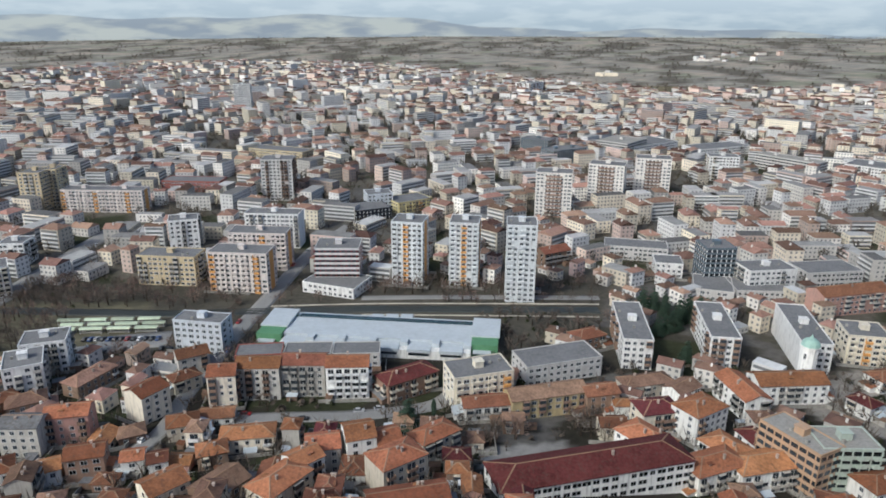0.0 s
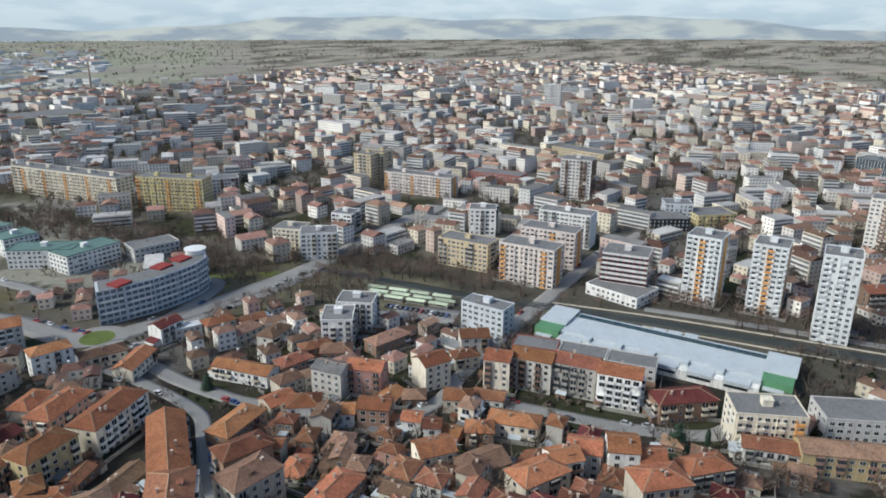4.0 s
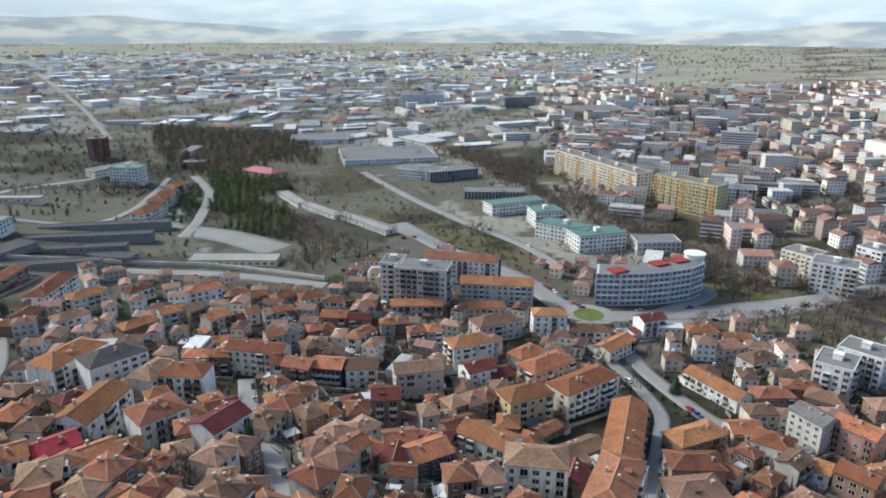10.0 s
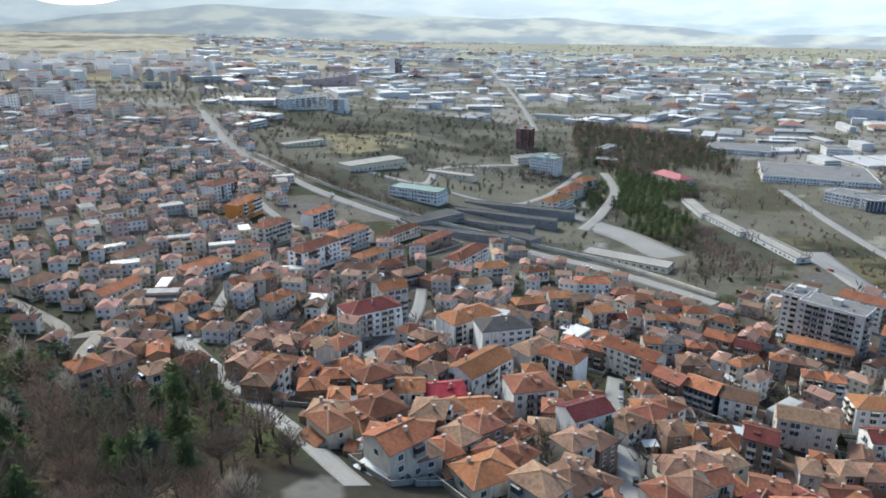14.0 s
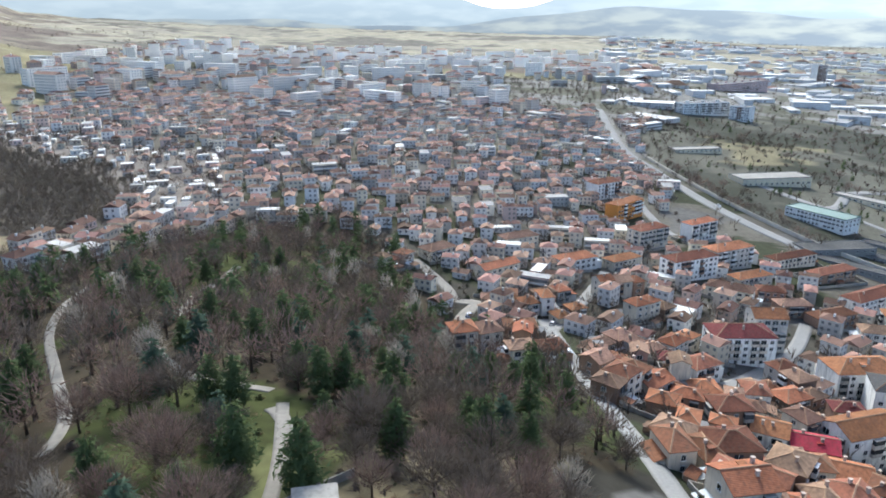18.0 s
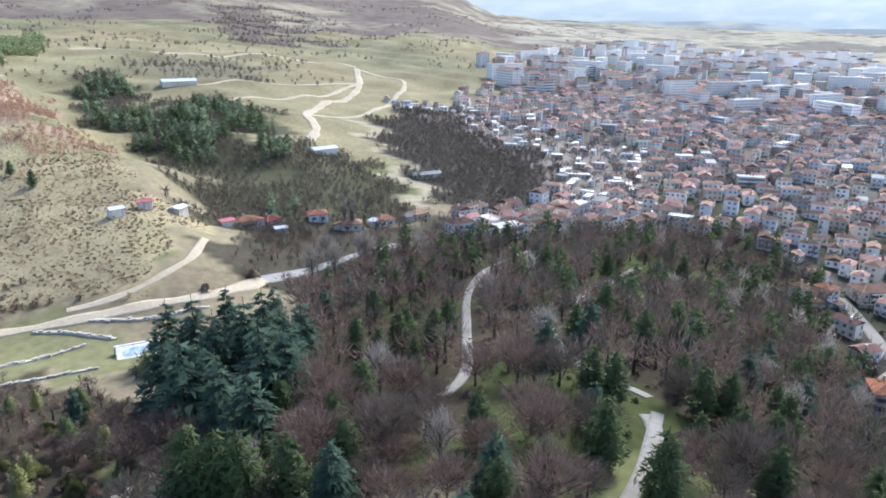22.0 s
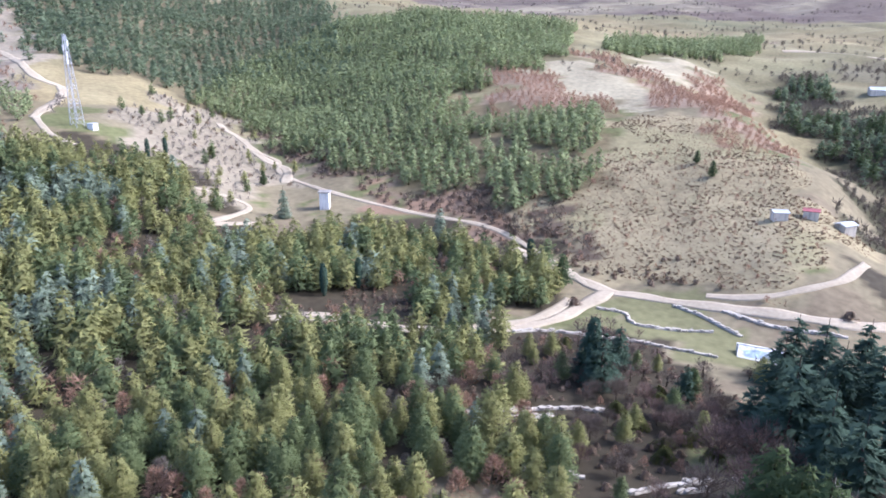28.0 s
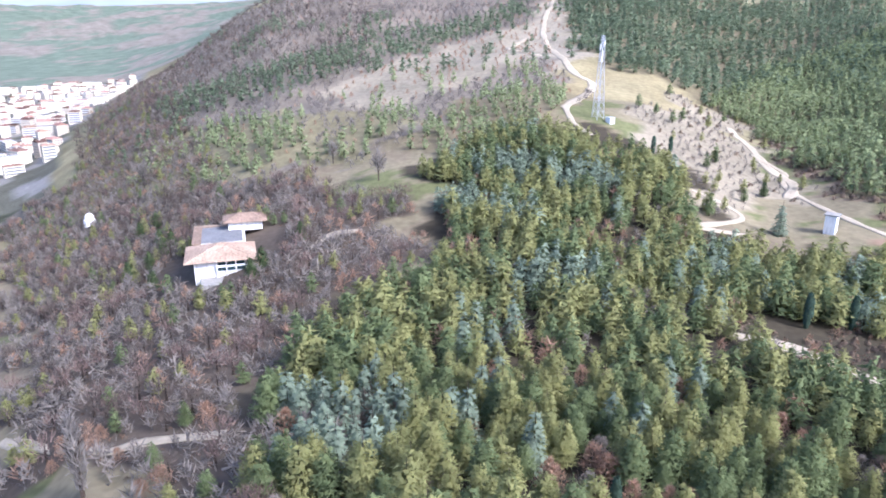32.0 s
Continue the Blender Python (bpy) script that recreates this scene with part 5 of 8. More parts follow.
solid("balcony_opening", inn, TEAL, (-1.5, -17.3, 0.2, 8.2, -17.0, 3.4), label="dark recessed balcony front")
solid("balcony_rail", inn, FRAME, (-1.6, -17.7, 1.5, 8.4, -17.4, 2.2))
for u in (-1.5, 1.7, 4.9, 8.1):
    solid("post", inn, WALL["w"][1], (u - 0.2, -17.8, -2.0, u + 0.2, -17.4, 4.0))
solid("terrace", inn, CONCRETE, (-7, -25, -9, 11, -17, -2.0), label="pale concrete terrace")
for k in range(4):
    part("dormer", Shape.mesh((lambda s: (s.box(-0.7, -0.7, 0, 0.7, 0.7, 1.0), s)[1])(Shape()), "dormer", CHIMNEY), inn, pose(-4 + 4 * (k % 2), -12 + 7 * (k // 2), 5.6))

TAKEN.append((262, 20, 46, 40, 0))
TAKEN.append((236, 20, 22, 22, 0))
TAKEN.append((421, 104, 14, 14, 0))
TAKEN.append((216, -207, 10, 10, 0))
TAKEN.append((32, -187, 24, 20, 0))
TAKEN.append((-46, -60, 22, 16, 0))
TAKEN.append((330, -162, 60, 60, 0))

# memorial niche and terrace with a blue painting
niche = stand("painted_terrace_wall", 32, -187, 190, "broken white terrace wall with blue graffiti", "wall")
solid("wall", niche, WALL["w"][1], (-6, 0.0, -1.5, 6, 0.5, 2.4))
ramp_plate = Shape()
for lift in (0.0, -0.5):
    quad = [(-5.5, -5.0, -0.4 + lift), (5.5, -5.0, -0.4 + lift), (5.5, 0.0, 2.2 + lift), (-5.5, 0.0, 2.2 + lift)]
    ramp_plate.poly(quad if lift == 0 else quad[::-1])
for i, j in ((0, 1), (3, 0), (1, 2)):
    ramp_plate.poly([ramp_plate.v[i], ramp_plate.v[4 + 3 - i], ramp_plate.v[4 + 3 - j], ramp_plate.v[j]])
part("slab", ramp_plate.mesh("slab", WALL["w"][1]), niche)
paint = Shape()
paint.poly([(-3.5, -3.6, 0.36), (2.2, -3.2, 0.57), (3.0, -1.0, 1.71), (-1.0, -0.8, 1.82), (-4.2, -1.6, 1.4)])
part("painting", paint.mesh("painting", BLUEPAINT), niche, label="faded blue graffiti")
solid("step", niche, STONE, (-7, -6.2, -1.5, 7, -5.0, -0.3))

stupa = stand("chapel", 421, 104, 0, "small white chapel with a round dome", "chapel")
turned("drum", stupa, WALL["w"][1], [(3.2, -1), (3.2, 3), (2.6, 3.2)])
turned("dome", stupa, WALL["w"][1], [(2.5, 3.2), (2.4, 4.6), (1.8, 5.9), (0.8, 6.6), (0, 7.0)])

stack = stand("factory_chimney", -1200, 976, 0, "tall slender dark brick factory chimney", "chimney")
turned("shaft", stack, CHIMNEY, [(2.6, -1), (1.7, 62), (1.6, 62)])
turned("rim", stack, CONCRETE, [(2.5, 61), (2.5, 62.5), (1.8, 62.5)])

shelter = stand("shelter", -46, -60, 142, "park shelter with pale sheet roof", "shelter")
solid("roof", shelter, CONCRETE, (-3.2, -9, 2.9, 3.2, 9, 3.3), label="pale sheet roof")
for u in (-2.8, 2.8):
    for v in (-8, 0, 8):
        solid("post", shelter, CONCRETE, (u - 0.15, v - 0.15, -0.5, u + 0.15, v + 0.15, 2.9))

for x, y, l, d, turn, mat, lab in ((-103, -400, 18, 8, 10, TEAL, "low hut with blue-grey sheet roof in the gully"), (-46, -429, 16, 8, 20, METAL, "low white hut with pale roof on the spur"),
                                   (47, -610, 26, 12, 15, METAL, "far white farm shed on the plateau"), (47, -269, 5, 4, 30, METAL, "small pale hut on the hillside edge"), (38, -277, 5, 4, 10, PINKROOF, "small hut with red roof on the hillside edge"),
                                   (27, -283, 6, 4.5, 60, METAL, "small shack with pale roof in the ravine"), (10, -292, 5.5, 4.5, 25, PINKROOF, "small shack with red roof in the ravine"), (-12, -296, 5, 4, 5, METAL, "small pale shack in the ravine")):
    shed = stand("hut", x, y, turn, lab, "hut")
    solid("body", shed, WALL["c"][1], (-l / 2, -d / 2, -1.5, l / 2, d / 2, 2.8))
    roofing, _ = roof_shape(l, d, 2.8, False, 0.4, 0.25)
    part("roof", roofing.mesh("roof", mat), shed)

# red-roofed houses at the mouth of the valley
for k, (x, y, turn) in enumerate(((-60, -312, 20), (-44, -306, -10), (-8, -306, 40), (2, -300, 10), (-78, -318, 30), (-30, -318, 0))):
    house(x, y, 8.5, 6.5, 1, turn, "rbdrb"[k % 5], "wcnkc"[k % 5], True)

# curved apartment block by the roundabout
def prism(points, z0, z1):
    s = Shape()
    n = len(points)
    for k in range(n):
        (x0, y0), (x1, y1) = points[k], points[(k + 1) % n]
        s.poly([(x0, y0, z0), (x1, y1, z0), (x1, y1, z1), (x0, y0, z1)])
    s.poly([(x, y, z1) for x, y in points])
    s.poly([(x, y, z0) for x, y in points][::-1])
    return s


PALEBLUE = tone("pale_blue_plaster", (0.50, 0.53, 0.56), 0.8, 0.15, 0.6, 0.1, dirt=(0.3, 0.33, 0.36))
BLUEGLASS = tone("blue_glazing", (0.12, 0.145, 0.17), 0.12, 0.3, 0.4, 0.2)
arc = stand("curved_apartment_block", -280, 258, 0, "pale blue glazed apartment block of six storeys with curved front", "building")
bow = [np.array(q, float) for q in ((-9, -38), (-3, -26), (2, -12), (4.5, 2), (5, 16), (2, 27), (-7, 34))]
away = np.array((-0.96, 0.28))
plan = lambda out: [tuple(p + np.array((0.96, -0.28)) * out) for p in bow] + [tuple(p * np.array((1, 0.85)) + away * (13 + out)) for p in bow[::-1]]
part("body", prism(plan(0), -1.0, 19.2).mesh("body", PALEBLUE), arc)
for f in range(6):
    z = f * 3.1 + 0.6
    part("glazing_band", prism(plan(0.12), z + 0.7, z + 2.4).mesh("glazing_band", BLUEGLASS), arc)
    for k in range(len(bow) - 1):
        a, b = bow[k], bow[k + 1]
        slab, post = Shape(), Shape()
        wide = np.hypot(*(b - a))
        turn = math.degrees(math.atan2(*(b - a)[::-1]))
        at = pose(*((a + b) / 2), z, 0, 0, turn)
        for u in np.arange(-wide / 2, wide / 2, 3.2):
            post.box(u - 0.3, -0.28, 0.6, u + 0.3, -0.05, 2.5, 0, True)
        tagged(part("pier_row", post.mesh("pier_row", PALEBLUE), arc, at), kind="stuff")
        if f and k % 2 == f % 2:
            slab.box(-wide * 0.38, -1.3, -0.12, wide * 0.38, 0, 0.06, 0, True)
            slab.box(-wide * 0.38, -1.3, 0.06, wide * 0.38, -1.2, 1.0)
            part("balcony", slab.mesh("balcony", FRAME), arc, at, "white balcony")
part("roof", prism([(x * 0.94 - 0.4, y * 0.96) for x, y in plan(0)], 19.0, 19.4).mesh("roof", FLATROOF), arc)
for y in (-24, 4, 18):
    solid("roof_pavilion", arc, BRICKRED, (-11, y - 6, 19.2, -3, y + 3, 20.4), label="red sheet roof pavilion")
turned("corner_drum", arc, FRAME, [(5.5, -1), (5.5, 21.5), (6.2, 21.6), (6.2, 22.2), (0, 22.6)], 16, "white round corner turret").matrix_basis = pose(-8, 29, 0)
TAKEN.append((-284, 258, 72, 22, 90))

# rows of pale green market stalls by the car park
STALL = tone("stall_roof", (0.42, 0.48, 0.34), 0.6, 0.2, 1.0, 0.2, source="object", spread=0.15)
roof_arch = Shape()
for k in range(6):
    a, b = math.pi * k / 6, math.pi * (k + 1) / 6
    roof_arch.poly([(-5.5, -math.cos(a) * 1.8, 2.4 + 0.7 * math.sin(a)), (5.5, -math.cos(a) * 1.8, 2.4 + 0.7 * math.sin(a)), (5.5, -math.cos(b) * 1.8, 2.4 + 0.7 * math.sin(b)), (-5.5, -math.cos(b) * 1.8, 2.4 + 0.7 * math.sin(b))])
arch_mesh = roof_arch.mesh("canopy", STALL)
counter, leg = Shape(), Shape()
counter.box(-5, -0.6, 0, 5, 0.6, 0.95)
leg.box(-0.08, -0.08, -0.5, 0.08, 0.08, 2.5)
counter_mesh, leg_mesh = counter.mesh("counter", CONCRETE), leg.mesh("leg", STEEL)
for row in range(3):
    for k in range(4):
        stall = stand("market_stall", -186 + k * 13.2 + row * 1.5 - 6 * (row == 2), 312 + k * 0.9 + row * 5.6, 4, "open market stall with pale green arched canopy", "stall")
        tagged(stall, "open market stall with pale green arched canopy", "stall", group="market stalls")
        part("canopy", arch_mesh, stall)
        part("counter", counter_mesh, stall)
        for u in (-5, 5):
            for v in (-1.6, 1.6):
                part("leg", leg_mesh, stall, pose(u, v, 0))
TAKEN.append((-163, 318, 56, 20, 4))

# roundabout with a grass island
disc = lambda r: [(r * math.cos(k * math.pi / 18), r * math.sin(k * math.pi / 18)) for k in range(36)]
LAWN = tone("mown_grass", (0.11, 0.14, 0.045), 0.95, 0.3, 0.5, 0.1)
base = ground(-278, 208.5)
circle = stand("roundabout", -278, 208.5, 0, "round asphalt junction with a grass island", "roundabout", z=base)
part("carriageway", prism(disc(14), -1.5, 0.35).mesh("carriageway", ASPHALT), circle)
part("kerb", prism(disc(8.3), -1.0, 0.50).mesh("kerb", CONCRETE), circle)
part("island", prism(disc(8.0), -1.0, 0.56).mesh("island", LAWN), circle, label="grass island")
TAKEN.append((-278, 208.5, 28, 28, 0))

# ---- cars ----
CARPAINT = {c: tone("car_paint_" + c, v, 0.3, 0.05) for c, v in (("white", (0.7, 0.7, 0.7)), ("silver", (0.38, 0.39, 0.40)), ("black", (0.02, 0.02, 0.022)), ("blue", (0.04, 0.08, 0.2)), ("red", (0.3, 0.03, 0.03)))}
TYRE = tone("tyre", (0.02, 0.02, 0.02), 0.9)
WHEEL = Shape()
for k in range(8):
    a, b = k * math.pi / 4, (k + 1) * math.pi / 4
    p, q = (0.32 * math.cos(a), 0.32 * math.sin(a)), (0.32 * math.cos(b), 0.32 * math.sin(b))
    WHEEL.poly([(p[0], -0.1, p[1]), (q[0], -0.1, q[1]), (q[0], 0.1, q[1]), (p[0], 0.1, p[1])])
    WHEEL.poly([(0, -0.1, 0), (q[0], -0.1, q[1]), (p[0], -0.1, p[1])])
    WHEEL.poly([(0, 0.1, 0), (p[0], 0.1, p[1]), (q[0], 0.1, q[1])])
WHEEL_MESH = WHEEL.mesh("wheel", TYRE)


def loft(s, rings):
    """Boxes with slanted sides between rings of (x0, x1, half width, z)."""
    for (a0, a1, aw, az), (b0, b1, bw, bz) in zip(rings[:-1], rings[1:]):
        lo = [(a0, -aw, az), (a1, -aw, az), (a1, aw, az), (a0, aw, az)]
        hi = [(b0, -bw, bz), (b1, -bw, bz), (b1, bw, bz), (b0, bw, bz)]
        for i in range(4):
            j = (i + 1) % 4
            s.poly([lo[i], lo[j], hi[j], hi[i]])
    x0, x1, w, z = rings[-1]
    s.poly([(x0, -w, z), (x1, -w, z), (x1, w, z), (x0, w, z)])


body, cabin = Shape(), Shape()
loft(body, [(-2.1, 2.1, 0.8, 0.25), (-2.15, 2.15, 0.87, 0.55), (-2.1, 2.0, 0.84, 0.85)])
loft(cabin, [(-1.8, 1.0, 0.8, 0.85), (-1.3, 0.4, 0.66, 1.38)])
roof_plate = Shape()
roof_plate.box(-1.3, -0.66, 1.38, 0.4, 0.66, 1.43, 0, True)
MODELS = {}
for c, mat in CARPAINT.items():
    car = new("car")
    tagged(car, f"small {c} parked car", "car", group="parked cars")
    part("car_body", body.mesh("car_body", mat), car)
    part("cabin_glass", cabin.mesh("cabin_glass", GLASS), car)
    part("car_roof", roof_plate.mesh("car_roof", mat), car)
    for u in (-1.3, 1.3):
        for v in (-0.78, 0.78):
            part("wheel", WHEEL_MESH, car, pose(u, v, 0.32))
    MODELS[c] = car
    far_car = new("car")
    tagged(far_car, f"small {c} parked car", "car", group="parked cars")
    whole = Shape()
    loft(whole, [(-2.1, 2.1, 0.8, 0.0), (-2.15, 2.15, 0.87, 0.55), (-2.1, 2.0, 0.84, 0.85)])
    part("car_body", whole.mesh("car_body", mat), far_car)
    part("cabin_glass", cabin.mesh("cabin_glass", GLASS), far_car)
    part("car_roof", roof_plate.mesh("car_roof", mat), far_car)
    MODELS[c, "far"] = far_car
used = set()


def park(x, y, turn, g):
    c = g.choice(("white", "silver", "silver", "black", "black", "blue", "red"))
    m = pose(x, y, ground(x, y) + 0.1 + math.hypot(x, y) / 2600, 0, 0, turn)
    if math.hypot(x, y) > 230:
        c = (c, "far")
    if c not in used:
        used.add(c)
        MODELS[c].matrix_basis = m
    else:
        copy_thing(MODELS[c], m)


cars = random.Random(8)
for k in range(13):
    park(-172 + k * 2.9, 304 + 0.1 * k, 90 + cars.uniform(-4, 4), cars)
for k in range(12):
    if cars.random() < 0.75:
        park(-165 + k * 4.2, 293 + cars.uniform(-4, 3), 90 + cars.choice((0, 60)), cars)
for k in range(3):
    for i in range(9):
        if cars.random() < 0.8:
            park(-700 + k * 16, -72 + i * 8.0, cars.choice((0, 180)), cars)
for name, n in (("lane", 5), ("boulevard", 6), ("bridge_street", 4), ("block_street", 5), ("roundabout_street", 5), ("square_street", 4), ("embankment_road", 3), ("hall_street", 4), ("town_street", 3), ("park_gate_lane", 3), ("court_road", 3), ("long_road", 3), ("station_parking", 7), ("boulevard_south", 5)):
    for road_name, width, kind, line in ROADS:
        if road_name != name:
            continue
        for k in range(n):
            i = cars.randrange(len(line) - 1)
            f, (a, b) = cars.random(), (line[i], line[i + 1])
            way = (b - a) / np.hypot(*(b - a))
            off = cars.choice((-1, 1)) * (width / 2 - 1.4)
            x, y = a + (b - a) * f + np.array([-way[1], way[0]]) * off
            park(x, y, math.degrees(math.atan2(way[1], way[0])) + cars.choice((0, 180)), cars)
for key, model in MODELS.items():
    if key not in used:
        for piece in list(model.children) + [model]:
            bpy.data.objects.remove(piece)

# ---- houses and blocks with a place of their own ----
house(45.1, 182.5, 63, 15, 3, 15, "d", "w", True)
block(87.4, 298.3, 13, 43, 5, -6.1, "white")
block(127.7, 300.7, 13, 41, 5, -8.2, "white")
block(166.6, 297.5, 13, 45, 5, -10.4, "white")
house(-86.1, 244.0, 10.7, 11, 5, 8, "o", "c", False)
house(-73.5, 250.9, 17.3, 11, 5, 2, "o", "k", False)
house(-55.9, 253.5, 17.5, 11, 5, 0, "r", "k", False)
house(-38.1, 251.3, 16.8, 11, 5, 3, "o", "w", False)
house(-112.3, 234.1, 12.1, 11, 4, 58, "o", "c", False)
house(-144.8, 210.0, 13.4, 10, 4, 2, "g", "k", False)
house(-133.1, 217.5, 14.8, 10, 4, 12, "o", "p", False)
house(-115.9, 194.5, 11.7, 9, 3, 16, "o", "n", False)
house(-146.2, 258.0, 20.2, 9, 2, 67, "b", "n", True)
house(-160.5, 236.9, 13.8, 10, 2, 31, "b", "n", True)
house(-109.2, 273.1, 13.0, 10, 3, 31, "r", "k", False)
house(-106.7, 256.6, 11.5, 8, 2, 43, "r", "c", True)
house(-93.7, 219.5, 10.9, 9, 2, 20, "o", "c", True)
house(-111.7, 217.0, 9.1, 8, 1, 27, "b", "n", True)
house(-84.5, 229.7, 12.4, 8, 1, 8, "r", "w", False)
house(-67.7, 210.4, 18.4, 9, 2, 10, "o", "c", True)
house(-76.6, 199.1, 9.7, 8, 2, 21, "o", "n", True)
house(-101.4, 196.0, 6.9, 7, 2, 13, "o", "w", False)
house(-92.6, 194.2, 6.0, 7, 2, 20, "r", "w", False)
house(-81.6, 171.8, 11.6, 10, 3, 46, "o", "c", False)
house(-65.8, 173.6, 14.0, 11, 2, 56, "b", "n", False)
house(-46.2, 167.3, 16.2, 10, 3, 56, "o", "c", True)
house(-41.6, 178.1, 9.5, 9, 4, 42, "o", "w", False)
house(-37.8, 189.7, 10.5, 10, 4, 12, "o", "k", False)
house(-26.6, 191.5, 9.3, 11, 5, 18, "o", "w", False)
house(-18.0, 193.2, 8.0, 10, 4, 21, "o", "w", False)
house(-13.7, 176.6, 15.2, 11, 4, 36, "o", "c", True)
house(-2.9, 202.5, 15.3, 9, 3, 39, "o", "c", True)
house(-14.7, 252.0, 23.3, 11, 3, 34, "d", "n", True)
house(-127.3, 190.1, 8.7, 8, 2, 29, "o", "w", False)
house(-9.2, 154.7, 21.2, 9, 2, 14, "o", "c", False)
house(15.9, 233.6, 17.5, 9, 2, 9, "r", "w", False)
house(39.3, 237.8, 30.3, 10, 3, 15, "b", "y", False)
house(60.2, 239.8, 13.2, 9, 3, 13, "r", "n", False)
house(67.9, 301.9, 15.2, 10, 2, 27, "r", "n", True)
house(139.7, 253.3, 28.4, 12, 3, 4, "o", "w", False)
house(118.1, 245.1, 22.1, 11, 3, -80, "o", "w", False)
house(93.5, 223.9, 16.6, 12, 4, 32, "o", "w", True)
house(78.9, 227.5, 15.1, 11, 3, 11, "d", "c", True)
house(96.0, 249.8, 13.1, 9, 2, 37, "b", "w", False)
house(85.6, 189.4, 19.9, 11, 3, 22, "o", "w", True)
house(103.0, 191.2, 23.6, 11, 3, 14, "o", "w", True)
house(94.8, 200.2, 15.5, 11, 3, -59, "o", "w", True)
house(69.0, 205.8, 17.1, 12, 3, -54, "o", "w", True)
house(109.1, 212.4, 9.8, 8, 2, -73, "d", "w", True)
house(165.0, 241.4, 10.0, 8, 2, -63, "d", "w", True)
house(187.3, 264.5, 14.5, 9, 2, 17, "r", "w", True)
house(135.6, 181.8, 17.3, 10, 3, 18, "o", "w", True)
house(217.7, 351.3, 41.7, 14, 4, 14, "r", "p", False)
house(69.1, 424.5, 20.2, 12, 3, 29, "r", "n", False)
house(82.7, 255.1, 21.6, 9, 2, 15, "b", "c", True)
block(-79.9, 274.9, 19.6, 11.25, 3, 7, "red")
block(-58.9, 276.3, 20.2, 11.25, 3, 3, "grey")
block(-37.8, 276.4, 20.3, 11.25, 3, 3, "grey")
block(13.7, 246.0, 24.2, 15, 5, 17, "cream")
block(48.9, 272.1, 35.0, 16.25, 3, 18, "grey")
block(191.7, 292.1, 17.8, 17.5, 5, -11, "cream")
block(114.7, 194.1, 22.5, 11.25, 6, -64, "wood")
block(126.7, 191.5, 18.2, 12.5, 6, -1, "green")
block(-112.2, 298.2, 23.6, 11.25, 5, -9, "office")
block(-170.7, 254.9, 14.5, 17.5, 5, 27, "white")
block(-173.6, 276.5, 18.2, 15, 5, 19, "white")
block(-114.9, 376.3, 33.8, 16.25, 8, -5, "panel")
block(-114.0, 414.5, 35.9, 16.25, 8, -3, "panel")
block(-115.4, 457.9, 36.7, 15, 8, -3, "white")
block(-159.6, 386.9, 34.7, 16.25, 6, -5, "ochre")
block(-61.4, 387.4, 25.3, 20, 8, 1, "round")
block(-61.0, 374.7, 32.6, 22.5, 2, -21, "white")
block(-19.9, 390.5, 18.4, 17.5, 13, -10, "tower")
block(12.3, 389.8, 17.0, 17.5, 13, -7, "tower")
block(42.2, 365.4, 16.4, 17.5, 15, -5, "tower")
block(86.6, 541.2, 28.1, 18.75, 12, -11, "striped")
block(135.4, 572.9, 29.1, 18.75, 12, -20, "striped")
block(181.0, 601.0, 29.3, 18.75, 12, -13, "striped")
block(-141.2, 585.9, 26.1, 20, 12, 2, "grey")
block(-59.4, 528.8, 28.9, 25, 3, 26, "black")
block(-29.8, 554.7, 32.4, 22.5, 3, 35, "yellow")
block(205.8, 814.8, 39.0, 50, 5, -40, "hall")
block(231.3, 833.6, 88.1, 43.75, 3, 34, "white")
block(269.4, 673.0, 27.8, 17.5, 8, -9, "white")
block(354.3, 710.4, 65.0, 20, 5, -53, "hall")
block(160.1, 392.3, 17.5, 17.5, 8, 2, "glass")
block(153.5, 373.6, 21.2, 25, 2, -17, "grey")
block(179.8, 372.4, 32.9, 22.5, 2, -3, "grey")
block(185.2, 380.3, 28.8, 17.5, 5, 8, "white")
block(228.5, 395.5, 36.0, 20, 3, 8, "grey")
block(125.7, 437.7, 39.9, 17.5, 3, -12, "grey")
block(137.3, 406.2, 16.4, 16.25, 3, -10, "white")
block(-270.7, 543.4, 65.2, 15, 6, -1, "panel")
block(-225.3, 617.0, 52.7, 20, 3, -3, "red")
block(-181.5, 772.0, 69.0, 25, 3, -21, "ochre")
block(-314.9, 553.4, 12.5, 17.5, 11, 1, "ochre")
block(-167.4, 431.1, 18.1, 15, 9, 18, "white")
block(-326.6, 1149.6, 26.3, 20, 15, 7, "white")
block(-53.9, 550.9, 20.6, 17.5, 5, 17, "office")
block(172.6, 1456.4, 52.3, 37.5, 8, 50, "white")
block(214.3, 1314.0, 67.7, 31.25, 5, -30, "white")
block(316.3, 812.4, 75.0, 31.25, 3, 23, "white")
block(128.8, 755.2, 44.5, 22.5, 5, 29, "glass")
block(109.1, 816.7, 34.3, 22.5, 5, -32, "glass")
block(418.2, 679.8, 35.9, 37.5, 5, -45, "white")
block(-337.6, 121.9, 11.4, 15, 8, 57, "grey")
block(-322.0, 133.0, 28.1, 15, 8, 52, "grey")
house(-314.6, 173.3, 39.6, 12, 4, 59, "o", "k", False)
house(-354.2, 170.7, 44.0, 12, 5, 53, "r", "w", False)
house(-313.3, 125.5, 26.9, 9, 2, 67, "o", "c", False)
house(-345.6, 76.7, 12.0, 9, 2, 93, "o", "c", True)
house(-334.5, 88.0, 11.7, 8, 2, 59, "r", "c", True)
house(-321.7, 100.6, 10.5, 8, 2, 65, "r", "c", True)
house(-297.6, 156.0, 22.8, 9, 2, 68, "o", "c", True)
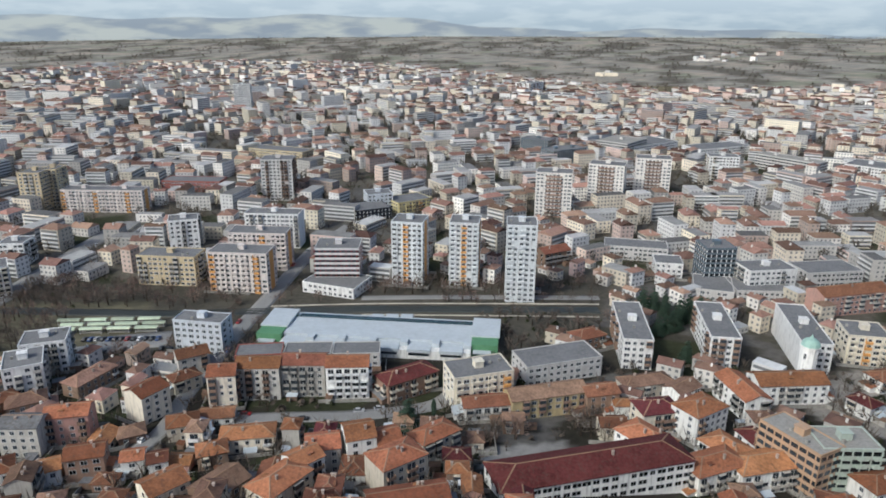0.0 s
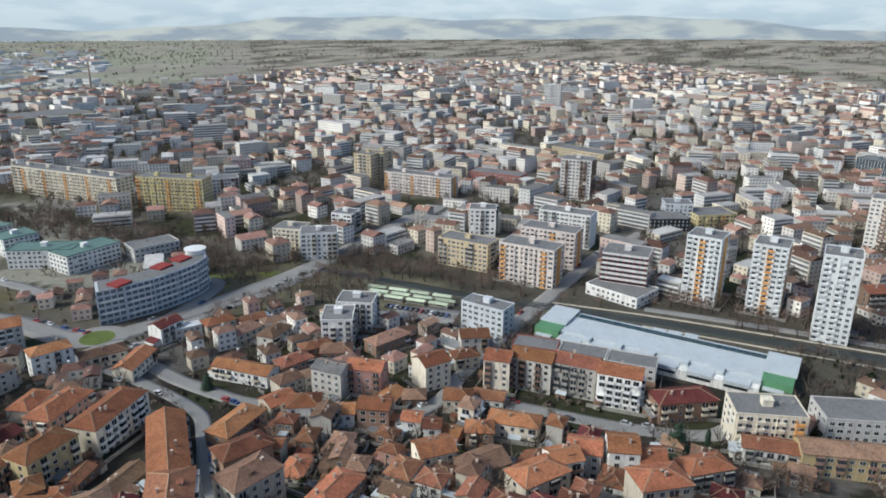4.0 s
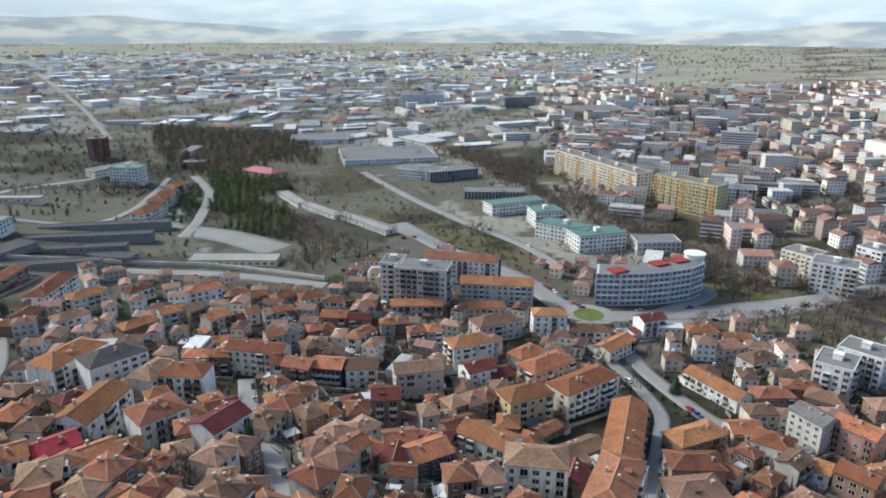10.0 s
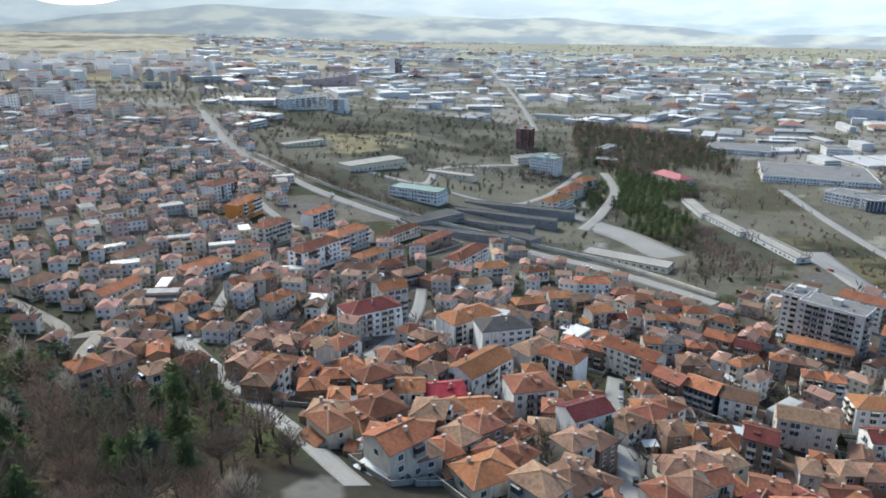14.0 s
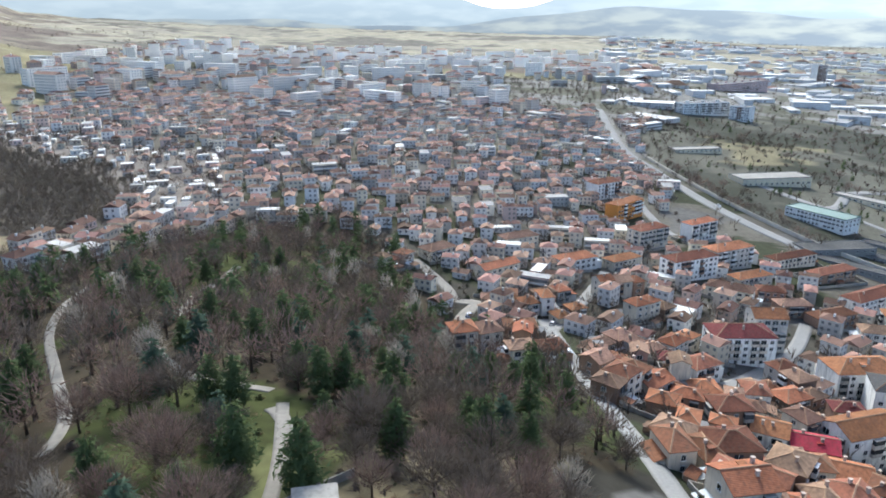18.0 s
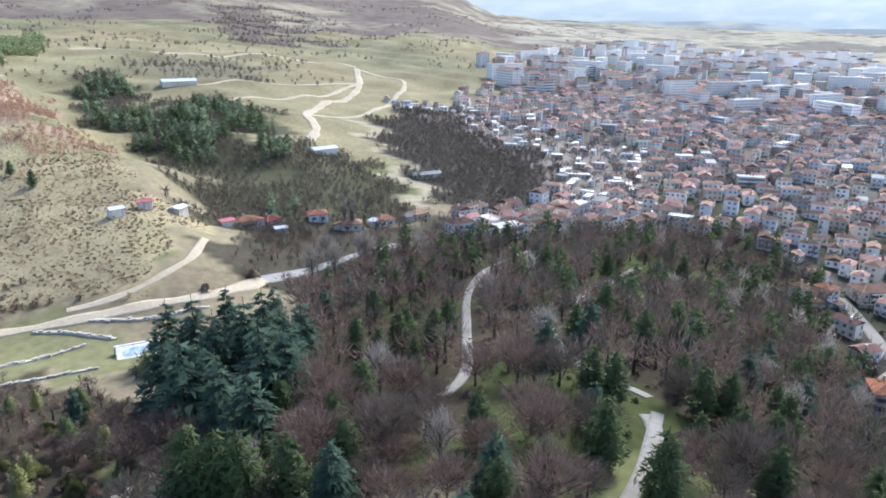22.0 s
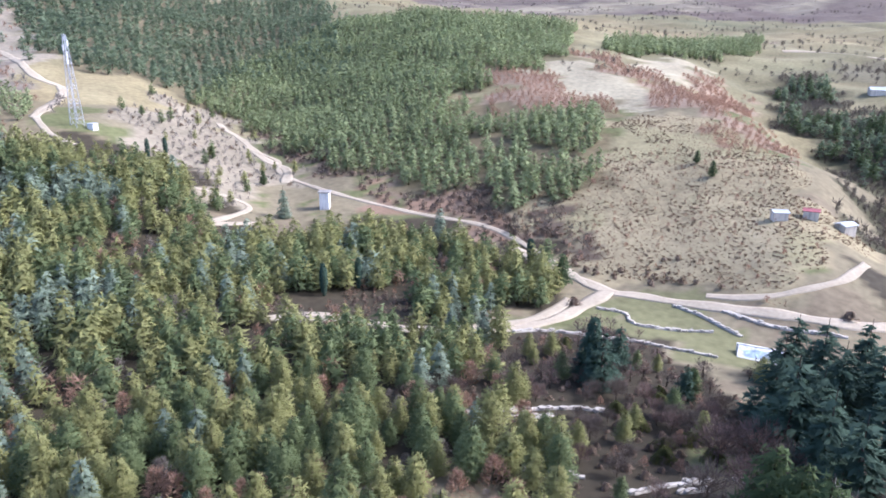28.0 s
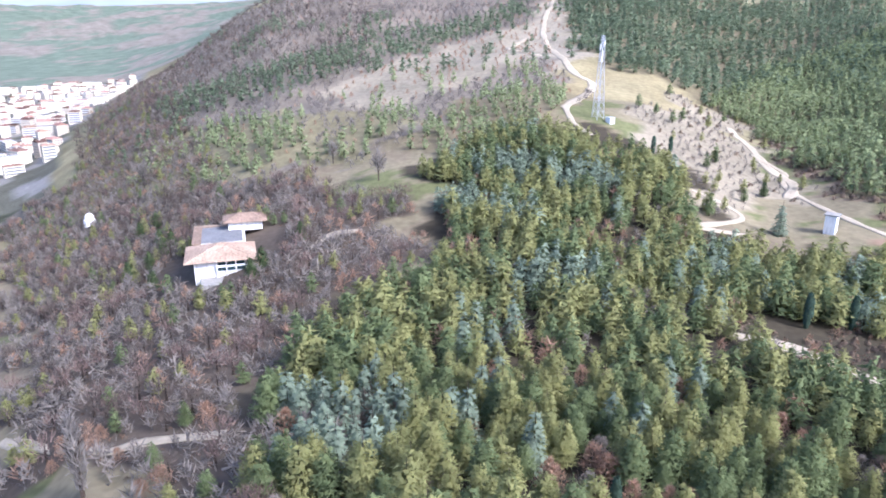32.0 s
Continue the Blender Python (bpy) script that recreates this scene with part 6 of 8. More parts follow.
house(-270.7, 148.5, 22.2, 12, 3, 91, "b", "k", True)
house(-264.3, 174.6, 16.2, 10, 4, 67, "o", "w", True)
house(-251.7, 190.1, 18.8, 9, 2, 60, "b", "c", True)
house(-232.3, 190.0, 19.8, 9, 2, 108, "o", "c", False)
house(-246.8, 221.9, 12.9, 9, 3, 86, "d", "w", False)
house(-329.2, 59.8, 8.8, 8, 2, 93, "o", "n", True)
house(-297.8, 69.8, 13.0, 9, 2, 90, "o", "n", True)
house(-312.2, 81.5, 12.4, 9, 2, 62, "o", "n", False)
house(-303.7, 91.6, 10.3, 8, 2, 64, "d", "n", False)
house(-285.6, 102.7, 13.6, 9, 3, 72, "o", "n", True)
house(-271.3, 112.0, 15.5, 10, 3, 81, "o", "y", True)
house(-245.6, 122.2, 19.2, 11, 4, 90, "o", "w", True)
house(-275.3, 83.7, 15.0, 9, 3, 127, "o", "w", False)
house(-225.3, 116.2, 12.4, 10, 3, 93, "d", "w", False)
house(-222.3, 124.6, 9.1, 9, 2, 92, "d", "n", False)
house(-237.8, 146.4, 15.1, 9, 2, 107, "o", "c", True)
house(-220.1, 145.5, 22.5, 11, 3, 101, "o", "p", True)
house(-196.1, 146.8, 27.6, 12, 4, 101, "o", "c", True)
house(-193.2, 119.1, 18.2, 11, 4, 91, "o", "y", True)
house(-225.0, 90.1, 18.5, 10, 4, 78, "b", "c", False)
house(-198.7, 99.9, 22.2, 10, 3, 98, "b", "c", True)
house(-277.4, 62.0, 10.1, 9, 2, 96, "b", "n", True)
house(-301.5, 57.2, 10.3, 9, 2, 86, "g", "k", True)
house(-256.9, 43.0, 6.0, 9, 3, 73, "r", "k", False)
house(-249.5, 49.9, 11.5, 9, 3, 48, "r", "n", False)
house(-245.7, 60.9, 12.3, 10, 3, 57, "o", "t", False)
house(-240.8, 72.6, 12.3, 10, 3, 71, "b", "w", False)
house(-202.4, 69.3, 9.8, 10, 4, 71, "d", "n", False)
house(-192.3, 83.8, 12.8, 9, 3, 85, "b", "k", False)
house(-178.7, 85.9, 10.7, 9, 3, 93, "r", "n", False)
house(-169.2, 91.9, 18.3, 10, 3, 30, "o", "w", False)
house(-144.9, 94.2, 17.6, 11, 4, 58, "b", "w", True)
house(-210.0, 37.6, 15.1, 10, 3, 104, "o", "k", False)
house(-196.7, 43.9, 13.5, 10, 3, 101, "b", "c", True)
house(-178.5, 48.7, 19.1, 10, 3, 121, "b", "c", True)
house(-167.2, 49.5, 14.1, 10, 3, 116, "r", "n", False)
house(-168.7, 61.6, 9.4, 10, 3, 78, "r", "k", False)
house(-159.3, 66.5, 11.6, 10, 3, 96, "o", "t", False)
house(-140.3, 71.9, 15.8, 11, 3, 79, "b", "k", True)
house(-187.2, 31.1, 12.0, 10, 2, 82, "o", "c", True)
house(-172.4, 39.4, 12.0, 9, 2, 99, "b", "c", True)
house(-159.2, 137.6, 43.0, 12, 3, 137, "o", "w", False)
house(-124.2, 105.3, 25.4, 12, 4, 131, "r", "w", True)
house(-180.0, 120.6, 9.6, 6, 1, 107, "r", "n", False)
house(-163.8, 121.3, 19.2, 8, 1, 96, "b", "n", False)
house(-184.5, 204.3, 26.8, 9, 2, 5, "o", "w", False)
house(-170.8, 219.4, 14.7, 9, 2, 67, "r", "n", True)
house(-171.3, 236.2, 14.1, 8, 2, 57, "r", "n", True)
house(-154.3, 186.7, 11.2, 9, 2, 69, "o", "c", False)
house(-140.8, 185.2, 12.0, 10, 3, 30, "o", "w", True)
house(-162.3, 203.3, 11.1, 8, 2, 67, "b", "c", True)
house(-156.7, 166.4, 20.6, 10, 2, 90, "o", "n", True)
house(-138.1, 148.0, 16.6, 10, 3, 64, "r", "n", True)
house(-117.5, 127.4, 16.0, 11, 4, 74, "b", "c", True)
house(-231.2, 240.0, 14.8, 9, 2, 66, "o", "c", True)
house(-212.7, 237.4, 15.5, 9, 2, 79, "b", "c", True)
house(-223.0, 253.8, 14.1, 8, 1, 62, "r", "n", False)
house(-197.9, 241.1, 15.6, 9, 2, 93, "b", "k", True)
house(-93.9, 133.9, 17.4, 9, 2, 89, "o", "n", True)
house(-341.2, -100.7, 21.7, 10, 2, 98, "b", "c", True)
house(-356.8, -86.2, 13.4, 8, 2, 117, "r", "n", True)
house(-347.0, -73.3, 15.4, 9, 2, 133, "b", "n", True)
house(-351.2, -56.9, 22.7, 9, 2, 149, "r", "n", True)
house(-350.3, -36.8, 15.2, 10, 2, 115, "b", "w", True)
house(-376.7, -30.5, 17.8, 10, 3, 114, "o", "k", True)
house(-389.3, -6.6, 14.7, 9, 2, 120, "r", "w", True)
house(-371.4, 25.8, 18.3, 10, 3, 99, "o", "w", True)
house(-365.2, 42.0, 12.2, 8, 2, 107, "r", "n", True)
house(-357.2, 50.2, 12.1, 8, 2, 106, "r", "n", True)
house(-351.5, 64.0, 14.0, 9, 2, 103, "o", "k", True)
house(-292.9, -70.6, 13.3, 12, 5, 126, "o", "k", False)
house(-280.4, -32.4, 25.2, 14, 4, 133, "o", "w", True)
house(-268.0, -16.6, 21.5, 14, 5, 112, "g", "w", True)
house(-266.8, -73.1, 23.9, 14, 4, 130, "d", "w", True)
house(-312.2, -10.4, 29.1, 10, 2, 70, "b", "c", False)
house(-333.3, -7.7, 16.9, 9, 2, 114, "o", "n", True)
house(-340.5, 7.6, 11.4, 9, 3, 101, "o", "k", False)
house(-339.2, 17.6, 9.5, 9, 3, 120, "b", "y", False)
house(-324.0, 26.4, 11.2, 9, 3, 116, "o", "k", False)
house(-324.4, 39.2, 15.1, 9, 3, 95, "d", "c", False)
house(-319.6, 53.0, 13.0, 9, 3, 99, "o", "k", False)
house(-296.2, 29.9, 21.7, 9, 2, 89, "o", "c", False)
house(-288.9, 50.8, 15.0, 9, 3, 100, "g", "k", False)
house(-274.9, 18.5, 19.5, 10, 3, 69, "o", "k", False)
house(-256.3, 35.4, 24.2, 10, 4, 54, "o", "c", False)
house(-253.5, -2.7, 16.7, 11, 4, 137, "b", "k", True)
house(-248.6, 7.4, 17.7, 11, 4, 62, "o", "w", True)
house(-213.0, -20.5, 21.9, 12, 4, 146, "o", "w", False)
house(-210.0, -33.9, 16.3, 10, 3, 152, "b", "c", True)
house(-236.6, -42.9, 21.2, 10, 2, 154, "o", "n", True)
house(-250.8, -50.0, 17.4, 10, 3, 62, "b", "n", True)
house(-237.5, -56.4, 13.0, 9, 1, 145, "b", "n", True)
house(-211.1, -53.6, 13.0, 9, 2, 111, "b", "p", True)
house(-228.3, -74.2, 11.9, 9, 2, 156, "r", "w", True)
house(-210.0, -66.6, 10.1, 9, 1, 129, "o", "n", True)
house(-191.6, -29.3, 11.5, 9, 2, 110, "s", "n", False)
house(-201.3, -3.1, 14.7, 12, 4, 111, "r", "w", True)
house(-185.2, 13.5, 13.8, 10, 4, 125, "d", "w", False)
house(-216.3, 16.3, 9.5, 9, 2, 92, "r", "c", False)
house(-187.2, -51.1, 10.7, 9, 3, 133, "r", "n", True)
house(-189.2, -40.0, 9.2, 9, 2, 101, "o", "w", False)
house(-173.7, -28.1, 13.2, 10, 2, 125, "b", "k", True)
house(-153.5, -16.2, 15.5, 11, 3, 137, "r", "n", True)
house(-180.5, -18.3, 9.0, 9, 2, 107, "o", "n", False)
house(-164.7, -7.9, 14.4, 9, 2, 133, "r", "c", True)
house(-151.6, -40.1, 11.4, 10, 3, 132, "r", "n", True)
house(-135.4, -44.8, 14.5, 12, 3, 141, "b", "c", True)
house(-129.5, -30.7, 10.1, 10, 3, 140, "o", "c", False)
house(-136.0, -23.4, 12.6, 11, 3, 127, "b", "w", True)
house(-144.7, -6.3, 14.9, 11, 3, 144, "o", "k", True)
house(-129.2, 4.1, 18.3, 12, 4, 137, "b", "n", True)
house(-164.2, 12.6, 17.1, 11, 3, 137, "o", "n", True)
house(-139.6, 12.7, 15.8, 9, 2, 152, "b", "c", True)
house(-129.9, -10.7, 12.0, 10, 2, 129, "o", "c", True)
house(-200.9, 33.7, 33.4, 11, 3, 138, "o", "c", True)
house(-150.6, 34.7, 16.5, 11, 3, 120, "o", "k", True)
house(-131.9, 21.0, 16.5, 10, 2, 128, "r", "c", True)
house(-178.5, -136.3, 18.3, 11, 3, 148, "o", "k", True)
house(-236.9, -167.7, 16.1, 10, 2, 125, "b", "k", True)
house(-224.0, -140.2, 14.7, 11, 3, 145, "o", "w", True)
house(-204.6, -134.9, 12.0, 9, 2, 133, "r", "n", True)
house(-182.0, -113.3, 19.9, 10, 2, 144, "b", "n", True)
house(-212.8, -118.6, 14.4, 9, 2, 157, "o", "w", True)
house(-265.4, -228.4, 17.4, 11, 2, 169, "b", "c", True)
house(-234.7, -231.8, 22.1, 10, 2, -178, "r", "n", True)
house(-190.5, -92.2, 15.2, 10, 2, 172, "b", "c", False)
house(-169.6, -76.3, 23.1, 10, 3, 178, "b", "n", True)
house(-189.7, -73.0, 20.2, 9, 2, 169, "o", "n", False)
house(-217.9, -104.3, 20.6, 9, 2, 166, "b", "n", True)
house(-227.2, -95.7, 17.0, 9, 2, 162, "b", "n", True)
house(-247.0, -89.2, 21.5, 9, 2, 169, "o", "w", True)
house(-353.6, -127.5, 29.4, 12, 4, 155, "r", "w", True)
house(-388.6, -119.3, 27.5, 12, 4, 155, "o", "k", True)
house(-314.8, -174.5, 21.9, 11, 2, 156, "o", "w", True)
house(-336.3, -157.6, 19.8, 9, 2, 160, "o", "c", True)
house(-384.4, -165.2, 22.6, 11, 4, 159, "r", "c", True)
house(-431.2, -203.6, 30.0, 10, 4, 173, "o", "f", True)
house(-425.0, -149.6, 23.3, 9, 4, 162, "o", "w", True)
house(-291.1, -136.9, 24.5, 10, 3, 148, "o", "c", False)
house(-272.9, -113.4, 25.6, 10, 3, 162, "o", "c", True)
house(-269.8, -192.8, 22.2, 9, 2, 166, "o", "c", False)
house(-255.3, -152.5, 19.1, 9, 2, 154, "b", "c", True)
house(-319.5, -214.0, 21.5, 10, 2, 156, "b", "c", True)
house(-466.8, -237.9, 24.0, 12, 4, 161, "r", "w", True)
house(-369.6, -100.3, 22.5, 9, 2, 152, "o", "c", True)
house(-420.7, -72.1, 29.7, 9, 2, 154, "r", "n", True)
house(-393.3, -47.2, 34.5, 11, 3, 157, "r", "w", True)
house(-425.0, -94.8, 32.0, 9, 2, 154, "r", "c", True)
block(-533.2, 400.3, 124.2, 17.5, 8, 1, "cream")
block(-427.2, 411.4, 57.4, 16.25, 9, 15, "yellow")
block(-422.5, 452.9, 37.4, 17.5, 6, 46, "white")
block(-458.5, 529.1, 18.0, 17.5, 6, 41, "pink")
block(-482.5, 279.4, 48.2, 17.5, 3, 88, "campus")
block(-441.3, 283.1, 22.0, 20, 4, 78, "campus")
block(-400.1, 274.5, 39.3, 17.5, 4, 30, "campus")
block(-376.9, 284.3, 35.2, 20, 4, 82, "campus")
block(-353.7, 315.9, 29.5, 17.5, 3, 67, "grey")
block(-531.9, 287.4, 52.6, 20, 2, 64, "glass")
block(-631.9, 259.9, 43.0, 25, 3, 44, "white")
block(-620.2, 283.5, 51.5, 27.5, 3, 90, "glass")
block(-743.2, 262.5, 101.9, 75, 2, 79, "white")
block(-881.7, 330.7, 28.8, 25, 3, 86, "white")
block(-889.1, 223.4, 71.7, 50, 2, 74, "white")
block(-698.5, 116.3, 39.9, 17.5, 2, 36, "pinkroof")
block(-439.4, 51.1, 56.9, 15, 1, 66, "pavilion")
block(-703.7, -5.5, 27.1, 17.5, 6, 62, "campus")
block(-490.9, 154.1, 65.9, 10, 1, 18, "garage")
block(-1232.8, 509.0, 79.1, 22.5, 5, 70, "office")
block(-1102.2, 637.8, 58.5, 31.25, 6, 80, "glass")
block(-973.6, 695.9, 124.5, 75, 3, 77, "yellow")
block(-933.4, 795.5, 56.2, 50, 3, 46, "office")
block(-282.4, 370.0, 19.5, 17.5, 5, 11, "cream")
block(-254.1, 361.5, 23.6, 17.5, 6, 33, "white")
block(-268.5, 416.9, 15.7, 16.25, 5, 6, "white")
block(-322.8, 542.0, 22.0, 17.5, 11, 89, "ochre")
block(-480.6, -83.1, 45.3, 17.5, 1, 137, "shed")
block(-540.8, -23.9, 88.2, 8.75, 1, 77, "shed")
block(-512.3, -34.2, 82.9, 8.75, 1, 75, "shed")
block(-485.2, -43.4, 67.9, 8.75, 1, 76, "shed")
block(-452.6, -57.8, 67.1, 8.75, 1, 79, "shed")
block(-626.1, -165.6, 62.8, 22.5, 2, 139, "pavilion")
block(-537.2, -104.2, 44.9, 17.5, 3, 70, "campus")
block(-755.3, -19.3, 48.6, 15, 3, 123, "cream")
block(-847.2, -33.0, 18.7, 17.5, 8, 79, "red")
block(-920.3, -338.5, 67.6, 20, 5, 146, "white")
block(-930.0, -290.7, 25.2, 17.5, 6, 87, "white")
block(-1307.8, -421.4, 149.9, 25, 5, 166, "pink")
block(-1821.1, -409.5, 28.8, 20, 13, 146, "white")
block(-777.7, 59.3, 25.8, 17.5, 2, 72, "black")
block(-635.0, -93.7, 52.6, 11.25, 1, 69, "pavilion")
block(-684.4, -253.6, 49.1, 15, 1, 141, "pavilion")
block(-467.0, -19.8, 30.4, 11.25, 1, 53, "shed")
block(-858.2, 64.0, 38.0, 12.5, 2, 154, "grey")
block(-539.0, 133.4, 51.9, 10, 1, 19, "garage")
block(-585.5, 120.7, 54.2, 10, 1, 7, "garage")
house(-564.0, 5.8, 33.1, 13, 3, 150, "o", "c", True)
house(-605.4, 18.0, 30.3, 13, 3, 153, "o", "c", True)
house(-647.0, 30.7, 23.1, 12, 3, 144, "o", "c", True)

# ---- the town's fabric: more houses beyond those ----
rng = np.random.default_rng(4)
TK = np.array([(a, b, max(c, d)) for a, b, c, d, _ in TAKEN])


def free(x, y, size):
    return (np.hypot(TK[:, 0] - x, TK[:, 1] - y) > 0.5 * TK[:, 2] + 0.5 * size).all()


def grow(number, r0, r1, a0, a1, gap, test, seed):
    """Random spots in a sector that keep apart from one another."""
    g = np.random.default_rng(seed)
    tries = number * 6
    r = np.sqrt(g.uniform(r0 * r0, r1 * r1, tries))
    a = np.radians(g.uniform(a0, a1, tries))
    x, y = -np.sin(a) * r, np.cos(a) * r
    ok = test(x, y)
    cells, spots = {}, []
    for px, py in zip(x[ok], y[ok]):
        cx, cy = int(px // gap), int(py // gap)
        if any((px - qx) ** 2 + (py - qy) ** 2 < gap * gap for i in (-1, 0, 1) for j in (-1, 0, 1) for qx, qy in cells.get((cx + i, cy + j), ())):
            continue
        cells.setdefault((cx, cy), []).append((px, py))
        spots.append((px, py))
        if len(spots) >= number:
            break
    return np.array(spots)


WOODS = ("open_land", "grove_edge", "compound", "campus", "riverside", "boulevard_land", "churchyard", "meadow", "river_trees", "quay_trees", "yard_conifers", "belt", "works_wood", "works_grove", "lawn", "school_yard", "dry_meadow", "gully_scrub", "spur_scrub")


def lot(x, y):
    """Land that may be built on."""
    return town(x, y) & (road_gap(x, y) > 7) & ~inside_any(x, y, *WOODS)


NEAR_HOUSES = 250
near = grow(1000, 120, 430, -36, 150, 10.4, lot, 7)
yonder = []
for px, py in near:
    size = rng.uniform(6.5, 10)
    if not free(px, py, size * 0.72):
        continue
    TK = np.vstack([TK, (px, py, size * 0.8)])
    if math.hypot(px, py) > NEAR_HOUSES:
        yonder.append((px, py))
        continue
    grain = 15 * round((math.degrees(math.atan2(py, px)) + 25 * math.sin(px / 60)) / 15)
    house(px, py, size, size * rng.uniform(0.7, 0.9), int(rng.choice((1, 2, 2, 2, 3))), grain + 90 * int(rng.integers(2)), str(rng.choice(list("oorrrbbbd"))), str(rng.choice(list("wccknnp"))), bool(rng.random() < 0.7))

WALLS = tone("town_walls", (0.64, 0.61, 0.56), 0.9, 0.15, 0.3, 0.05, source="island", spread=0.22)
ROOFS = tone("town_roofs", (0.235, 0.145, 0.11), 0.9, 0.25, 0.4, 0.05, source="island", spread=0.3)
FLATS = tone("town_flat_roofs", (0.31, 0.30, 0.285), 0.9, 0.25, 0.3, 0.05, source="island", spread=0.3)


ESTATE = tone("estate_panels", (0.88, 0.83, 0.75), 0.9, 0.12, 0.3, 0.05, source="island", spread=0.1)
SHEETS = tone("pale_sheets", (0.40, 0.40, 0.39), 0.6, 0.2, 0.4, 0.1, source="island", spread=0.3)

CREAMS = tone("town_cream_walls", (0.66, 0.59, 0.47), 0.9, 0.15, 0.3, 0.05, source="island", spread=0.15)
PINKS = tone("town_pink_walls", (0.55, 0.43, 0.37), 0.9, 0.15, 0.3, 0.05, source="island", spread=0.2)
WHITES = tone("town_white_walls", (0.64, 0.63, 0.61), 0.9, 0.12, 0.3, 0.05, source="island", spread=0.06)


def town_mass(name, spots, sizes, flat_share, label, storeys, walls=None, glazed=1250, thin=None, flats=None):
    """Many simple houses in a mesh: walls, pitched or flat roofs, window rows."""
    V, F, S = [], [], []
    g = np.random.default_rng(len(spots))
    zs = land(spots[:, 0], spots[:, 1])
    for (px, py), z in zip(spots, zs):
        l, d = g.uniform(*sizes), g.uniform(*sizes) * 0.75
        if thin and g.random() < 0.75:
            l, d = l * 1.3, thin * g.uniform(0.9, 1.15)
        f = int(g.choice(storeys))
        h = f * 2.9 + 0.5
        flat = g.random() < flat_share
        if flat:
            l *= 1.5
        turn = math.radians(15 * round((math.degrees(math.atan2(py, px)) * 0.5 + 30 * math.sin(px / 130 + py / 170)) / 15) + 90 * int(g.integers(2)))
        c, s = math.cos(turn), math.sin(turn)
        k, coat = len(V), int(g.choice((0, 0, 4, 4, 5, 6)))
        banded = g.random() < 0.4 and l > 12 and walls is not ESTATE

        def at(u, v, w):
            V.append((px + c * u - s * v, py + s * u + c * v, z + w))

        for w in (-2.0, h):
            for u, v in ((-1, -1), (1, -1), (1, 1), (-1, 1)):
                at(u * l / 2, v * d / 2, w)
        for q in ((0, 1, 5, 4), (1, 2, 6, 5), (2, 3, 7, 6), (3, 0, 4, 7)):
            F.append([k + i for i in q])
            S.append(0 if walls else coat)
        k = len(V)
        if flat:
            for u, v in ((-1, -1), (1, -1), (1, 1), (-1, 1)):
                at(u * l / 2, v * d / 2, h)
            F.append([k, k + 1, k + 2, k + 3])
            S.append(2)
        else:
            e, top = 0.45, h + d * 0.22
            r = l / 2 + e if g.random() < 0.45 else max(0.5, l / 2 - d * 0.4)
            for u, v in ((-1, -1), (1, -1), (1, 1), (-1, 1)):
                at(u * (l / 2 + e), v * (d / 2 + e), h - 0.1)
            at(-r, 0, top)
            at(r, 0, top)
            for q in ((0, 1, 5, 4), (2, 3, 4, 5), (1, 2, 5, 5), (3, 0, 4, 4)):
                F.append([k + i for i in q])
                S.append(1)
            k = len(V)
            u, v = g.uniform(-0.3, 0.3) * l, 0.15 * d
            for w in (h, top + 0.7):
                for i, j in ((-1, -1), (1, -1), (1, 1), (-1, 1)):
                    at(u + i * 0.4, v + j * 0.4, w)
            for q in ((0, 1, 5, 4), (1, 2, 6, 5), (2, 3, 7, 6), (3, 0, 4, 7), (4, 5, 6, 7)):
                F.append([k + i for i in q])
                S.append(0)
        if px * px + py * py < glazed**2:
            for side in (-1, 1):
                for ff in range(f):
                    if banded:
                        k = len(V)
                        for a, b in ((-l / 2 + 0.6, 0.9), (l / 2 - 0.6, 0.9), (l / 2 - 0.6, 2.3), (-l / 2 + 0.6, 2.3)):
                            at(a, side * (d / 2 + 0.05), ff * 2.9 + b)
                        F.append([k, k + 1, k + 2, k + 3][::side])
                        S.append(3)
                        k = len(V)
                        for a, b in ((-l / 2 + 0.3, 0.9), (l / 2 - 0.3, 0.9)):
                            at(a, side * (d / 2 + 0.9), ff * 2.9 + b)
                            at(a, side * (d / 2 + 0.9), ff * 2.9 - 0.1)
                            at(a, side * (d / 2), ff * 2.9 - 0.1)
                        if ff:
                            F.append([k, k + 1, k + 4, k + 3])
                            F.append([k + 1, k + 2, k + 5, k + 4])
                            S += [7, 7]
                        continue
                    for u in np.arange(-l / 2 + 1.6, l / 2 - 1, 2.9):
                        k = len(V)
                        for a, b in ((-0.65, 0.9), (0.65, 0.9), (0.65, 2.2), (-0.65, 2.2)):
                            at(u + a, side * (d / 2 + 0.05), ff * 2.9 + b)
                        F.append([k, k + 1, k + 2, k + 3][::side])
                        S.append(3)
                for ff in range(f):
                    for v in np.arange(-d / 2 + 1.6, d / 2 - 1, 3.2):
                        k = len(V)
                        for a, b in ((-0.6, 0.9), (0.6, 0.9), (0.6, 2.2), (-0.6, 2.2)):
                            at(side * (l / 2 + 0.05), v + a, ff * 2.9 + b)
                        F.append([k, k + 1, k + 2, k + 3][::side])
                        S.append(3)
    F = np.array(F)
    tri = F[:, 2] == F[:, 3]
    F[tri, 3] = F[tri, 2]
    me = bpy.data.meshes.new(name)
    me.from_pydata(V, [], [tuple(q[:3]) if t else tuple(q) for q, t in zip(F.tolist(), tri)])
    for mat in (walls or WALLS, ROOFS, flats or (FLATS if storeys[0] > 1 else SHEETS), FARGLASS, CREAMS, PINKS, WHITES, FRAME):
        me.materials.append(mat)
    me.polygons.foreach_set("material_index", S)
    me.update()
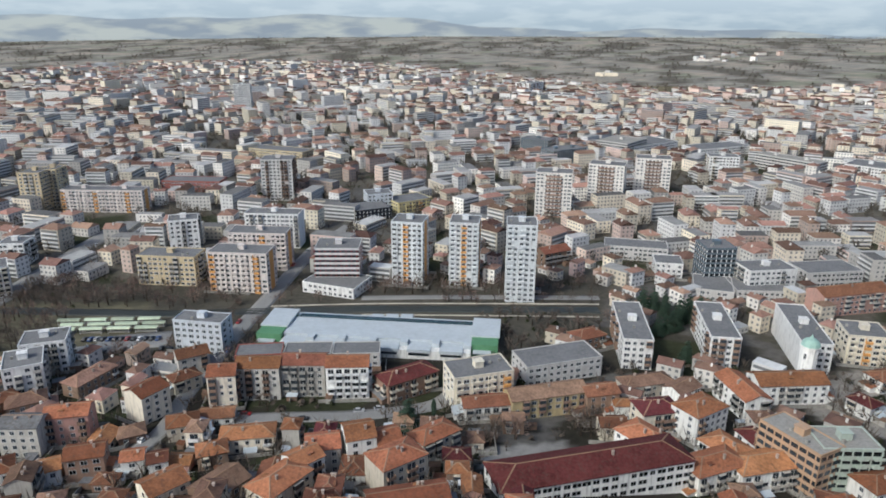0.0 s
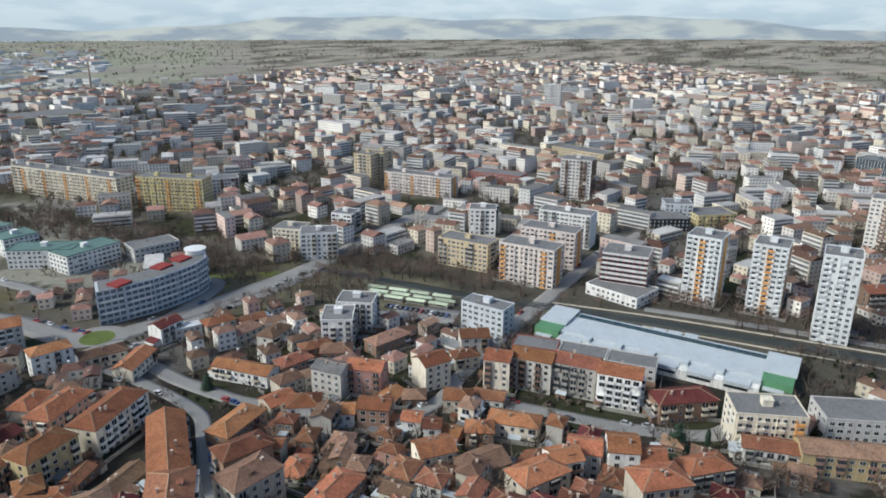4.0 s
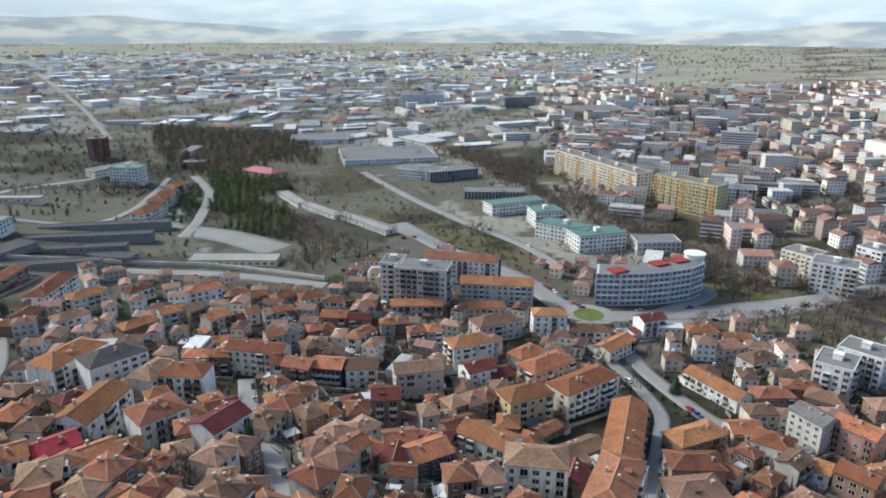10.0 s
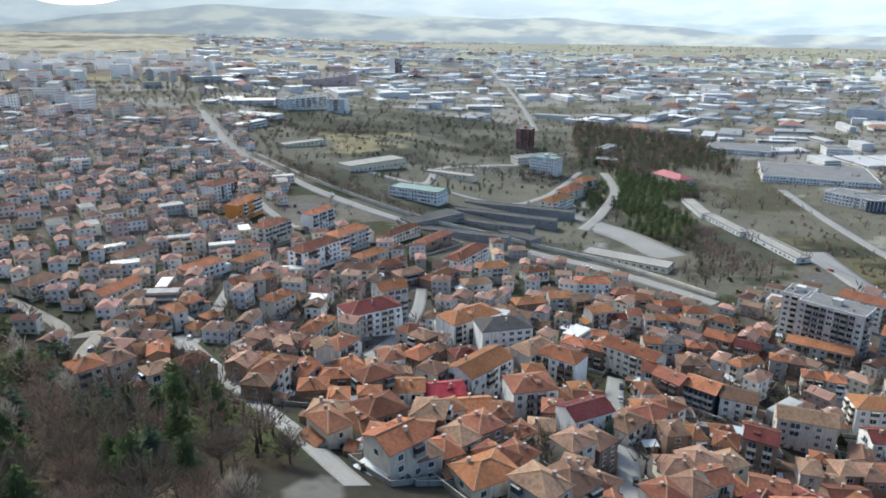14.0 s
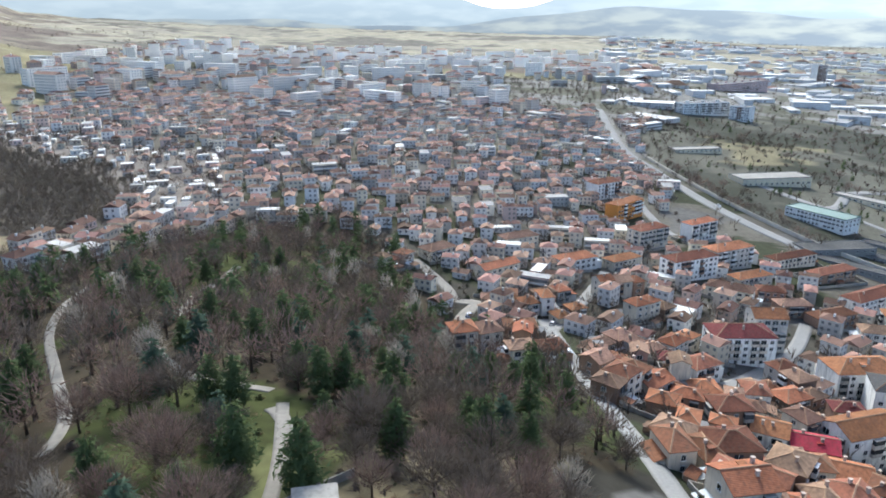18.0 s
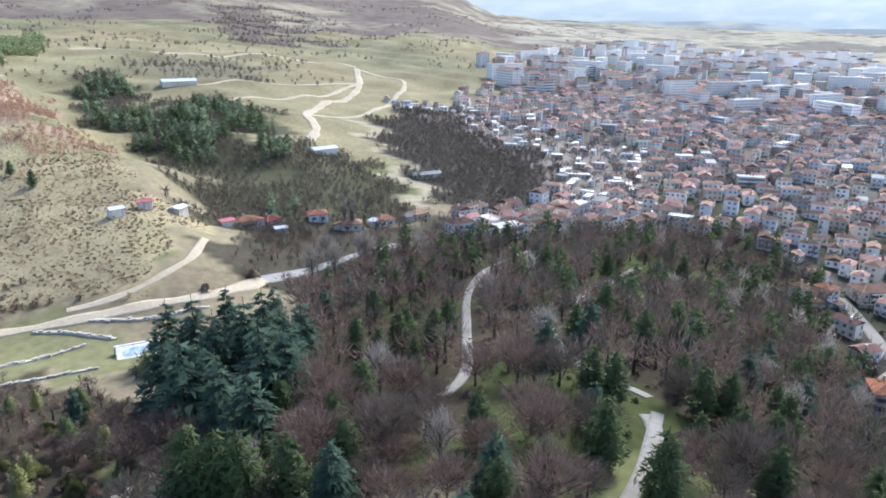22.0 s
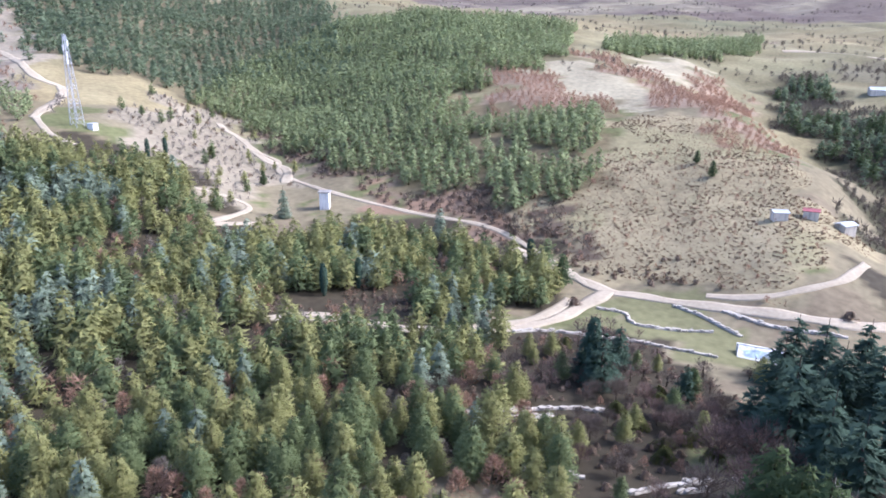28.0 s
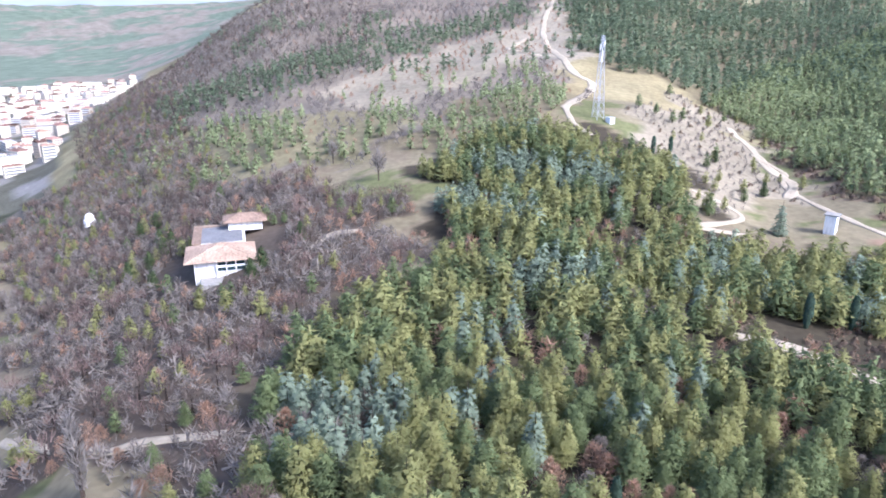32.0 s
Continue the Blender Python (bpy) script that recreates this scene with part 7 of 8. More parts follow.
    return tagged(new(name, me), label, "houses", kind="stuff")


def clear(spots, size):
    keep = [free(px, py, size) for px, py in spots]
    return spots[np.array(keep)]


town_mass("house_quarter", np.array(yonder), (7, 10.5), 0.06, "close rows of small tiled houses with yards", (1, 2, 2, 2, 3))
mid_town = clear(grow(2200, 400, 1170, -36, 57, 16, lambda x, y: lot(x, y) & (cloud(x, y, 60, 8) > 0.41), 11), 11)
town_mass("town_quarter", mid_town, (8, 15), 0.42, "closely built town quarter of tiled houses", (2, 3, 3, 4, 4, 5), thin=10.5)
far_town = clear(grow(4200, 1140, 2600, -36, 58, 20, lambda x, y: lot(x, y) & (cloud(x, y, 85, 22) > 0.40), 12), 14)
town_mass("far_town", far_town, (11, 21), 0.38, "far town quarter of pale blocks and red roofs", (2, 3, 3, 4, 4, 5), thin=11)
outskirts = np.array([(212, 1626), (250, 1600), (235, 1560), (218, 1375), (262, 1380), (844, 2396), (900, 2420), (1006, 2553), (960, 2500), (429, 1888), (1151, 2684), (1200, 2600), (374, 1378), (391, 1185), (430, 1200), (470, 1190)])
g = np.random.default_rng(181)
outskirts = np.concatenate([outskirts + g.normal(size=outskirts.shape) * s for s in (4, 32, 55)])
town_mass("outskirt_blocks", outskirts, (12, 30), 0.7, "scattered pale blocks on the fields beyond the town", (2, 3, 4, 5), None, 1700, 12)
slabs = clear(grow(120, 760, 2100, -36, 46, 60, lambda x, y: lot(x, y) & (cloud(x, y, 320, 9) > 0.5), 18), 24)
town_mass("slab_blocks", slabs, (13, 24), 1.0, "pale slab apartment blocks of the far town", (5, 6, 7, 8), None, 1500, 12)
west_town = clear(grow(1750, 300, 860, 112, 163, 10.8, lambda x, y: lot(x, y) & ~inside_any(x, y, "shacks"), 13), 10)
town_mass("hillside_quarter", west_town, (6.5, 12), 0.08, "crowded hillside quarter of small tiled houses", (1, 2, 2, 2), flats=FLATS)
works = clear(grow(1300, 560, 3300, 50, 118, 34, lambda x, y: (road_gap(x, y) > 8) & ~inside_any(x, y, *WOODS) & (np.sin(x / 90) * np.sin(y / 130 + 1) > -0.55), 14), 26)
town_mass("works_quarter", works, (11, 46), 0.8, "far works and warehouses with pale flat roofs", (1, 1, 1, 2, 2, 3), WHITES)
estate = clear(grow(190, 800, 1800, 117, 162, 46, lambda x, y: (road_gap(x, y) > 8) & (land(x, y) < 92) & (cloud(x, y, 150, 5) > 0.38) & ((bearing(x, y) > 125) | (np.hypot(x, y) > 1250)), 15), 25)
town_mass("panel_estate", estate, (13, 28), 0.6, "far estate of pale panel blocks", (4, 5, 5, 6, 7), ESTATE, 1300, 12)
upper = clear(grow(620, 760, 1500, 117, 160, 20, lambda x, y: (road_gap(x, y) > 8) & (land(x, y) < 92) & (cloud(x, y, 150, 5) < 0.5), 19), 16)
town_mass("upper_quarter", upper, (9, 17), 0.1, "pale town houses below the estate", (2, 3, 3, 4, 5), flats=FLATS)
valley = grow(300, 760, 1800, 279, 296, 22, lambda x, y: land(x, y) < 16, 16)
town_mass("valley_town", valley, (9, 19), 0.4, "pale town houses in the far valley", (3, 4, 5), CREAMS)
huts = grow(480, 300, 1000, 146, 172, 7.5, lambda x, y: inside_any(x, y, "shacks") & ~inside_any(x, y, "gully_scrub"), 17)
town_mass("shack_quarter", huts, (4, 7), 0.55, "crowded low shacks with pale sheet roofs", (1, 1))

# garden walls and small sheds in the yards
g = np.random.default_rng(31)
walls, sheds = Shape(), Shape()
for px, py, l, d, turn in list(TAKEN):
    if math.hypot(px, py) > 460 or l > 34 or d > 20 or not -40 < bearing(px, py) < 165:
        continue
    c, s = math.cos(radians(turn)), math.sin(radians(turn))
    a, b = l / 2 + g.uniform(2, 5), d / 2 + g.uniform(2, 5)
    for (u0, v0), (u1, v1) in (((-a, -b), (a, -b)), ((a, -b), (a, b)), ((a, b), (-a, b)), ((-a, b), (-a, -b))):
        if g.random() < 0.35:
            continue
        for k in range(3):
            ends = [(px + c * (u0 + (u1 - u0) * f) - s * (v0 + (v1 - v0) * f), py + s * (u0 + (u1 - u0) * f) + c * (v0 + (v1 - v0) * f)) for f in (k / 3, (k + 1) / 3)]
            if road_gap(*ends[0]) < 1 or road_gap(*ends[1]) < 1:
                continue
            (x0, y0), (x1, y1) = ends
            way = math.hypot(x1 - x0, y1 - y0)
            ox, oy = -(y1 - y0) / way * 0.13, (x1 - x0) / way * 0.13
            z0, z1, h = ground(x0, y0), ground(x1, y1), 1.5
            lo = [(x0 - ox, y0 - oy, z0 - 0.5), (x1 - ox, y1 - oy, z1 - 0.5), (x1 + ox, y1 + oy, z1 - 0.5), (x0 + ox, y0 + oy, z0 - 0.5)]
            hi = [(q[0], q[1], q[2] + h + 0.5) for q in lo]
            for i in range(4):
                walls.poly([lo[i], lo[(i + 1) % 4], hi[(i + 1) % 4], hi[i]])
            walls.poly(hi)
    for k in range(int(g.integers(1, 4))):
        u, v = g.choice((-1, 1)) * (l / 2 + g.uniform(1.5, 4)), g.uniform(-0.5, 0.5) * d
        if g.random() < 0.5:
            u, v = g.uniform(-0.5, 0.5) * l, g.choice((-1, 1)) * (d / 2 + g.uniform(1.5, 4))
        x0, y0 = px + c * u - s * v, py + s * u + c * v
        if road_gap(x0, y0) < 1.5:
            continue
        z, w, t, h = ground(x0, y0), g.uniform(1.2, 2.4), g.uniform(1.0, 1.8), g.uniform(1.9, 2.6)
        k0 = len(sheds.v)
        sheds.box(-w, -t, -0.8, w, t, h, int(g.integers(0, 2)))
        quad = [(-w - 0.2, -t - 0.2, h), (w + 0.2, -t - 0.2, h), (w + 0.2, t + 0.2, h + 0.5), (-w - 0.2, t + 0.2, h + 0.5)]
        sheds.poly(quad, int(g.choice((2, 3, 4, 5, 5))))
        sheds.v[k0:] = [(x0 + c * q[0] - s * q[1], y0 + s * q[0] + c * q[1], z + q[2]) for q in sheds.v[k0:]]
tagged(new("garden_walls", walls.mesh("garden_walls", CONCRETE)), "low grey garden walls round the yards", "garden walls", kind="stuff")
tagged(new("yard_sheds", sheds.mesh("yard_sheds", WALL["k"][1], WALL["n"][1], ROOF["r"][1], METAL, FLATROOF, ROOF["b"][1])), "small sheds with tile and sheet roofs in the yards", "sheds", kind="stuff")

# ---- trees ----
NEEDLE = tone("pine_needles", (0.258, 0.26, 0.104), 0.8, 0.3, 0.5, 0.11, source="island", spread=0.07)
DEEPNEEDLE = tone("deep_pine_needles", (0.155, 0.19, 0.085), 0.8, 0.3, 0.5, 0.11, source="island", spread=0.07)
HILLNEEDLE = tone("hill_pine_needles", (0.255, 0.295, 0.145), 0.8, 0.3, 0.5, 0.03, source="island", spread=0.07)
FARNEEDLE = tone("dark_pine_needles", (0.082, 0.112, 0.048), 0.8, 0.3, 0.5, 0.09, source="island", spread=0.07)
BLUE = tone("spruce_needles", (0.235, 0.285, 0.20), 0.8, 0.25, 0.5, 0.11, source="island", spread=0.07)
DARK = tone("cedar_needles", (0.068, 0.105, 0.072), 0.8, 0.25, 0.5, 0.11, source="island", spread=0.07)
TWIG = tone("bare_twigs", (0.128, 0.104, 0.084), 0.9, 0.35, 0.6, 0.04, source="island", spread=0.07)
PLUM = tone("reddish_twigs", (0.185, 0.132, 0.108), 0.9, 0.3, 0.6, 0.05, source="island", spread=0.07)
PALETWIG = tone("pale_twigs", (0.25, 0.225, 0.195), 0.9, 0.2, 0.6, 0.05, source="island", spread=0.1)
THICKET = tone("grey_twigs", (0.25, 0.22, 0.185), 0.9, 0.3, 0.3, 0.04, source="island", spread=0.07)
RUST = tone("rust_leaves", (0.36, 0.235, 0.16), 0.9, 0.3, 0.6, 0.05, source="island", spread=0.07)
BUSH = tone("dry_bush", (0.22, 0.165, 0.12), 0.9, 0.3, 0.6, 0.05, source="island", spread=0.07)
BARK = tone("bark", (0.075, 0.058, 0.045), 0.95, 0.3, 3.0, 0.5, 0.4)
for leaf in (NEEDLE, DEEPNEEDLE, HILLNEEDLE, THICKET, FARNEEDLE, BLUE, DARK, PALETWIG, RUST, BUSH):
    leafy(leaf, 0.42)
for leaf in (TWIG, PLUM):
    leafy(leaf, 0.2)
KINDS = {}


def bits(g, points, size, way, thin=1.0, facing=None):
    """Small triangles at the points: sprigs along the way given, or scales that face outward."""
    n = len(points)
    d = g.normal(size=(n, 3)) * 0.8 + way
    if facing is not None:
        normal = facing + g.normal(size=(n, 3)) * 0.32
        normal /= np.linalg.norm(normal, axis=1)[:, None]
        d -= normal * (d * normal).sum(1)[:, None]
        e = np.cross(normal, d)
    else:
        e = np.cross(d, g.normal(size=(n, 3)))
    d /= np.linalg.norm(d, axis=1)[:, None] + 1e-9
    e /= np.linalg.norm(e, axis=1)[:, None] + 1e-9
    s = (size * g.uniform(0.6, 1.3, n))[:, None]
    v = np.stack([points + e * s * 0.5 * thin - d * s * 0.3, points - e * s * 0.5 * thin - d * s * 0.3, points + d * s * 0.7], 1).reshape(-1, 3)
    return v, np.arange(3 * n).reshape(n, 3)


# most boughs, lowest bough, reach, taper, rise, tiers, upward lean of the sprigs, breadth of a sprig, droop
BOUGHS = {"pine": (120, 0.06, 0.32, 0.72, 0.50, 0, 0.52, 0.34, 0.20), "spruce": (80, 0.05, 0.27, 0.9, 0.05, 13, 0.62, 0.42, 0.35), "cedar": (72, 0.06, 0.36, 0.8, 0.12, 10, 0.72, 0.5, 0.30)}


def crown(kind, g, n, size):
    """Sprigs of a crown one metre high; as wide as size."""
    t = g.uniform(0, 1, n)
    a = g.uniform(0, 6.283, n)
    lift, up, thin = 0.5, 0.6, 0.9
    if kind in BOUGHS:
        # boughs round the stem, tier on tier, with sprigs along each
        most, base, reach, power, rise, tiers, lean, thin, drop = BOUGHS[kind]
        k = min(most, max(16, n // 3))
        q = (np.arange(k) + g.uniform(0, 1, k)) / k
        tt = base + (0.985 - base) * (1 - np.sqrt(1 - 0.985 * q))
        if tiers:
            tt = (np.floor(tt * tiers) + 0.35 + g.normal(size=k) * 0.10) / tiers
        tt = tt.clip(base, 0.985)
        ta = np.arange(k) * 2.4 + g.uniform(-0.35, 0.35, k)
        tr = reach * np.clip(1.03 - tt, 0.02, 1) ** power * np.clip(0.5 + 3 * tt, 0, 1) * g.uniform(0.7, 1.12, k)
        pick = g.integers(0, k, n)
        along = g.uniform(0.12, 1, n) ** 0.75
        ca, sa, length = np.cos(ta)[pick], np.sin(ta)[pick], tr[pick]
        side = g.normal(size=n) * 0.20 * length * (0.35 + along)
        high = tt[pick] + rise * length * along - drop * length * along**2 + g.normal(size=n) * (0.006 if tiers else 0.02)
        p = np.stack([ca * length * along - sa * side, sa * length * along + ca * side, high], -1)
        out = np.stack([ca * (1 - lean), sa * (1 - lean), np.full(n, lean)], -1) + g.normal(size=(n, 3)) * 0.12
        out /= np.linalg.norm(out, axis=1)[:, None]
        spread = (side / (length + 1e-6) * 3)[:, None]
        rising = np.stack([ca, sa, np.full(n, rise - drop + 0.1)], -1) + np.stack([-sa, ca, np.zeros(n)], -1) * spread
        v, f = bits(g, p, size, rising * 1.8, thin, out)
        return v, f, out
    elif kind == "column":
        t = 0.04 + 0.96 * t
        rad = 0.12 * np.sin(np.clip(t, 0.03, 1) * 2.9) ** 0.6 * g.uniform(0.7, 1.05, n)
        up = 1.5
    elif kind == "poplar":
        t = 0.12 + 0.88 * t
        rad = 0.10 * np.sin(np.clip(t, 0.05, 0.97) * 3.0) * np.sqrt(g.uniform(0.1, 1, n))
        up, thin = 2.4, 0.09
    elif kind == "thicket":
        t = g.uniform(0, 1, n) ** 0.75 * 0.95
        rad = 0.62 * np.sqrt(np.clip(1.0 - t, 0, 1)) * np.sqrt(g.uniform(0.1, 1, n)) * (0.8 + 0.3 * np.sin(a * 3))
        up, thin = 0.9, 0.16
    elif kind == "tuft":
        t = g.uniform(0, 1, n) * 0.5
        rad = 1.1 * np.sqrt(g.uniform(0, 1, n)) * (0.7 + 0.4 * np.sin(a * 2)) * (1.1 - t)
        up, thin = 0.3, 0.3
    elif kind == "bush":
        t = g.uniform(0, 1, n) ** 0.8 * 0.62
        rad = 0.9 * np.sqrt(np.clip(0.66 - t, 0, 1)) * np.sqrt(g.uniform(0.2, 1, n)) * (0.75 + 0.35 * np.sin(a * 3))
        lift, thin, up = 0.9, 0.6, 0.15
    else:
        # a rounded head of fine upward twigs, in a few lobes; a narrower one for the pale trees
        girth, rise = (0.30, 0.42) if kind == "birch" else (0.60, 0.40)
        ball = g.normal(size=(n, 3))
        ball /= np.linalg.norm(ball, axis=1)[:, None]
        lobe = 0.80 + 0.16 * np.sin(np.arctan2(ball[:, 1], ball[:, 0]) * 3 + 5 * ball[:, 2]) + 0.1 * np.sin(ball[:, 0] * 7 + 2)
        deep = g.uniform(0.05, 1, n) ** 0.42
        p = ball * (girth, girth, rise) * (lobe * deep)[:, None] + (0, 0, 0.60)
        v, f = bits(g, p, size, (p - (0, 0, 0.2)) * 4.5, 0.085 if size < 0.15 else 0.12)
        return v, f, None
    p = np.stack([np.cos(a) * rad, np.sin(a) * rad, t], -1)
    out = np.stack([np.cos(a), np.sin(a), np.full(n, lift)], -1)
    out /= np.linalg.norm(out, axis=1)[:, None]
    rise = np.stack([np.cos(a) * 0.7, np.sin(a) * 0.7, np.full(n, up)], -1)
    v, f = bits(g, p, size, rise, thin, None if thin < 0.5 else out)
    return v, f, None if thin < 0.5 else out


def frame_of(kind, seed):
    """Trunk and limbs of a tree one metre high."""
    g = random.Random(seed)
    s = Shape()
    if kind in ("bare", "birch", "poplar"):
        limb(s, (0, 0, -0.05), (0, 0, 0.36), 0.028, 0.018)
        for k in range(8):
            a, z = k * 2.4 + g.uniform(-0.3, 0.3), 0.24 + 0.03 * k
            reach = g.uniform(0.28, 0.46) if kind == "bare" else 0.18 if kind == "birch" else 0.07
            tip = (math.cos(a) * reach, math.sin(a) * reach, z + g.uniform(0.25, 0.4))
            limb(s, (0, 0, z), tip, 0.011, 0.004)
            for q in range(3):
                f, b = g.uniform(0.4, 0.9), a + g.uniform(-0.9, 0.9)
                root = [tip[0] * f, tip[1] * f, z + (tip[2] - z) * f]
                limb(s, root, (root[0] + math.cos(b) * 0.14, root[1] + math.sin(b) * 0.14, root[2] + g.uniform(0.1, 0.22)), 0.005, 0.002)
    else:
        limb(s, (0, 0, -0.05), (0, 0, 0.95), 0.016, 0.003)
    return s


def soften(me, out):
    """Light the sprigs as one rounded mass."""
    if out is not None:
        me.normals_split_custom_set_from_vertices(np.repeat(out, 3, 0).tolist())


def tree_kind(kind, mats, near_bits, near_size, far_bits, far_size, name, label):
    g = np.random.default_rng(len(KINDS) + 3)
    crowns, woods, low = [], [], []
    for k in range(3):
        for m in mats:
            v, f, out = crown(kind, g, near_bits, near_size)
            me = bpy.data.meshes.new("crown")
            me.from_pydata(v.tolist(), [], f.tolist())
            me.materials.append(m)
            soften(me, out)
            crowns.append(me)
        woods.append(frame_of(kind, k).mesh("trunk", BARK))
        low.append(crown(kind, g, far_bits, far_size))
    KINDS[name] = (crowns, woods, low, mats, label, kind)


tree_kind("pine", [NEEDLE, NEEDLE, DEEPNEEDLE], 1900, 0.066, 200, 0.16, "pine_tree", "young pine tree with yellow-green needles")
tree_kind("pine", [HILLNEEDLE], 800, 0.1, 72, 0.24, "hill_pine", "green pine tree of the hillside wood")
# darker, bluer needles than on the hill: valley shade put into the colour
MOUNTNEEDLE = leafy(tone("mountain_pine_needles", (0.18, 0.225, 0.135), 0.8, 0.3, 0.5, 0.02, source="island", spread=0.07))
tree_kind("pine", [MOUNTNEEDLE], 300, 0.1, 44, 0.32, "mountain_pine", "green pine tree of the far slope")
SCRUB = leafy(tone("scrub_twigs", (0.13, 0.11, 0.085), 0.9, 0.3, 0.4, 0.04, source="island", spread=0.07), 0.25)
tree_kind("thicket", [SCRUB], 100, 0.3, 32, 0.56, "scrub_bush", "dark leafless scrub bush in the gully")
tree_kind("pine", [FARNEEDLE], 1200, 0.09, 130, 0.18, "dark_pine_tree", "dark green pine tree on the hill")
tree_kind("spruce", [BLUE], 1300, 0.07, 190, 0.13, "blue_spruce", "slender blue-green spruce tree")
tree_kind("cedar", [DARK], 1700, 0.075, 150, 0.16, "cedar_tree", "tall dark blue-green cedar in the park")
tree_kind("bare", [TWIG, PLUM], 1700, 0.13, 120, 0.25, "bare_tree", "leafless park tree with fine brown twigs")
tree_kind("bare", [TWIG], 300, 0.2, 21, 0.5, "yard_tree", "small leafless yard tree")
tree_kind("birch", [PALETWIG], 900, 0.12, 110, 0.22, "pale_bare_tree", "leafless tree with pale grey branches")
tree_kind("poplar", [PALETWIG], 500, 0.15, 90, 0.25, "bare_poplar", "tall narrow leafless poplar with pale twigs")
tree_kind("column", [DARK], 500, 0.08, 80, 0.17, "column_cypress", "narrow dark evergreen column")
tree_kind("thicket", [THICKET], 800, 0.15, 34, 0.55, "thicket_bush", "grey-brown leafless thicket bush")
DRYTUFT = tone("dry_tufts", (0.185, 0.125, 0.08), 0.9, 0.3, 0.6, 0.05, source="island", spread=0.07)
tree_kind("tuft", [DRYTUFT], 60, 0.4, 26, 0.6, "tuft_bush", "flat brown tuft of dry scrub")
OLIVE = leafy(tone("olive_leaves", (0.115, 0.12, 0.045), 0.9, 0.3, 0.5, 0.05, source="island", spread=0.07))
tree_kind("bush", [OLIVE], 420, 0.16, 60, 0.3, "olive_bush", "rounded olive-green bush on the garden slope")
tree_kind("bush", [BUSH], 150, 0.24, 30, 0.42, "bush", "dry leafless bush on the slope")
YARDLEAF = leafy(tone("yard_leaves", (0.06, 0.07, 0.035), 0.8, 0.35, 0.5, 0.05, source="island", spread=0.1))
tree_kind("bush", [YARDLEAF, TWIG], 150, 0.24, 26, 0.45, "yard_bush", "dark yard bush between the houses")
tree_kind("thicket", [RUST], 400, 0.2, 50, 0.45, "rust_bush", "bush with withered rust-coloured leaves")

STUFF = {}


def plant(name, spots, tall, near, seed):
    """Trees at the spots: those within the distance near singly, the rest gathered into one mesh a kind."""
    g = np.random.default_rng(seed)
    crowns, woods, low, mats, label, kind = KINDS[name]
    if not len(spots):
        return
    zs = land(spots[:, 0], spots[:, 1])
    for (px, py), z in zip(spots, zs):
        h, turn = g.uniform(*tall), g.uniform(0, 360)
        if math.hypot(px, py) < near:
            ob = new(name)
            ob.matrix_basis = pose(px, py, z, 0, 0, turn) @ Matrix.Diagonal((h, h, h, 1))
            tagged(ob, label, "tree" if "bush" not in name else "bush", group=name.replace("_", " ") + "s")
            part("crown", crowns[int(g.integers(len(crowns)))], ob)
            if "bush" not in name:
                part("trunk", woods[int(g.integers(len(woods)))], ob)
        else:
            STUFF.setdefault(name, []).append((px, py, z, h, turn))


def gather():
    for name, rows in STUFF.items():
        crowns, woods, low, mats, label, kind = KINDS[name]
        g = np.random.default_rng(5)
        V, F, S, N, base = [], [], [], [], 0
        for px, py, z, h, turn in rows:
            v, f, out = low[int(g.integers(3))]
            c, s = math.cos(radians(turn)) * h * g.uniform(0.85, 1.2), math.sin(radians(turn)) * h
            V.append(np.stack([v[:, 0] * c - v[:, 1] * s + px, v[:, 0] * s + v[:, 1] * c + py, v[:, 2] * h + z], -1))
            F.append(f + base)
            if out is not None:
                cc, ss = math.cos(radians(turn)), math.sin(radians(turn))
                N.append(np.repeat(np.stack([out[:, 0] * cc - out[:, 1] * ss, out[:, 0] * ss + out[:, 1] * cc, out[:, 2]], -1), 3, 0))
            S.append(np.full(len(f), g.integers(len(mats))))
            base += len(v)
            if "bush" not in name:
                w = h * (0.05 if kind == "bare" else 0.03)
                V.append(np.array([(px - w, py, z - 0.3), (px + w, py, z - 0.3), (px, py, z + h * 0.7), (px, py - w, z - 0.3), (px, py + w, z - 0.3)]))
                F.append(np.array([(0, 1, 2), (3, 4, 2)]) + base)
                S.append(np.full(2, len(mats)))
                base += 5
                if out is not None:
                    N.append(np.tile((0.0, 0.0, 1.0), (5, 1)))
        ob = bulk(name + "s_massed", np.concatenate(V), np.concatenate(F), list(mats) + [BARK], np.concatenate(S), "mass of " + label.replace(" tree", " trees"), "woods")
        if N:
            ob.data.normals_split_custom_set_from_vertices(np.concatenate(N).tolist())


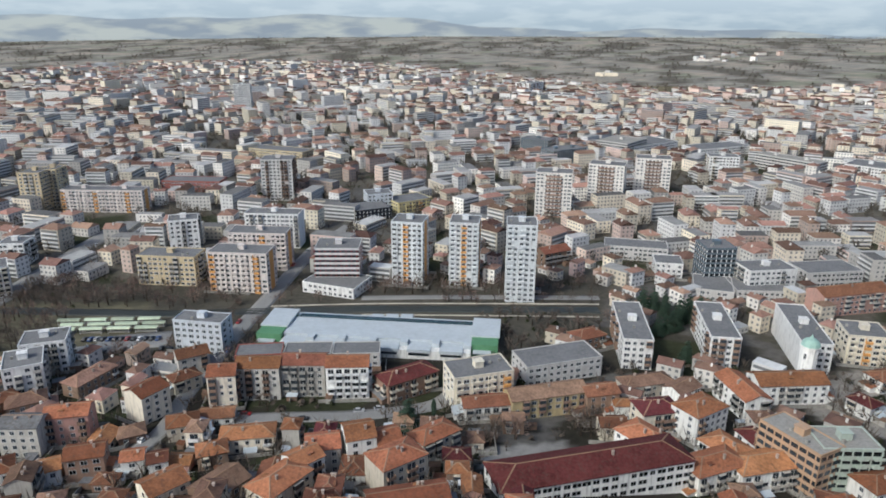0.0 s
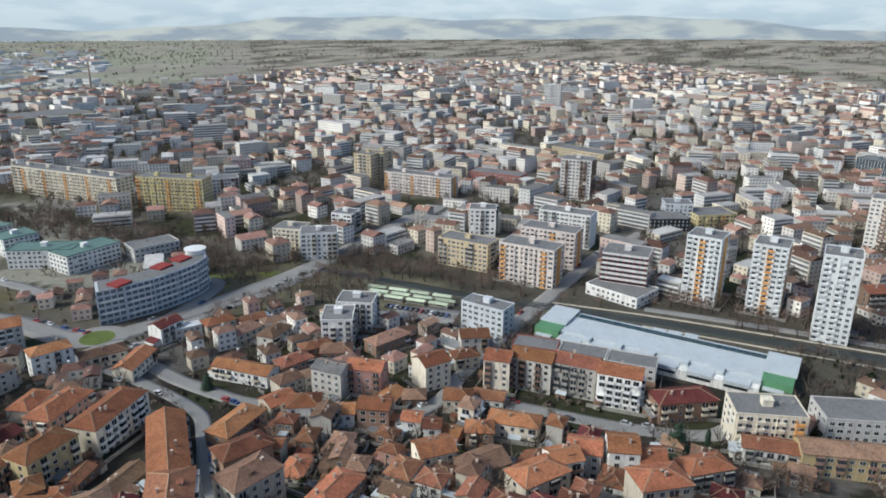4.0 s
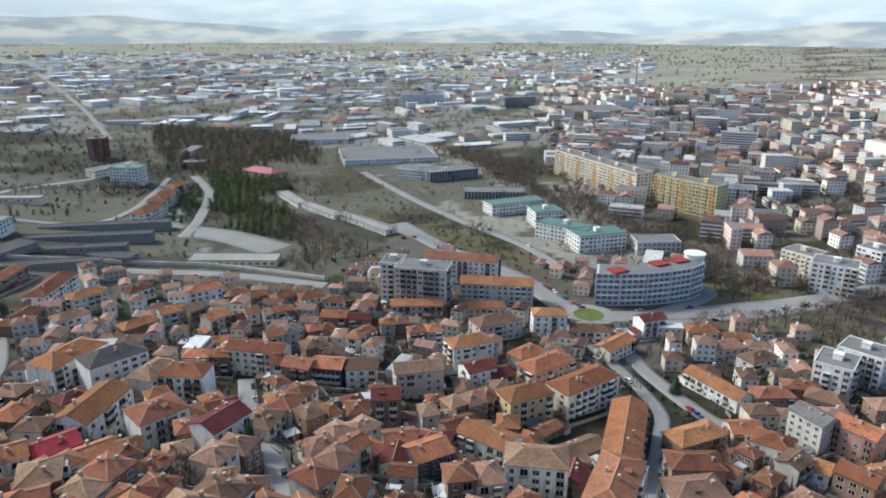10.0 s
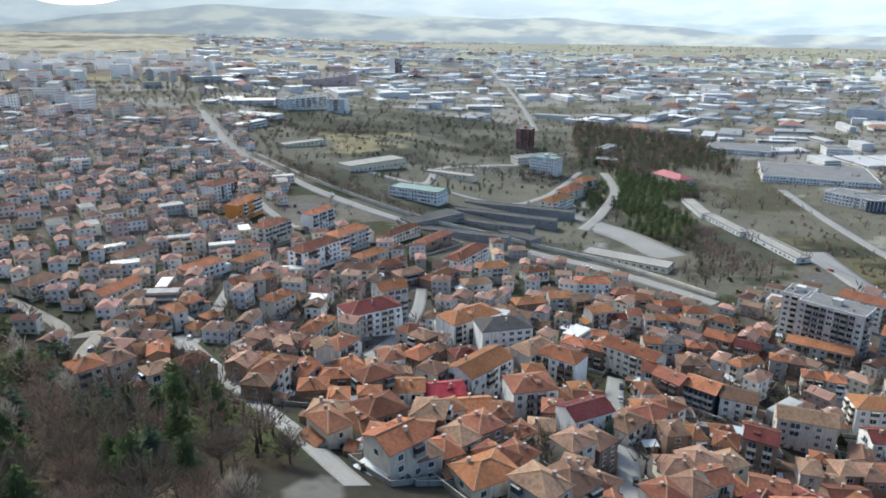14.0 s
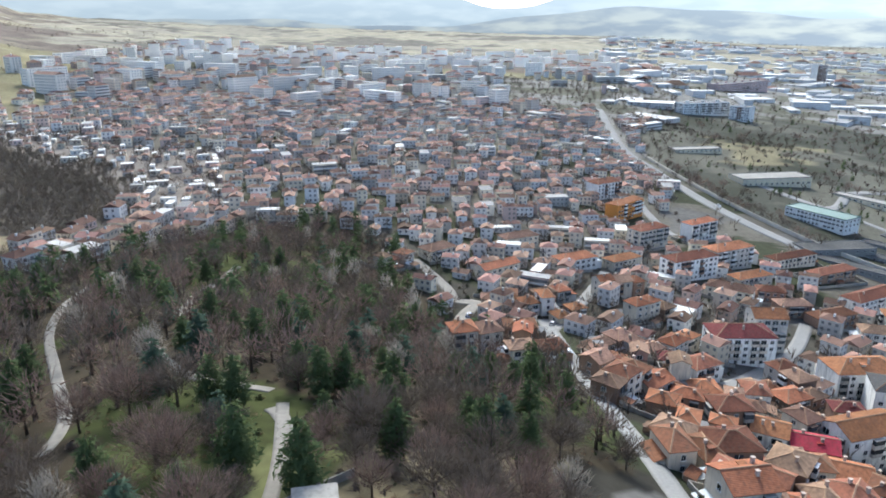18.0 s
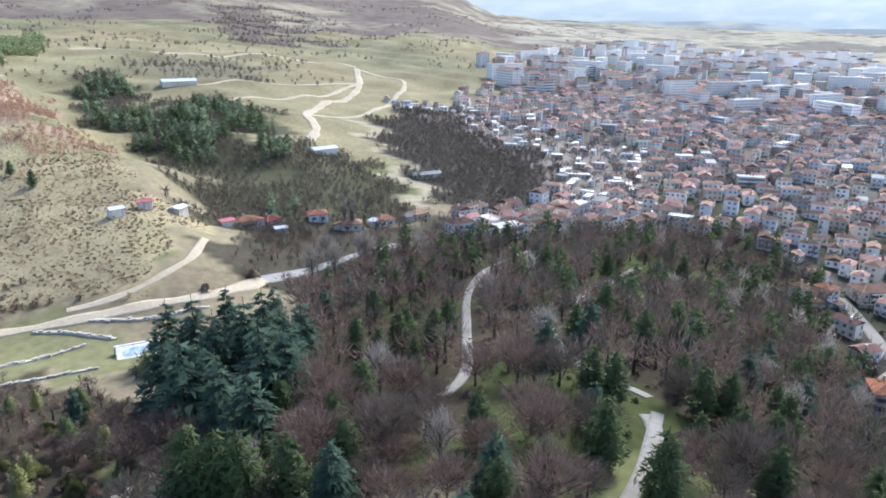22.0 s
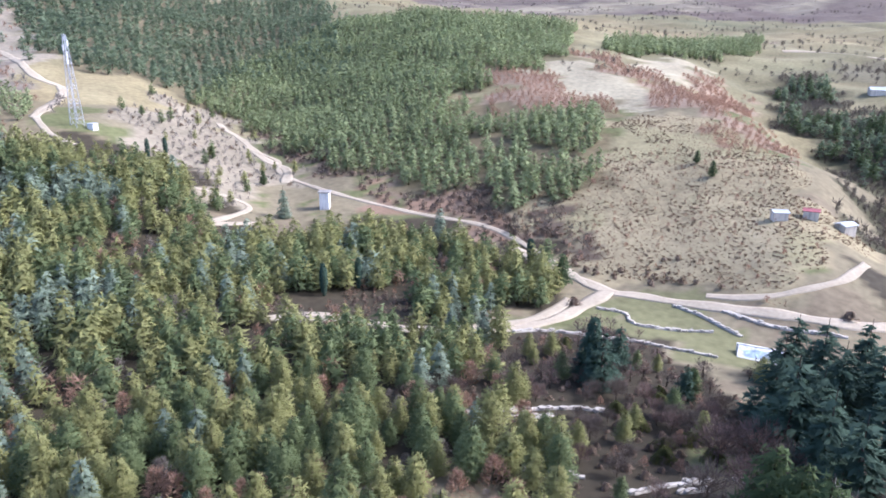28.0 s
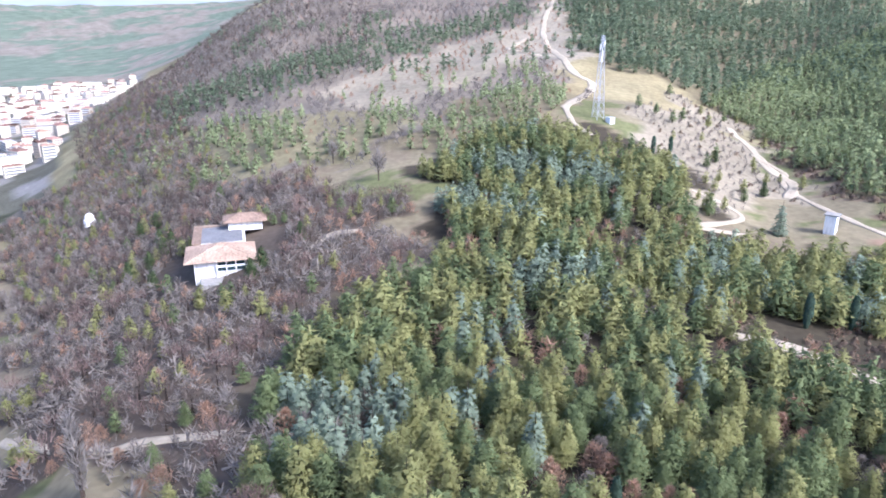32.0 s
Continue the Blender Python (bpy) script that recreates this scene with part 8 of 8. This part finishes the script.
def scatter(zones, number, gap, seed, keep=None, off=1.5, near_house=True, ragged=True, tall=0.0):
    corners = np.concatenate([ZONES[z] for z in zones])
    (x0, y0), (x1, y1) = corners.min(0), corners.max(0)
    g = np.random.default_rng(seed)
    x, y = g.uniform(x0, x1, number * 24), g.uniform(y0, y1, number * 24)
    u, v = x + 9 * np.sin(y * 0.13) + 6 * np.sin(x * 0.21 + y * 0.17), y + 9 * np.sin(x * 0.12) + 6 * np.sin(y * 0.19 - x * 0.15)
    ok = inside_any(u if ragged else x, v if ragged else y, *zones) & (road_gap(x, y) > off) & (np.hypot(x, y) > 28)
    if keep is not None:
        ok &= keep(x, y)
    if tall:
        stretch = (1 + tall / (EYE - land(x, y) - tall).clip(25, None)).clip(1, 1.06)
        ok &= inside_any(x * stretch, y * stretch, *zones)
    x, y = x[ok], y[ok]
    cells, spots = {}, []
    for px, py in zip(x, y):
        cx, cy = int(px // gap), int(py // gap)
        if any((px - qx) ** 2 + (py - qy) ** 2 < gap * gap for i in (-1, 0, 1) for j in (-1, 0, 1) for qx, qy in cells.get((cx + i, cy + j), ())):
            continue
        cells.setdefault((cx, cy), []).append((px, py))
        spots.append((px, py))
        if len(spots) >= number:
            break
    spots = np.array(spots).reshape(-1, 2)
    if near_house and len(spots):
        spots = spots[[free(px, py, 3) for px, py in spots]]
    return spots


def split(spots, shares, seed):
    pick = np.random.default_rng(seed).choice(len(shares), len(spots), p=np.array(shares) / sum(shares))
    return [spots[pick == k] for k in range(len(shares))]


parkland = scatter(["park", "park_south", "foot_park"], 1350, 6.0, 21, lambda x, y: cloud(x, y, 26, 19) > 0.34, ragged=False, off=3.0)
bare, dark, pale, young, low = split(parkland, (0.58, 0.04, 0.03, 0.21, 0.14), 3)
plant("bare_tree", bare, (6.5, 12.5), 130, 1)
plant("cedar_tree", dark, (9, 15), 200, 2)
plant("pale_bare_tree", pale, (10, 14), 200, 3)
plant("dark_pine_tree", young, (7, 15), 190, 4)
plant("bush", low, (1.5, 4), 150, 5)
plant("yard_bush", scatter(["park", "park_south", "foot_park"], 1500, 3.2, 161, lambda x, y: cloud(x, y, 30, 14) > 0.47, ragged=False, off=2.2), (0.5, 1.6), 0, 162)
plant("tuft_bush", scatter(["park", "park_south", "foot_park"], 2200, 2.0, 163, ragged=False, off=1.8), (0.4, 1.0), 0, 164)
pines = scatter(["near_pines", "west_pines", "foot_pines"], 2700, 3.8, 22, lambda x, y: ~inside_any(x, y, "clearing") & (cloud(x, y, 14, 20) > 0.3), off=2.0, tall=6)
g = np.random.default_rng(77)
swell = np.sin(pines[:, 0] * 0.045 + 2 * np.sin(pines[:, 1] * 0.037)) * np.sin(pines[:, 1] * 0.051 + 2 * np.sin(pines[:, 0] * 0.033)) + g.normal(size=len(pines)) * 0.22
tufty = g.random(len(pines))
spruce, shrubby = (swell > 0.5), (swell < -0.88) | (tufty < 0.08)
tall = ~spruce & ~shrubby & (swell > 0.0)
short = ~spruce & ~shrubby & (swell <= 0.0)
plant("pine_tree", pines[tall], (9.5, 14.5), 140, 6)
plant("pine_tree", pines[short], (6.5, 12.5), 140, 36)
plant("blue_spruce", pines[spruce], (8, 14), 170, 7)
plant("column_cypress", pines[(tufty > 0.985) & shrubby], (6, 11), 250, 8)
plant("rust_bush", pines[shrubby][::2], (3, 6), 150, 9)
plant("thicket_bush", pines[shrubby][1::2], (2, 4.5), 150, 39)
plant("hill_pine", scatter(["pine_hill", "pine_strip"], 4300, 4.4, 23, lambda x, y: (cloud(x, y, 40, 4) > 0.36) | (np.hypot(x, y) > 420), tall=5), (8, 12), 0, 10)
gorge = scatter(["ravine_pines", "ravine_clump", "spur_scrub"], 640, 4.6, 83, lambda x, y: cloud(x, y, 34, 15) > np.where(inside_any(x, y, "ravine_pines", "ravine_clump"), 0.42, 0.66), tall=4)
k, q = split(gorge, (0.3, 0.7), 18)
plant("dark_pine_tree", k, (7, 13), 0, 84)
plant("mountain_pine", q, (5, 12), 0, 85)
plant("mountain_pine", scatter(["mountain_pines"], 3600, 7.5, 39), (9, 14), 0, 40)
# bands of pines along the mountainside, rocky ground between them, bare woods above
slopes = scatter(["mountain_wood", "upper_pines"], 6200, 6.4, 24)
sx, sy = slopes.T
draw = np.random.default_rng(5).random(len(slopes))
clump = cloud(sx, sy, 45, 3) - 0.5
banded = inside_any(sx, sy, "ridge_pines", "strip_pines", "upper_pines")
sparse = inside_any(sx, sy, "young_pines") & (clump > -0.12)
rocky = inside_any(sx, sy, "rock_band", "rocky_crest")
pined = (banded & (draw < 0.9)) | (sparse & (draw < 0.75)) | (~rocky & (clump > 0.14) & (draw < 0.6)) | (rocky & (draw < 0.10))
far_off = np.hypot(sx, sy) > 520
plant("mountain_pine", slopes[pined & far_off], (7, 11), 0, 11)
plant("hill_pine", slopes[pined & ~far_off], (7, 10.5), 0, 74)
bushy = ~pined & (~rocky | (draw < 0.55))
plant("rust_bush", slopes[bushy & (rocky | (draw > 0.9))], (2, 4), 0, 13)
plant("thicket_bush", slopes[bushy & ~rocky & (draw <= 0.9)], (3, 6), 0, 12)
wood = scatter(["bare_wood", "east_wood", "foot_wood"], 6000, 3.4, 25)
b, t, p, r = split(wood, (0.19, 0.63, 0.08, 0.10), 6)
plant("bare_tree", b, (4.5, 8), 118, 14)
plant("thicket_bush", t, (2.5, 5.5), 100, 34)
plant("pine_tree", p, (5, 9), 150, 15)
plant("rust_bush", r, (3, 5.5), 150, 16)
garden = scatter(["garden"], 900, 2.8, 41, off=3.0)
b, r, s, p = split(garden, (0.34, 0.10, 0.50, 0.06), 7)
plant("bare_tree", b, (2.5, 5.5), 140, 42)
plant("rust_bush", r, (1.5, 3), 140, 43)
plant("bush", s, (1.0, 2.4), 130, 44)
plant("pine_tree", p, (5, 9), 200, 45)
plant("rust_bush", scatter(["red_shrubs", "rust_shrubs", "rust_band"], 2300, 3.3, 26), (2.2, 4.2), 0, 17)
tufts = lambda x, y: np.sin(x * 0.19 + 2 * np.sin(y * 0.11)) * np.sin(y * 0.23 + 2 * np.sin(x * 0.13)) > 0.05
plant("tuft_bush", scatter(["dry_slope", "heath"], 2600, 2.2, 27, tufts), (0.7, 1.5), 0, 18)
plant("tuft_bush", scatter(["dry_slope", "heath"], 3600, 1.5, 172), (0.25, 0.7), 0, 173)
plant("rust_bush", scatter(["low_bank", "heath"], 260, 5, 57), (0.8, 2.2), 0, 58)
plant("bush", scatter(["low_bank"], 300, 4, 59), (1, 3), 0, 60)
plant("bush", scatter(["foot_shrubs", "valley_scrub"], 1500, 4.2, 46), (2, 4), 0, 47)
plant("scrub_bush", scatter(["spur_scrub", "ravine_pines", "ravine_clump"], 4600, 2.7, 65, lambda x, y: np.sin(x * 0.05 + 2 * np.sin(y * 0.04)) * np.sin(y * 0.06 + 2 * np.sin(x * 0.03)) > -0.5), (1.2, 4.0), 0, 66)
plant("scrub_bush", scatter(["gully_scrub"], 2300, 3.1, 28), (2.2, 4.6), 0, 19)
plant("yard_tree", scatter(["gully_scrub", "valley_scrub", "foot_shrubs", "spur_scrub"], 700, 8.0, 71), (3, 5.5), 0, 72)
clumps = lambda x, y: (land(x, y) > 84) & (np.sin(x * 0.021 + 2 * np.sin(y * 0.013)) * np.sin(y * 0.019 + 2 * np.sin(x * 0.011)) > 0.25) & ~inside_any(x, y, "pine_hill", "pine_strip", "mountain_pines")
plant("scrub_bush", grow(3400, 480, 2300, 150, 226, 6.0, clumps, 67), (2, 5), 0, 68)
plant("yard_tree", grow(420, 300, 1000, 146, 172, 6, lambda x, y: inside_any(x, y, "shacks"), 107), (3, 7), 0, 108)
plant("yard_tree", grow(1800, 560, 1500, 262, 284, 9, lambda x, y: land(x, y) > 24, 69), (5, 9), 0, 70)
plant("scrub_bush", scatter(["hill_scrub"], 300, 4.5, 134), (1.5, 4), 0, 135)
plant("scrub_bush", scatter(["hedges", "brown_hills"], 1300, 6, 136, lambda x, y: cloud(x, y, 75, 11) > 0.5), (2, 5), 0, 137)
plant("bush", scatter(["clearing"], 90, 2.6, 138), (0.8, 2.2), 0, 139)
plant("tuft_bush", scatter(["clearing", "low_bank", "bare_wood", "foot_wood"], 1500, 1.9, 165), (0.4, 1.1), 0, 166)
plant("rust_bush", scatter(["clearing"], 14, 4, 167), (1.2, 2.5), 0, 168)
mouth = scatter(["valley_mouth"], 420, 4.6, 131)
b, q = split(mouth, (0.3, 0.7), 14)
plant("bare_tree", b, (4, 7), 0, 132)
plant("scrub_bush", q, (1.2, 3), 0, 133)
plant("thicket_bush", scatter(["knoll"], 420, 4, 98), (1, 3), 0, 99)
k, q = split(scatter(["knoll"], 90, 9, 48), (0.5, 0.5), 8)
plant("bush", k, (1.5, 3), 0, 49)
plant("pine_tree", q, (5, 9), 0, 50)
plant("bare_tree", scatter(["river_trees", "quay_trees", "belt"], 620, 6.2, 29), (6, 11), 0, 20)
plant("bare_tree", scatter(["riverside"], 150, 9, 140), (5, 9), 0, 141)
plant("bare_tree", scatter(["boulevard_land"], 150, 7, 110), (6, 10), 0, 111)
plant("bush", scatter(["meadow", "belt"], 700, 6, 51), (1.5, 4), 0, 52)
plant("cedar_tree", scatter(["yard_conifers"], 60, 5.5, 30), (9, 16), 500, 21)
plant("dark_pine_tree", scatter(["works_grove"], 260, 5.5, 31), (8, 13), 0, 22)
plant("bare_tree", scatter(["grove_edge"], 160, 8, 88), (7, 12), 0, 89)
plant("yard_bush", scatter(["compound"], 480, 6, 113), (1.5, 4), 0, 114)
plant("dark_pine_tree", scatter(["compound"], 70, 22, 115), (5, 9), 0, 116)
plant("dark_pine_tree", scatter(["hedge_row"], 60, 4, 104), (6, 9), 0, 105)
plant("bare_tree", scatter(["school_trees"], 120, 5, 101), (6, 10), 0, 102)
plant("bare_tree", scatter(["works_wood"], 500, 9, 53), (8, 13), 0, 54)
plant("bare_tree", scatter(["compound"], 150, 10, 63, lambda x, y: cloud(x, y, 70, 7) < 0.5), (5, 9), 0, 64)


def row(name, line, step, tall, seed):
    """Trees in a row."""
    spots = [np.array(a) + (np.array(b) - np.array(a)) * f for a, b in zip(line[:-1], line[1:]) for f in np.arange(0, 1, step / math.dist(a, b))]
    plant(name, np.array(spots) + np.random.default_rng(seed).normal(size=(len(spots), 2)) * 0.8, tall, 0, seed)


row("scrub_bush", [(-805, -381), (-762, -271), (-800, -200), (-779, -145), (-764, -93), (-822, 7)], 3.5, (3, 6), 151)
row("bare_tree", [(-598, -245), (-531, -172), (-497, -120), (-478, -88)], 9, (8, 11), 152)
row("bare_tree", [(-655, -123), (-670, -49), (-671, 17)], 10, (7, 10), 153)
row("dark_pine_tree", [(-595, -152), (-603, -134)], 6, (5, 7), 154)
row("dark_pine_tree", [(-586, -95), (-590, -60)], 7, (5, 7), 155)
row("dark_pine_tree", [(-654, -332), (-587, -291)], 8, (4, 6), 156)
plant("dark_pine_tree", scatter(["works_wood"], 220, 11, 55), (9, 14), 0, 56)
plant("yard_tree", grow(900, 480, 1900, 52, 118, 16, lambda x, y: road_gap(x, y) > 3, 85), (5, 11), 0, 86)
plant("yard_tree", grow(2600, 1500, 4300, -36, 118, 14, lambda x, y: cloud(x, y, 210, 6) > 0.52, 121), (7, 13), 0, 122)
groves = lambda x, y: town(x, y) & (road_gap(x, y) > 3) & ((cloud(x, y, 60, 8) < 0.43) | (cloud(x, y, 85, 22) < 0.42))
plant("scrub_bush", grow(5200, 400, 2500, -36, 58, 7.5, groves, 182), (5, 9.5), 0, 183)
hedgerows = lambda x, y: (cloud(x, y * 0.35, 60, 23) > 0.58) & ~town(x, y)
plant("scrub_bush", grow(3200, 1250, 4300, -36, 62, 10, hedgerows, 184), (4, 9), 0, 185)
plant("thicket_bush", scatter(["open_land"], 1000, 7, 90), (1.5, 4), 0, 91)
yards = grow(5200, 130, 1300, -36, 150, 6.5, lambda x, y: town(x, y) & (road_gap(x, y) > 1.5), 33)
close = grow(2700, 128, 345, -36, 150, 4.3, lambda x, y: town(x, y) & (road_gap(x, y) > 1.2), 103)
yards = np.concatenate([yards, close])
yards = yards[[free(px, py, 3) for px, py in yards]]
plant("yard_tree", grow(3600, 430, 1700, -36, 57, 10, lambda x, y: road_gap(x, y) > 1.5, 95), (6, 11), 0, 96)
plant("yard_tree", grow(2600, 200, 1300, 112, 163, 8, lambda x, y: town(x, y) & (road_gap(x, y) > 1.5), 97), (4, 8), 0, 98)
shrub, grown = split(yards, (0.55, 0.45), 12)
plant("yard_tree", grown, (4, 9), 0, 23)
plant("yard_bush", shrub, (1.5, 4), 0, 93)

# ---- loose slabs along the terrace ledges ----
g = np.random.default_rng(171)
SLABS = []
for k in range(5):
    slab = Shape()
    c = [(math.cos(a) * 0.5 * g.uniform(0.75, 1.15), math.sin(a) * 0.5 * g.uniform(0.75, 1.15)) for a in np.arange(6) * 1.047 + g.uniform(0, 1)]
    slab.poly([(x * 0.92, y * 0.92, 0.3) for x, y in c])
    for (x0, y0), (x1, y1) in zip(c, c[1:] + c[:1]):
        slab.poly([(x0, y0, -0.5), (x1, y1, -0.5), (x1, y1, 0.22), (x0, y0, 0.22)])
        slab.poly([(x0, y0, 0.22), (x1, y1, 0.22), (x1 * 0.92, y1 * 0.92, 0.3), (x0 * 0.92, y0 * 0.92, 0.3)])
    SLABS.append(slab.mesh("slab", STONE))
for ledge, line, width in LEDGES:
    for a, b in zip(line[:-1], line[1:]):
        for f in np.arange(0, 1, 1.5 / max(math.dist(a, b), 1.5)):
            if g.random() < 0.2:
                continue
            x, y = a + (b - a) * f + g.normal(size=2) * 0.22 * width
            way = math.degrees(math.atan2(b[1] - a[1], b[0] - a[0]))
            slab = new("slab", SLABS[g.integers(0, 5)])
            slab.parent = ledge
            slab.matrix_basis = pose(x, y, float(land(np.array(x), np.array(y))) + 0.28 + g.uniform(0, 0.25), g.normal() * 5, g.normal() * 5, way + g.normal() * 12) @ Matrix.Diagonal((g.uniform(1.1, 2.2), width * g.uniform(0.8, 1.3), 1, 1))

# ---- trees with a place of their own ----
def lone(name, x, y, tall):
    plant(name, np.array([(x, y)]), (tall * 0.95, tall * 1.05), 9999, round(abs(x)))


lone("cedar_tree", 18.9, -135.5, 22)
lone("cedar_tree", 14.2, -120.0, 22)
lone("cedar_tree", 10.5, -122.6, 20)
lone("cedar_tree", 7.7, -175.4, 21)
lone("cedar_tree", 3.3, -155.4, 22)
lone("cedar_tree", 0.4, -121.7, 23)
lone("cedar_tree", -4.2, -124.0, 20)
lone("cedar_tree", 22.7, -177.0, 18)
lone("cedar_tree", -4.1, -183.2, 16)
lone("cedar_tree", 10.1, -151.9, 19)
lone("dark_pine_tree", 11.7, -92.2, 17)
lone("dark_pine_tree", 7.9, -89.6, 16)
lone("dark_pine_tree", 4.4, -87.3, 15)
lone("dark_pine_tree", -2.3, -86.2, 14)
lone("column_cypress", 58.2, -137.1, 16)
lone("cedar_tree", 55.0, -135.0, 15)
lone("cedar_tree", 60.9, -140.5, 13)
lone("cedar_tree", 57.3, -151.0, 12)
lone("cedar_tree", 37.7, -141.0, 9)
lone("dark_pine_tree", 96.3, -196.6, 13)
lone("bare_poplar", -41.1, -307.2, 14)
lone("bare_poplar", -44.2, -305.1, 15)
lone("pale_bare_tree", -19.9, -243.9, 14)
lone("pale_bare_tree", -28.2, -243.2, 14)
lone("pale_bare_tree", -41.3, -254.9, 14)
lone("cedar_tree", -104.1, -234.8, 12)
lone("column_cypress", 119.9, -216.7, 7)
lone("bush", 86.0, -185.4, 4)
lone("bush", 15.5, -219.6, 4)
lone("bush", 0.9, -235.7, 5)
lone("dark_pine_tree", 90.6, -310.6, 7)
lone("dark_pine_tree", 80.7, -300.6, 8)
lone("bare_poplar", 117.2, 37.3, 16)
lone("pale_bare_tree", 440.4, 76.1, 15)
lone("pale_bare_tree", 301.7, -44.7, 14)
lone("pale_bare_tree", 350.6, -29.3, 13)
lone("dark_pine_tree", 261.0, -211.0, 8)
lone("dark_pine_tree", 297.2, -209.9, 7)
lone("column_cypress", 298.3, -176.3, 9)
lone("column_cypress", 300.7, -186.9, 9)
lone("cedar_tree", -12.6, 219.6, 15)
lone("column_cypress", -3.4, 230.6, 8)
lone("cedar_tree", 113.9, 394.9, 11)
lone("cedar_tree", -192.2, 190.0, 9)
lone("column_cypress", -179.6, 20.4, 11)
lone("column_cypress", -173.0, 20.0, 9)
lone("cedar_tree", -5.7, -134.3, 20)
lone("cedar_tree", -9.1, -148.9, 19)
lone("cedar_tree", -0.9, -163.9, 21)
lone("cedar_tree", 15.9, -171.5, 20)
lone("cedar_tree", 7.5, -111.2, 21)
lone("cedar_tree", 2.7, -105.3, 20)
# silver spruces and narrow evergreens that stand out of the young pines
for x, y in ((164.0, -44.8), (183.5, -59.7), (143.4, -47.3), (153.1, -55.9), (146.3, -41.1), (155.1, -46.8), (118.3, -37.0), (122.1, -41.7), (110.3, -28.8), (108.8, -31.5), (95.2, -39.3), (115.0, -76.3), (113.1, -82.5),
             (85.0, -107.5), (83.4, -112.3), (102.1, -57.1), (96.1, -59.5), (153.3, -108.9), (150.4, -112.8)):
    lone("blue_spruce", x, y, 13)
for x, y in ((168.4, -111.6), (159.6, -133.3), (110.9, -155.5), (113.7, -149.8), (282.3, -85.6), (276.4, -94.1), (267.2, -112.8), (221.1, -118.9), (175.7, -89.1), (187.8, -110.8), (220.0, -187.4), (253.6, -65.9), (240.8, -67.1), (158.0, -212.8)):
    lone("blue_spruce", x, y, 14)
for x, y in ((143.0, -149.7), (155.7, -139.4), (144.8, -136.6), (115.1, -209.5)):
    lone("column_cypress", x, y, 10)
for x, y in ((340.2, 63.0), (342.5, 55.7), (292.4, 46.2), (279.6, 49.9), (225.8, 9.7), (233.9, 6.1), (251.0, -8.0), (281.0, 58.5), (252.9, 45.0), (300, 44), (310, 50)):
    lone("dark_pine_tree", x, y, 9)
# dark pines in groups through the park
for x, y in ((-52, -221), (-60, -222), (-74, -247), (-82, -251), (-89, -257), (-99, -266), (-108, -276), (-68, -221), (-43, -206), (-50, -201), (-105, -228), (-132, -229), (-174, -240), (-179, -257), (-77, -96), (-82, -95),
             (-75, -83), (-81, -82), (-156, -151), (-178, -164), (-72, -71), (-62, -102), (-60, -107), (-137, -76), (-36, -160), (-41, -151), (-47, -161)):
    lone("dark_pine_tree", x, y, 12)
for x, y in ((73.4, -154.5), (42.6, -138.6), (32.5, -112.4), (39.9, -119.5), (73.1, -149.0), (29.4, -117.4), (46.3, -123.6), (40.9, -133.9), (30.9, -107.7), (24.2, -113.4)):
    lone("olive_bush", x, y, 4)
lone("dark_pine_tree", 36.7, -142.4, 8)
for x, y in ((-27.5, -265.6), (-40.5, -261.9), (-44.2, -251.1)):
    lone("pale_bare_tree", x, y, 12)
gather()
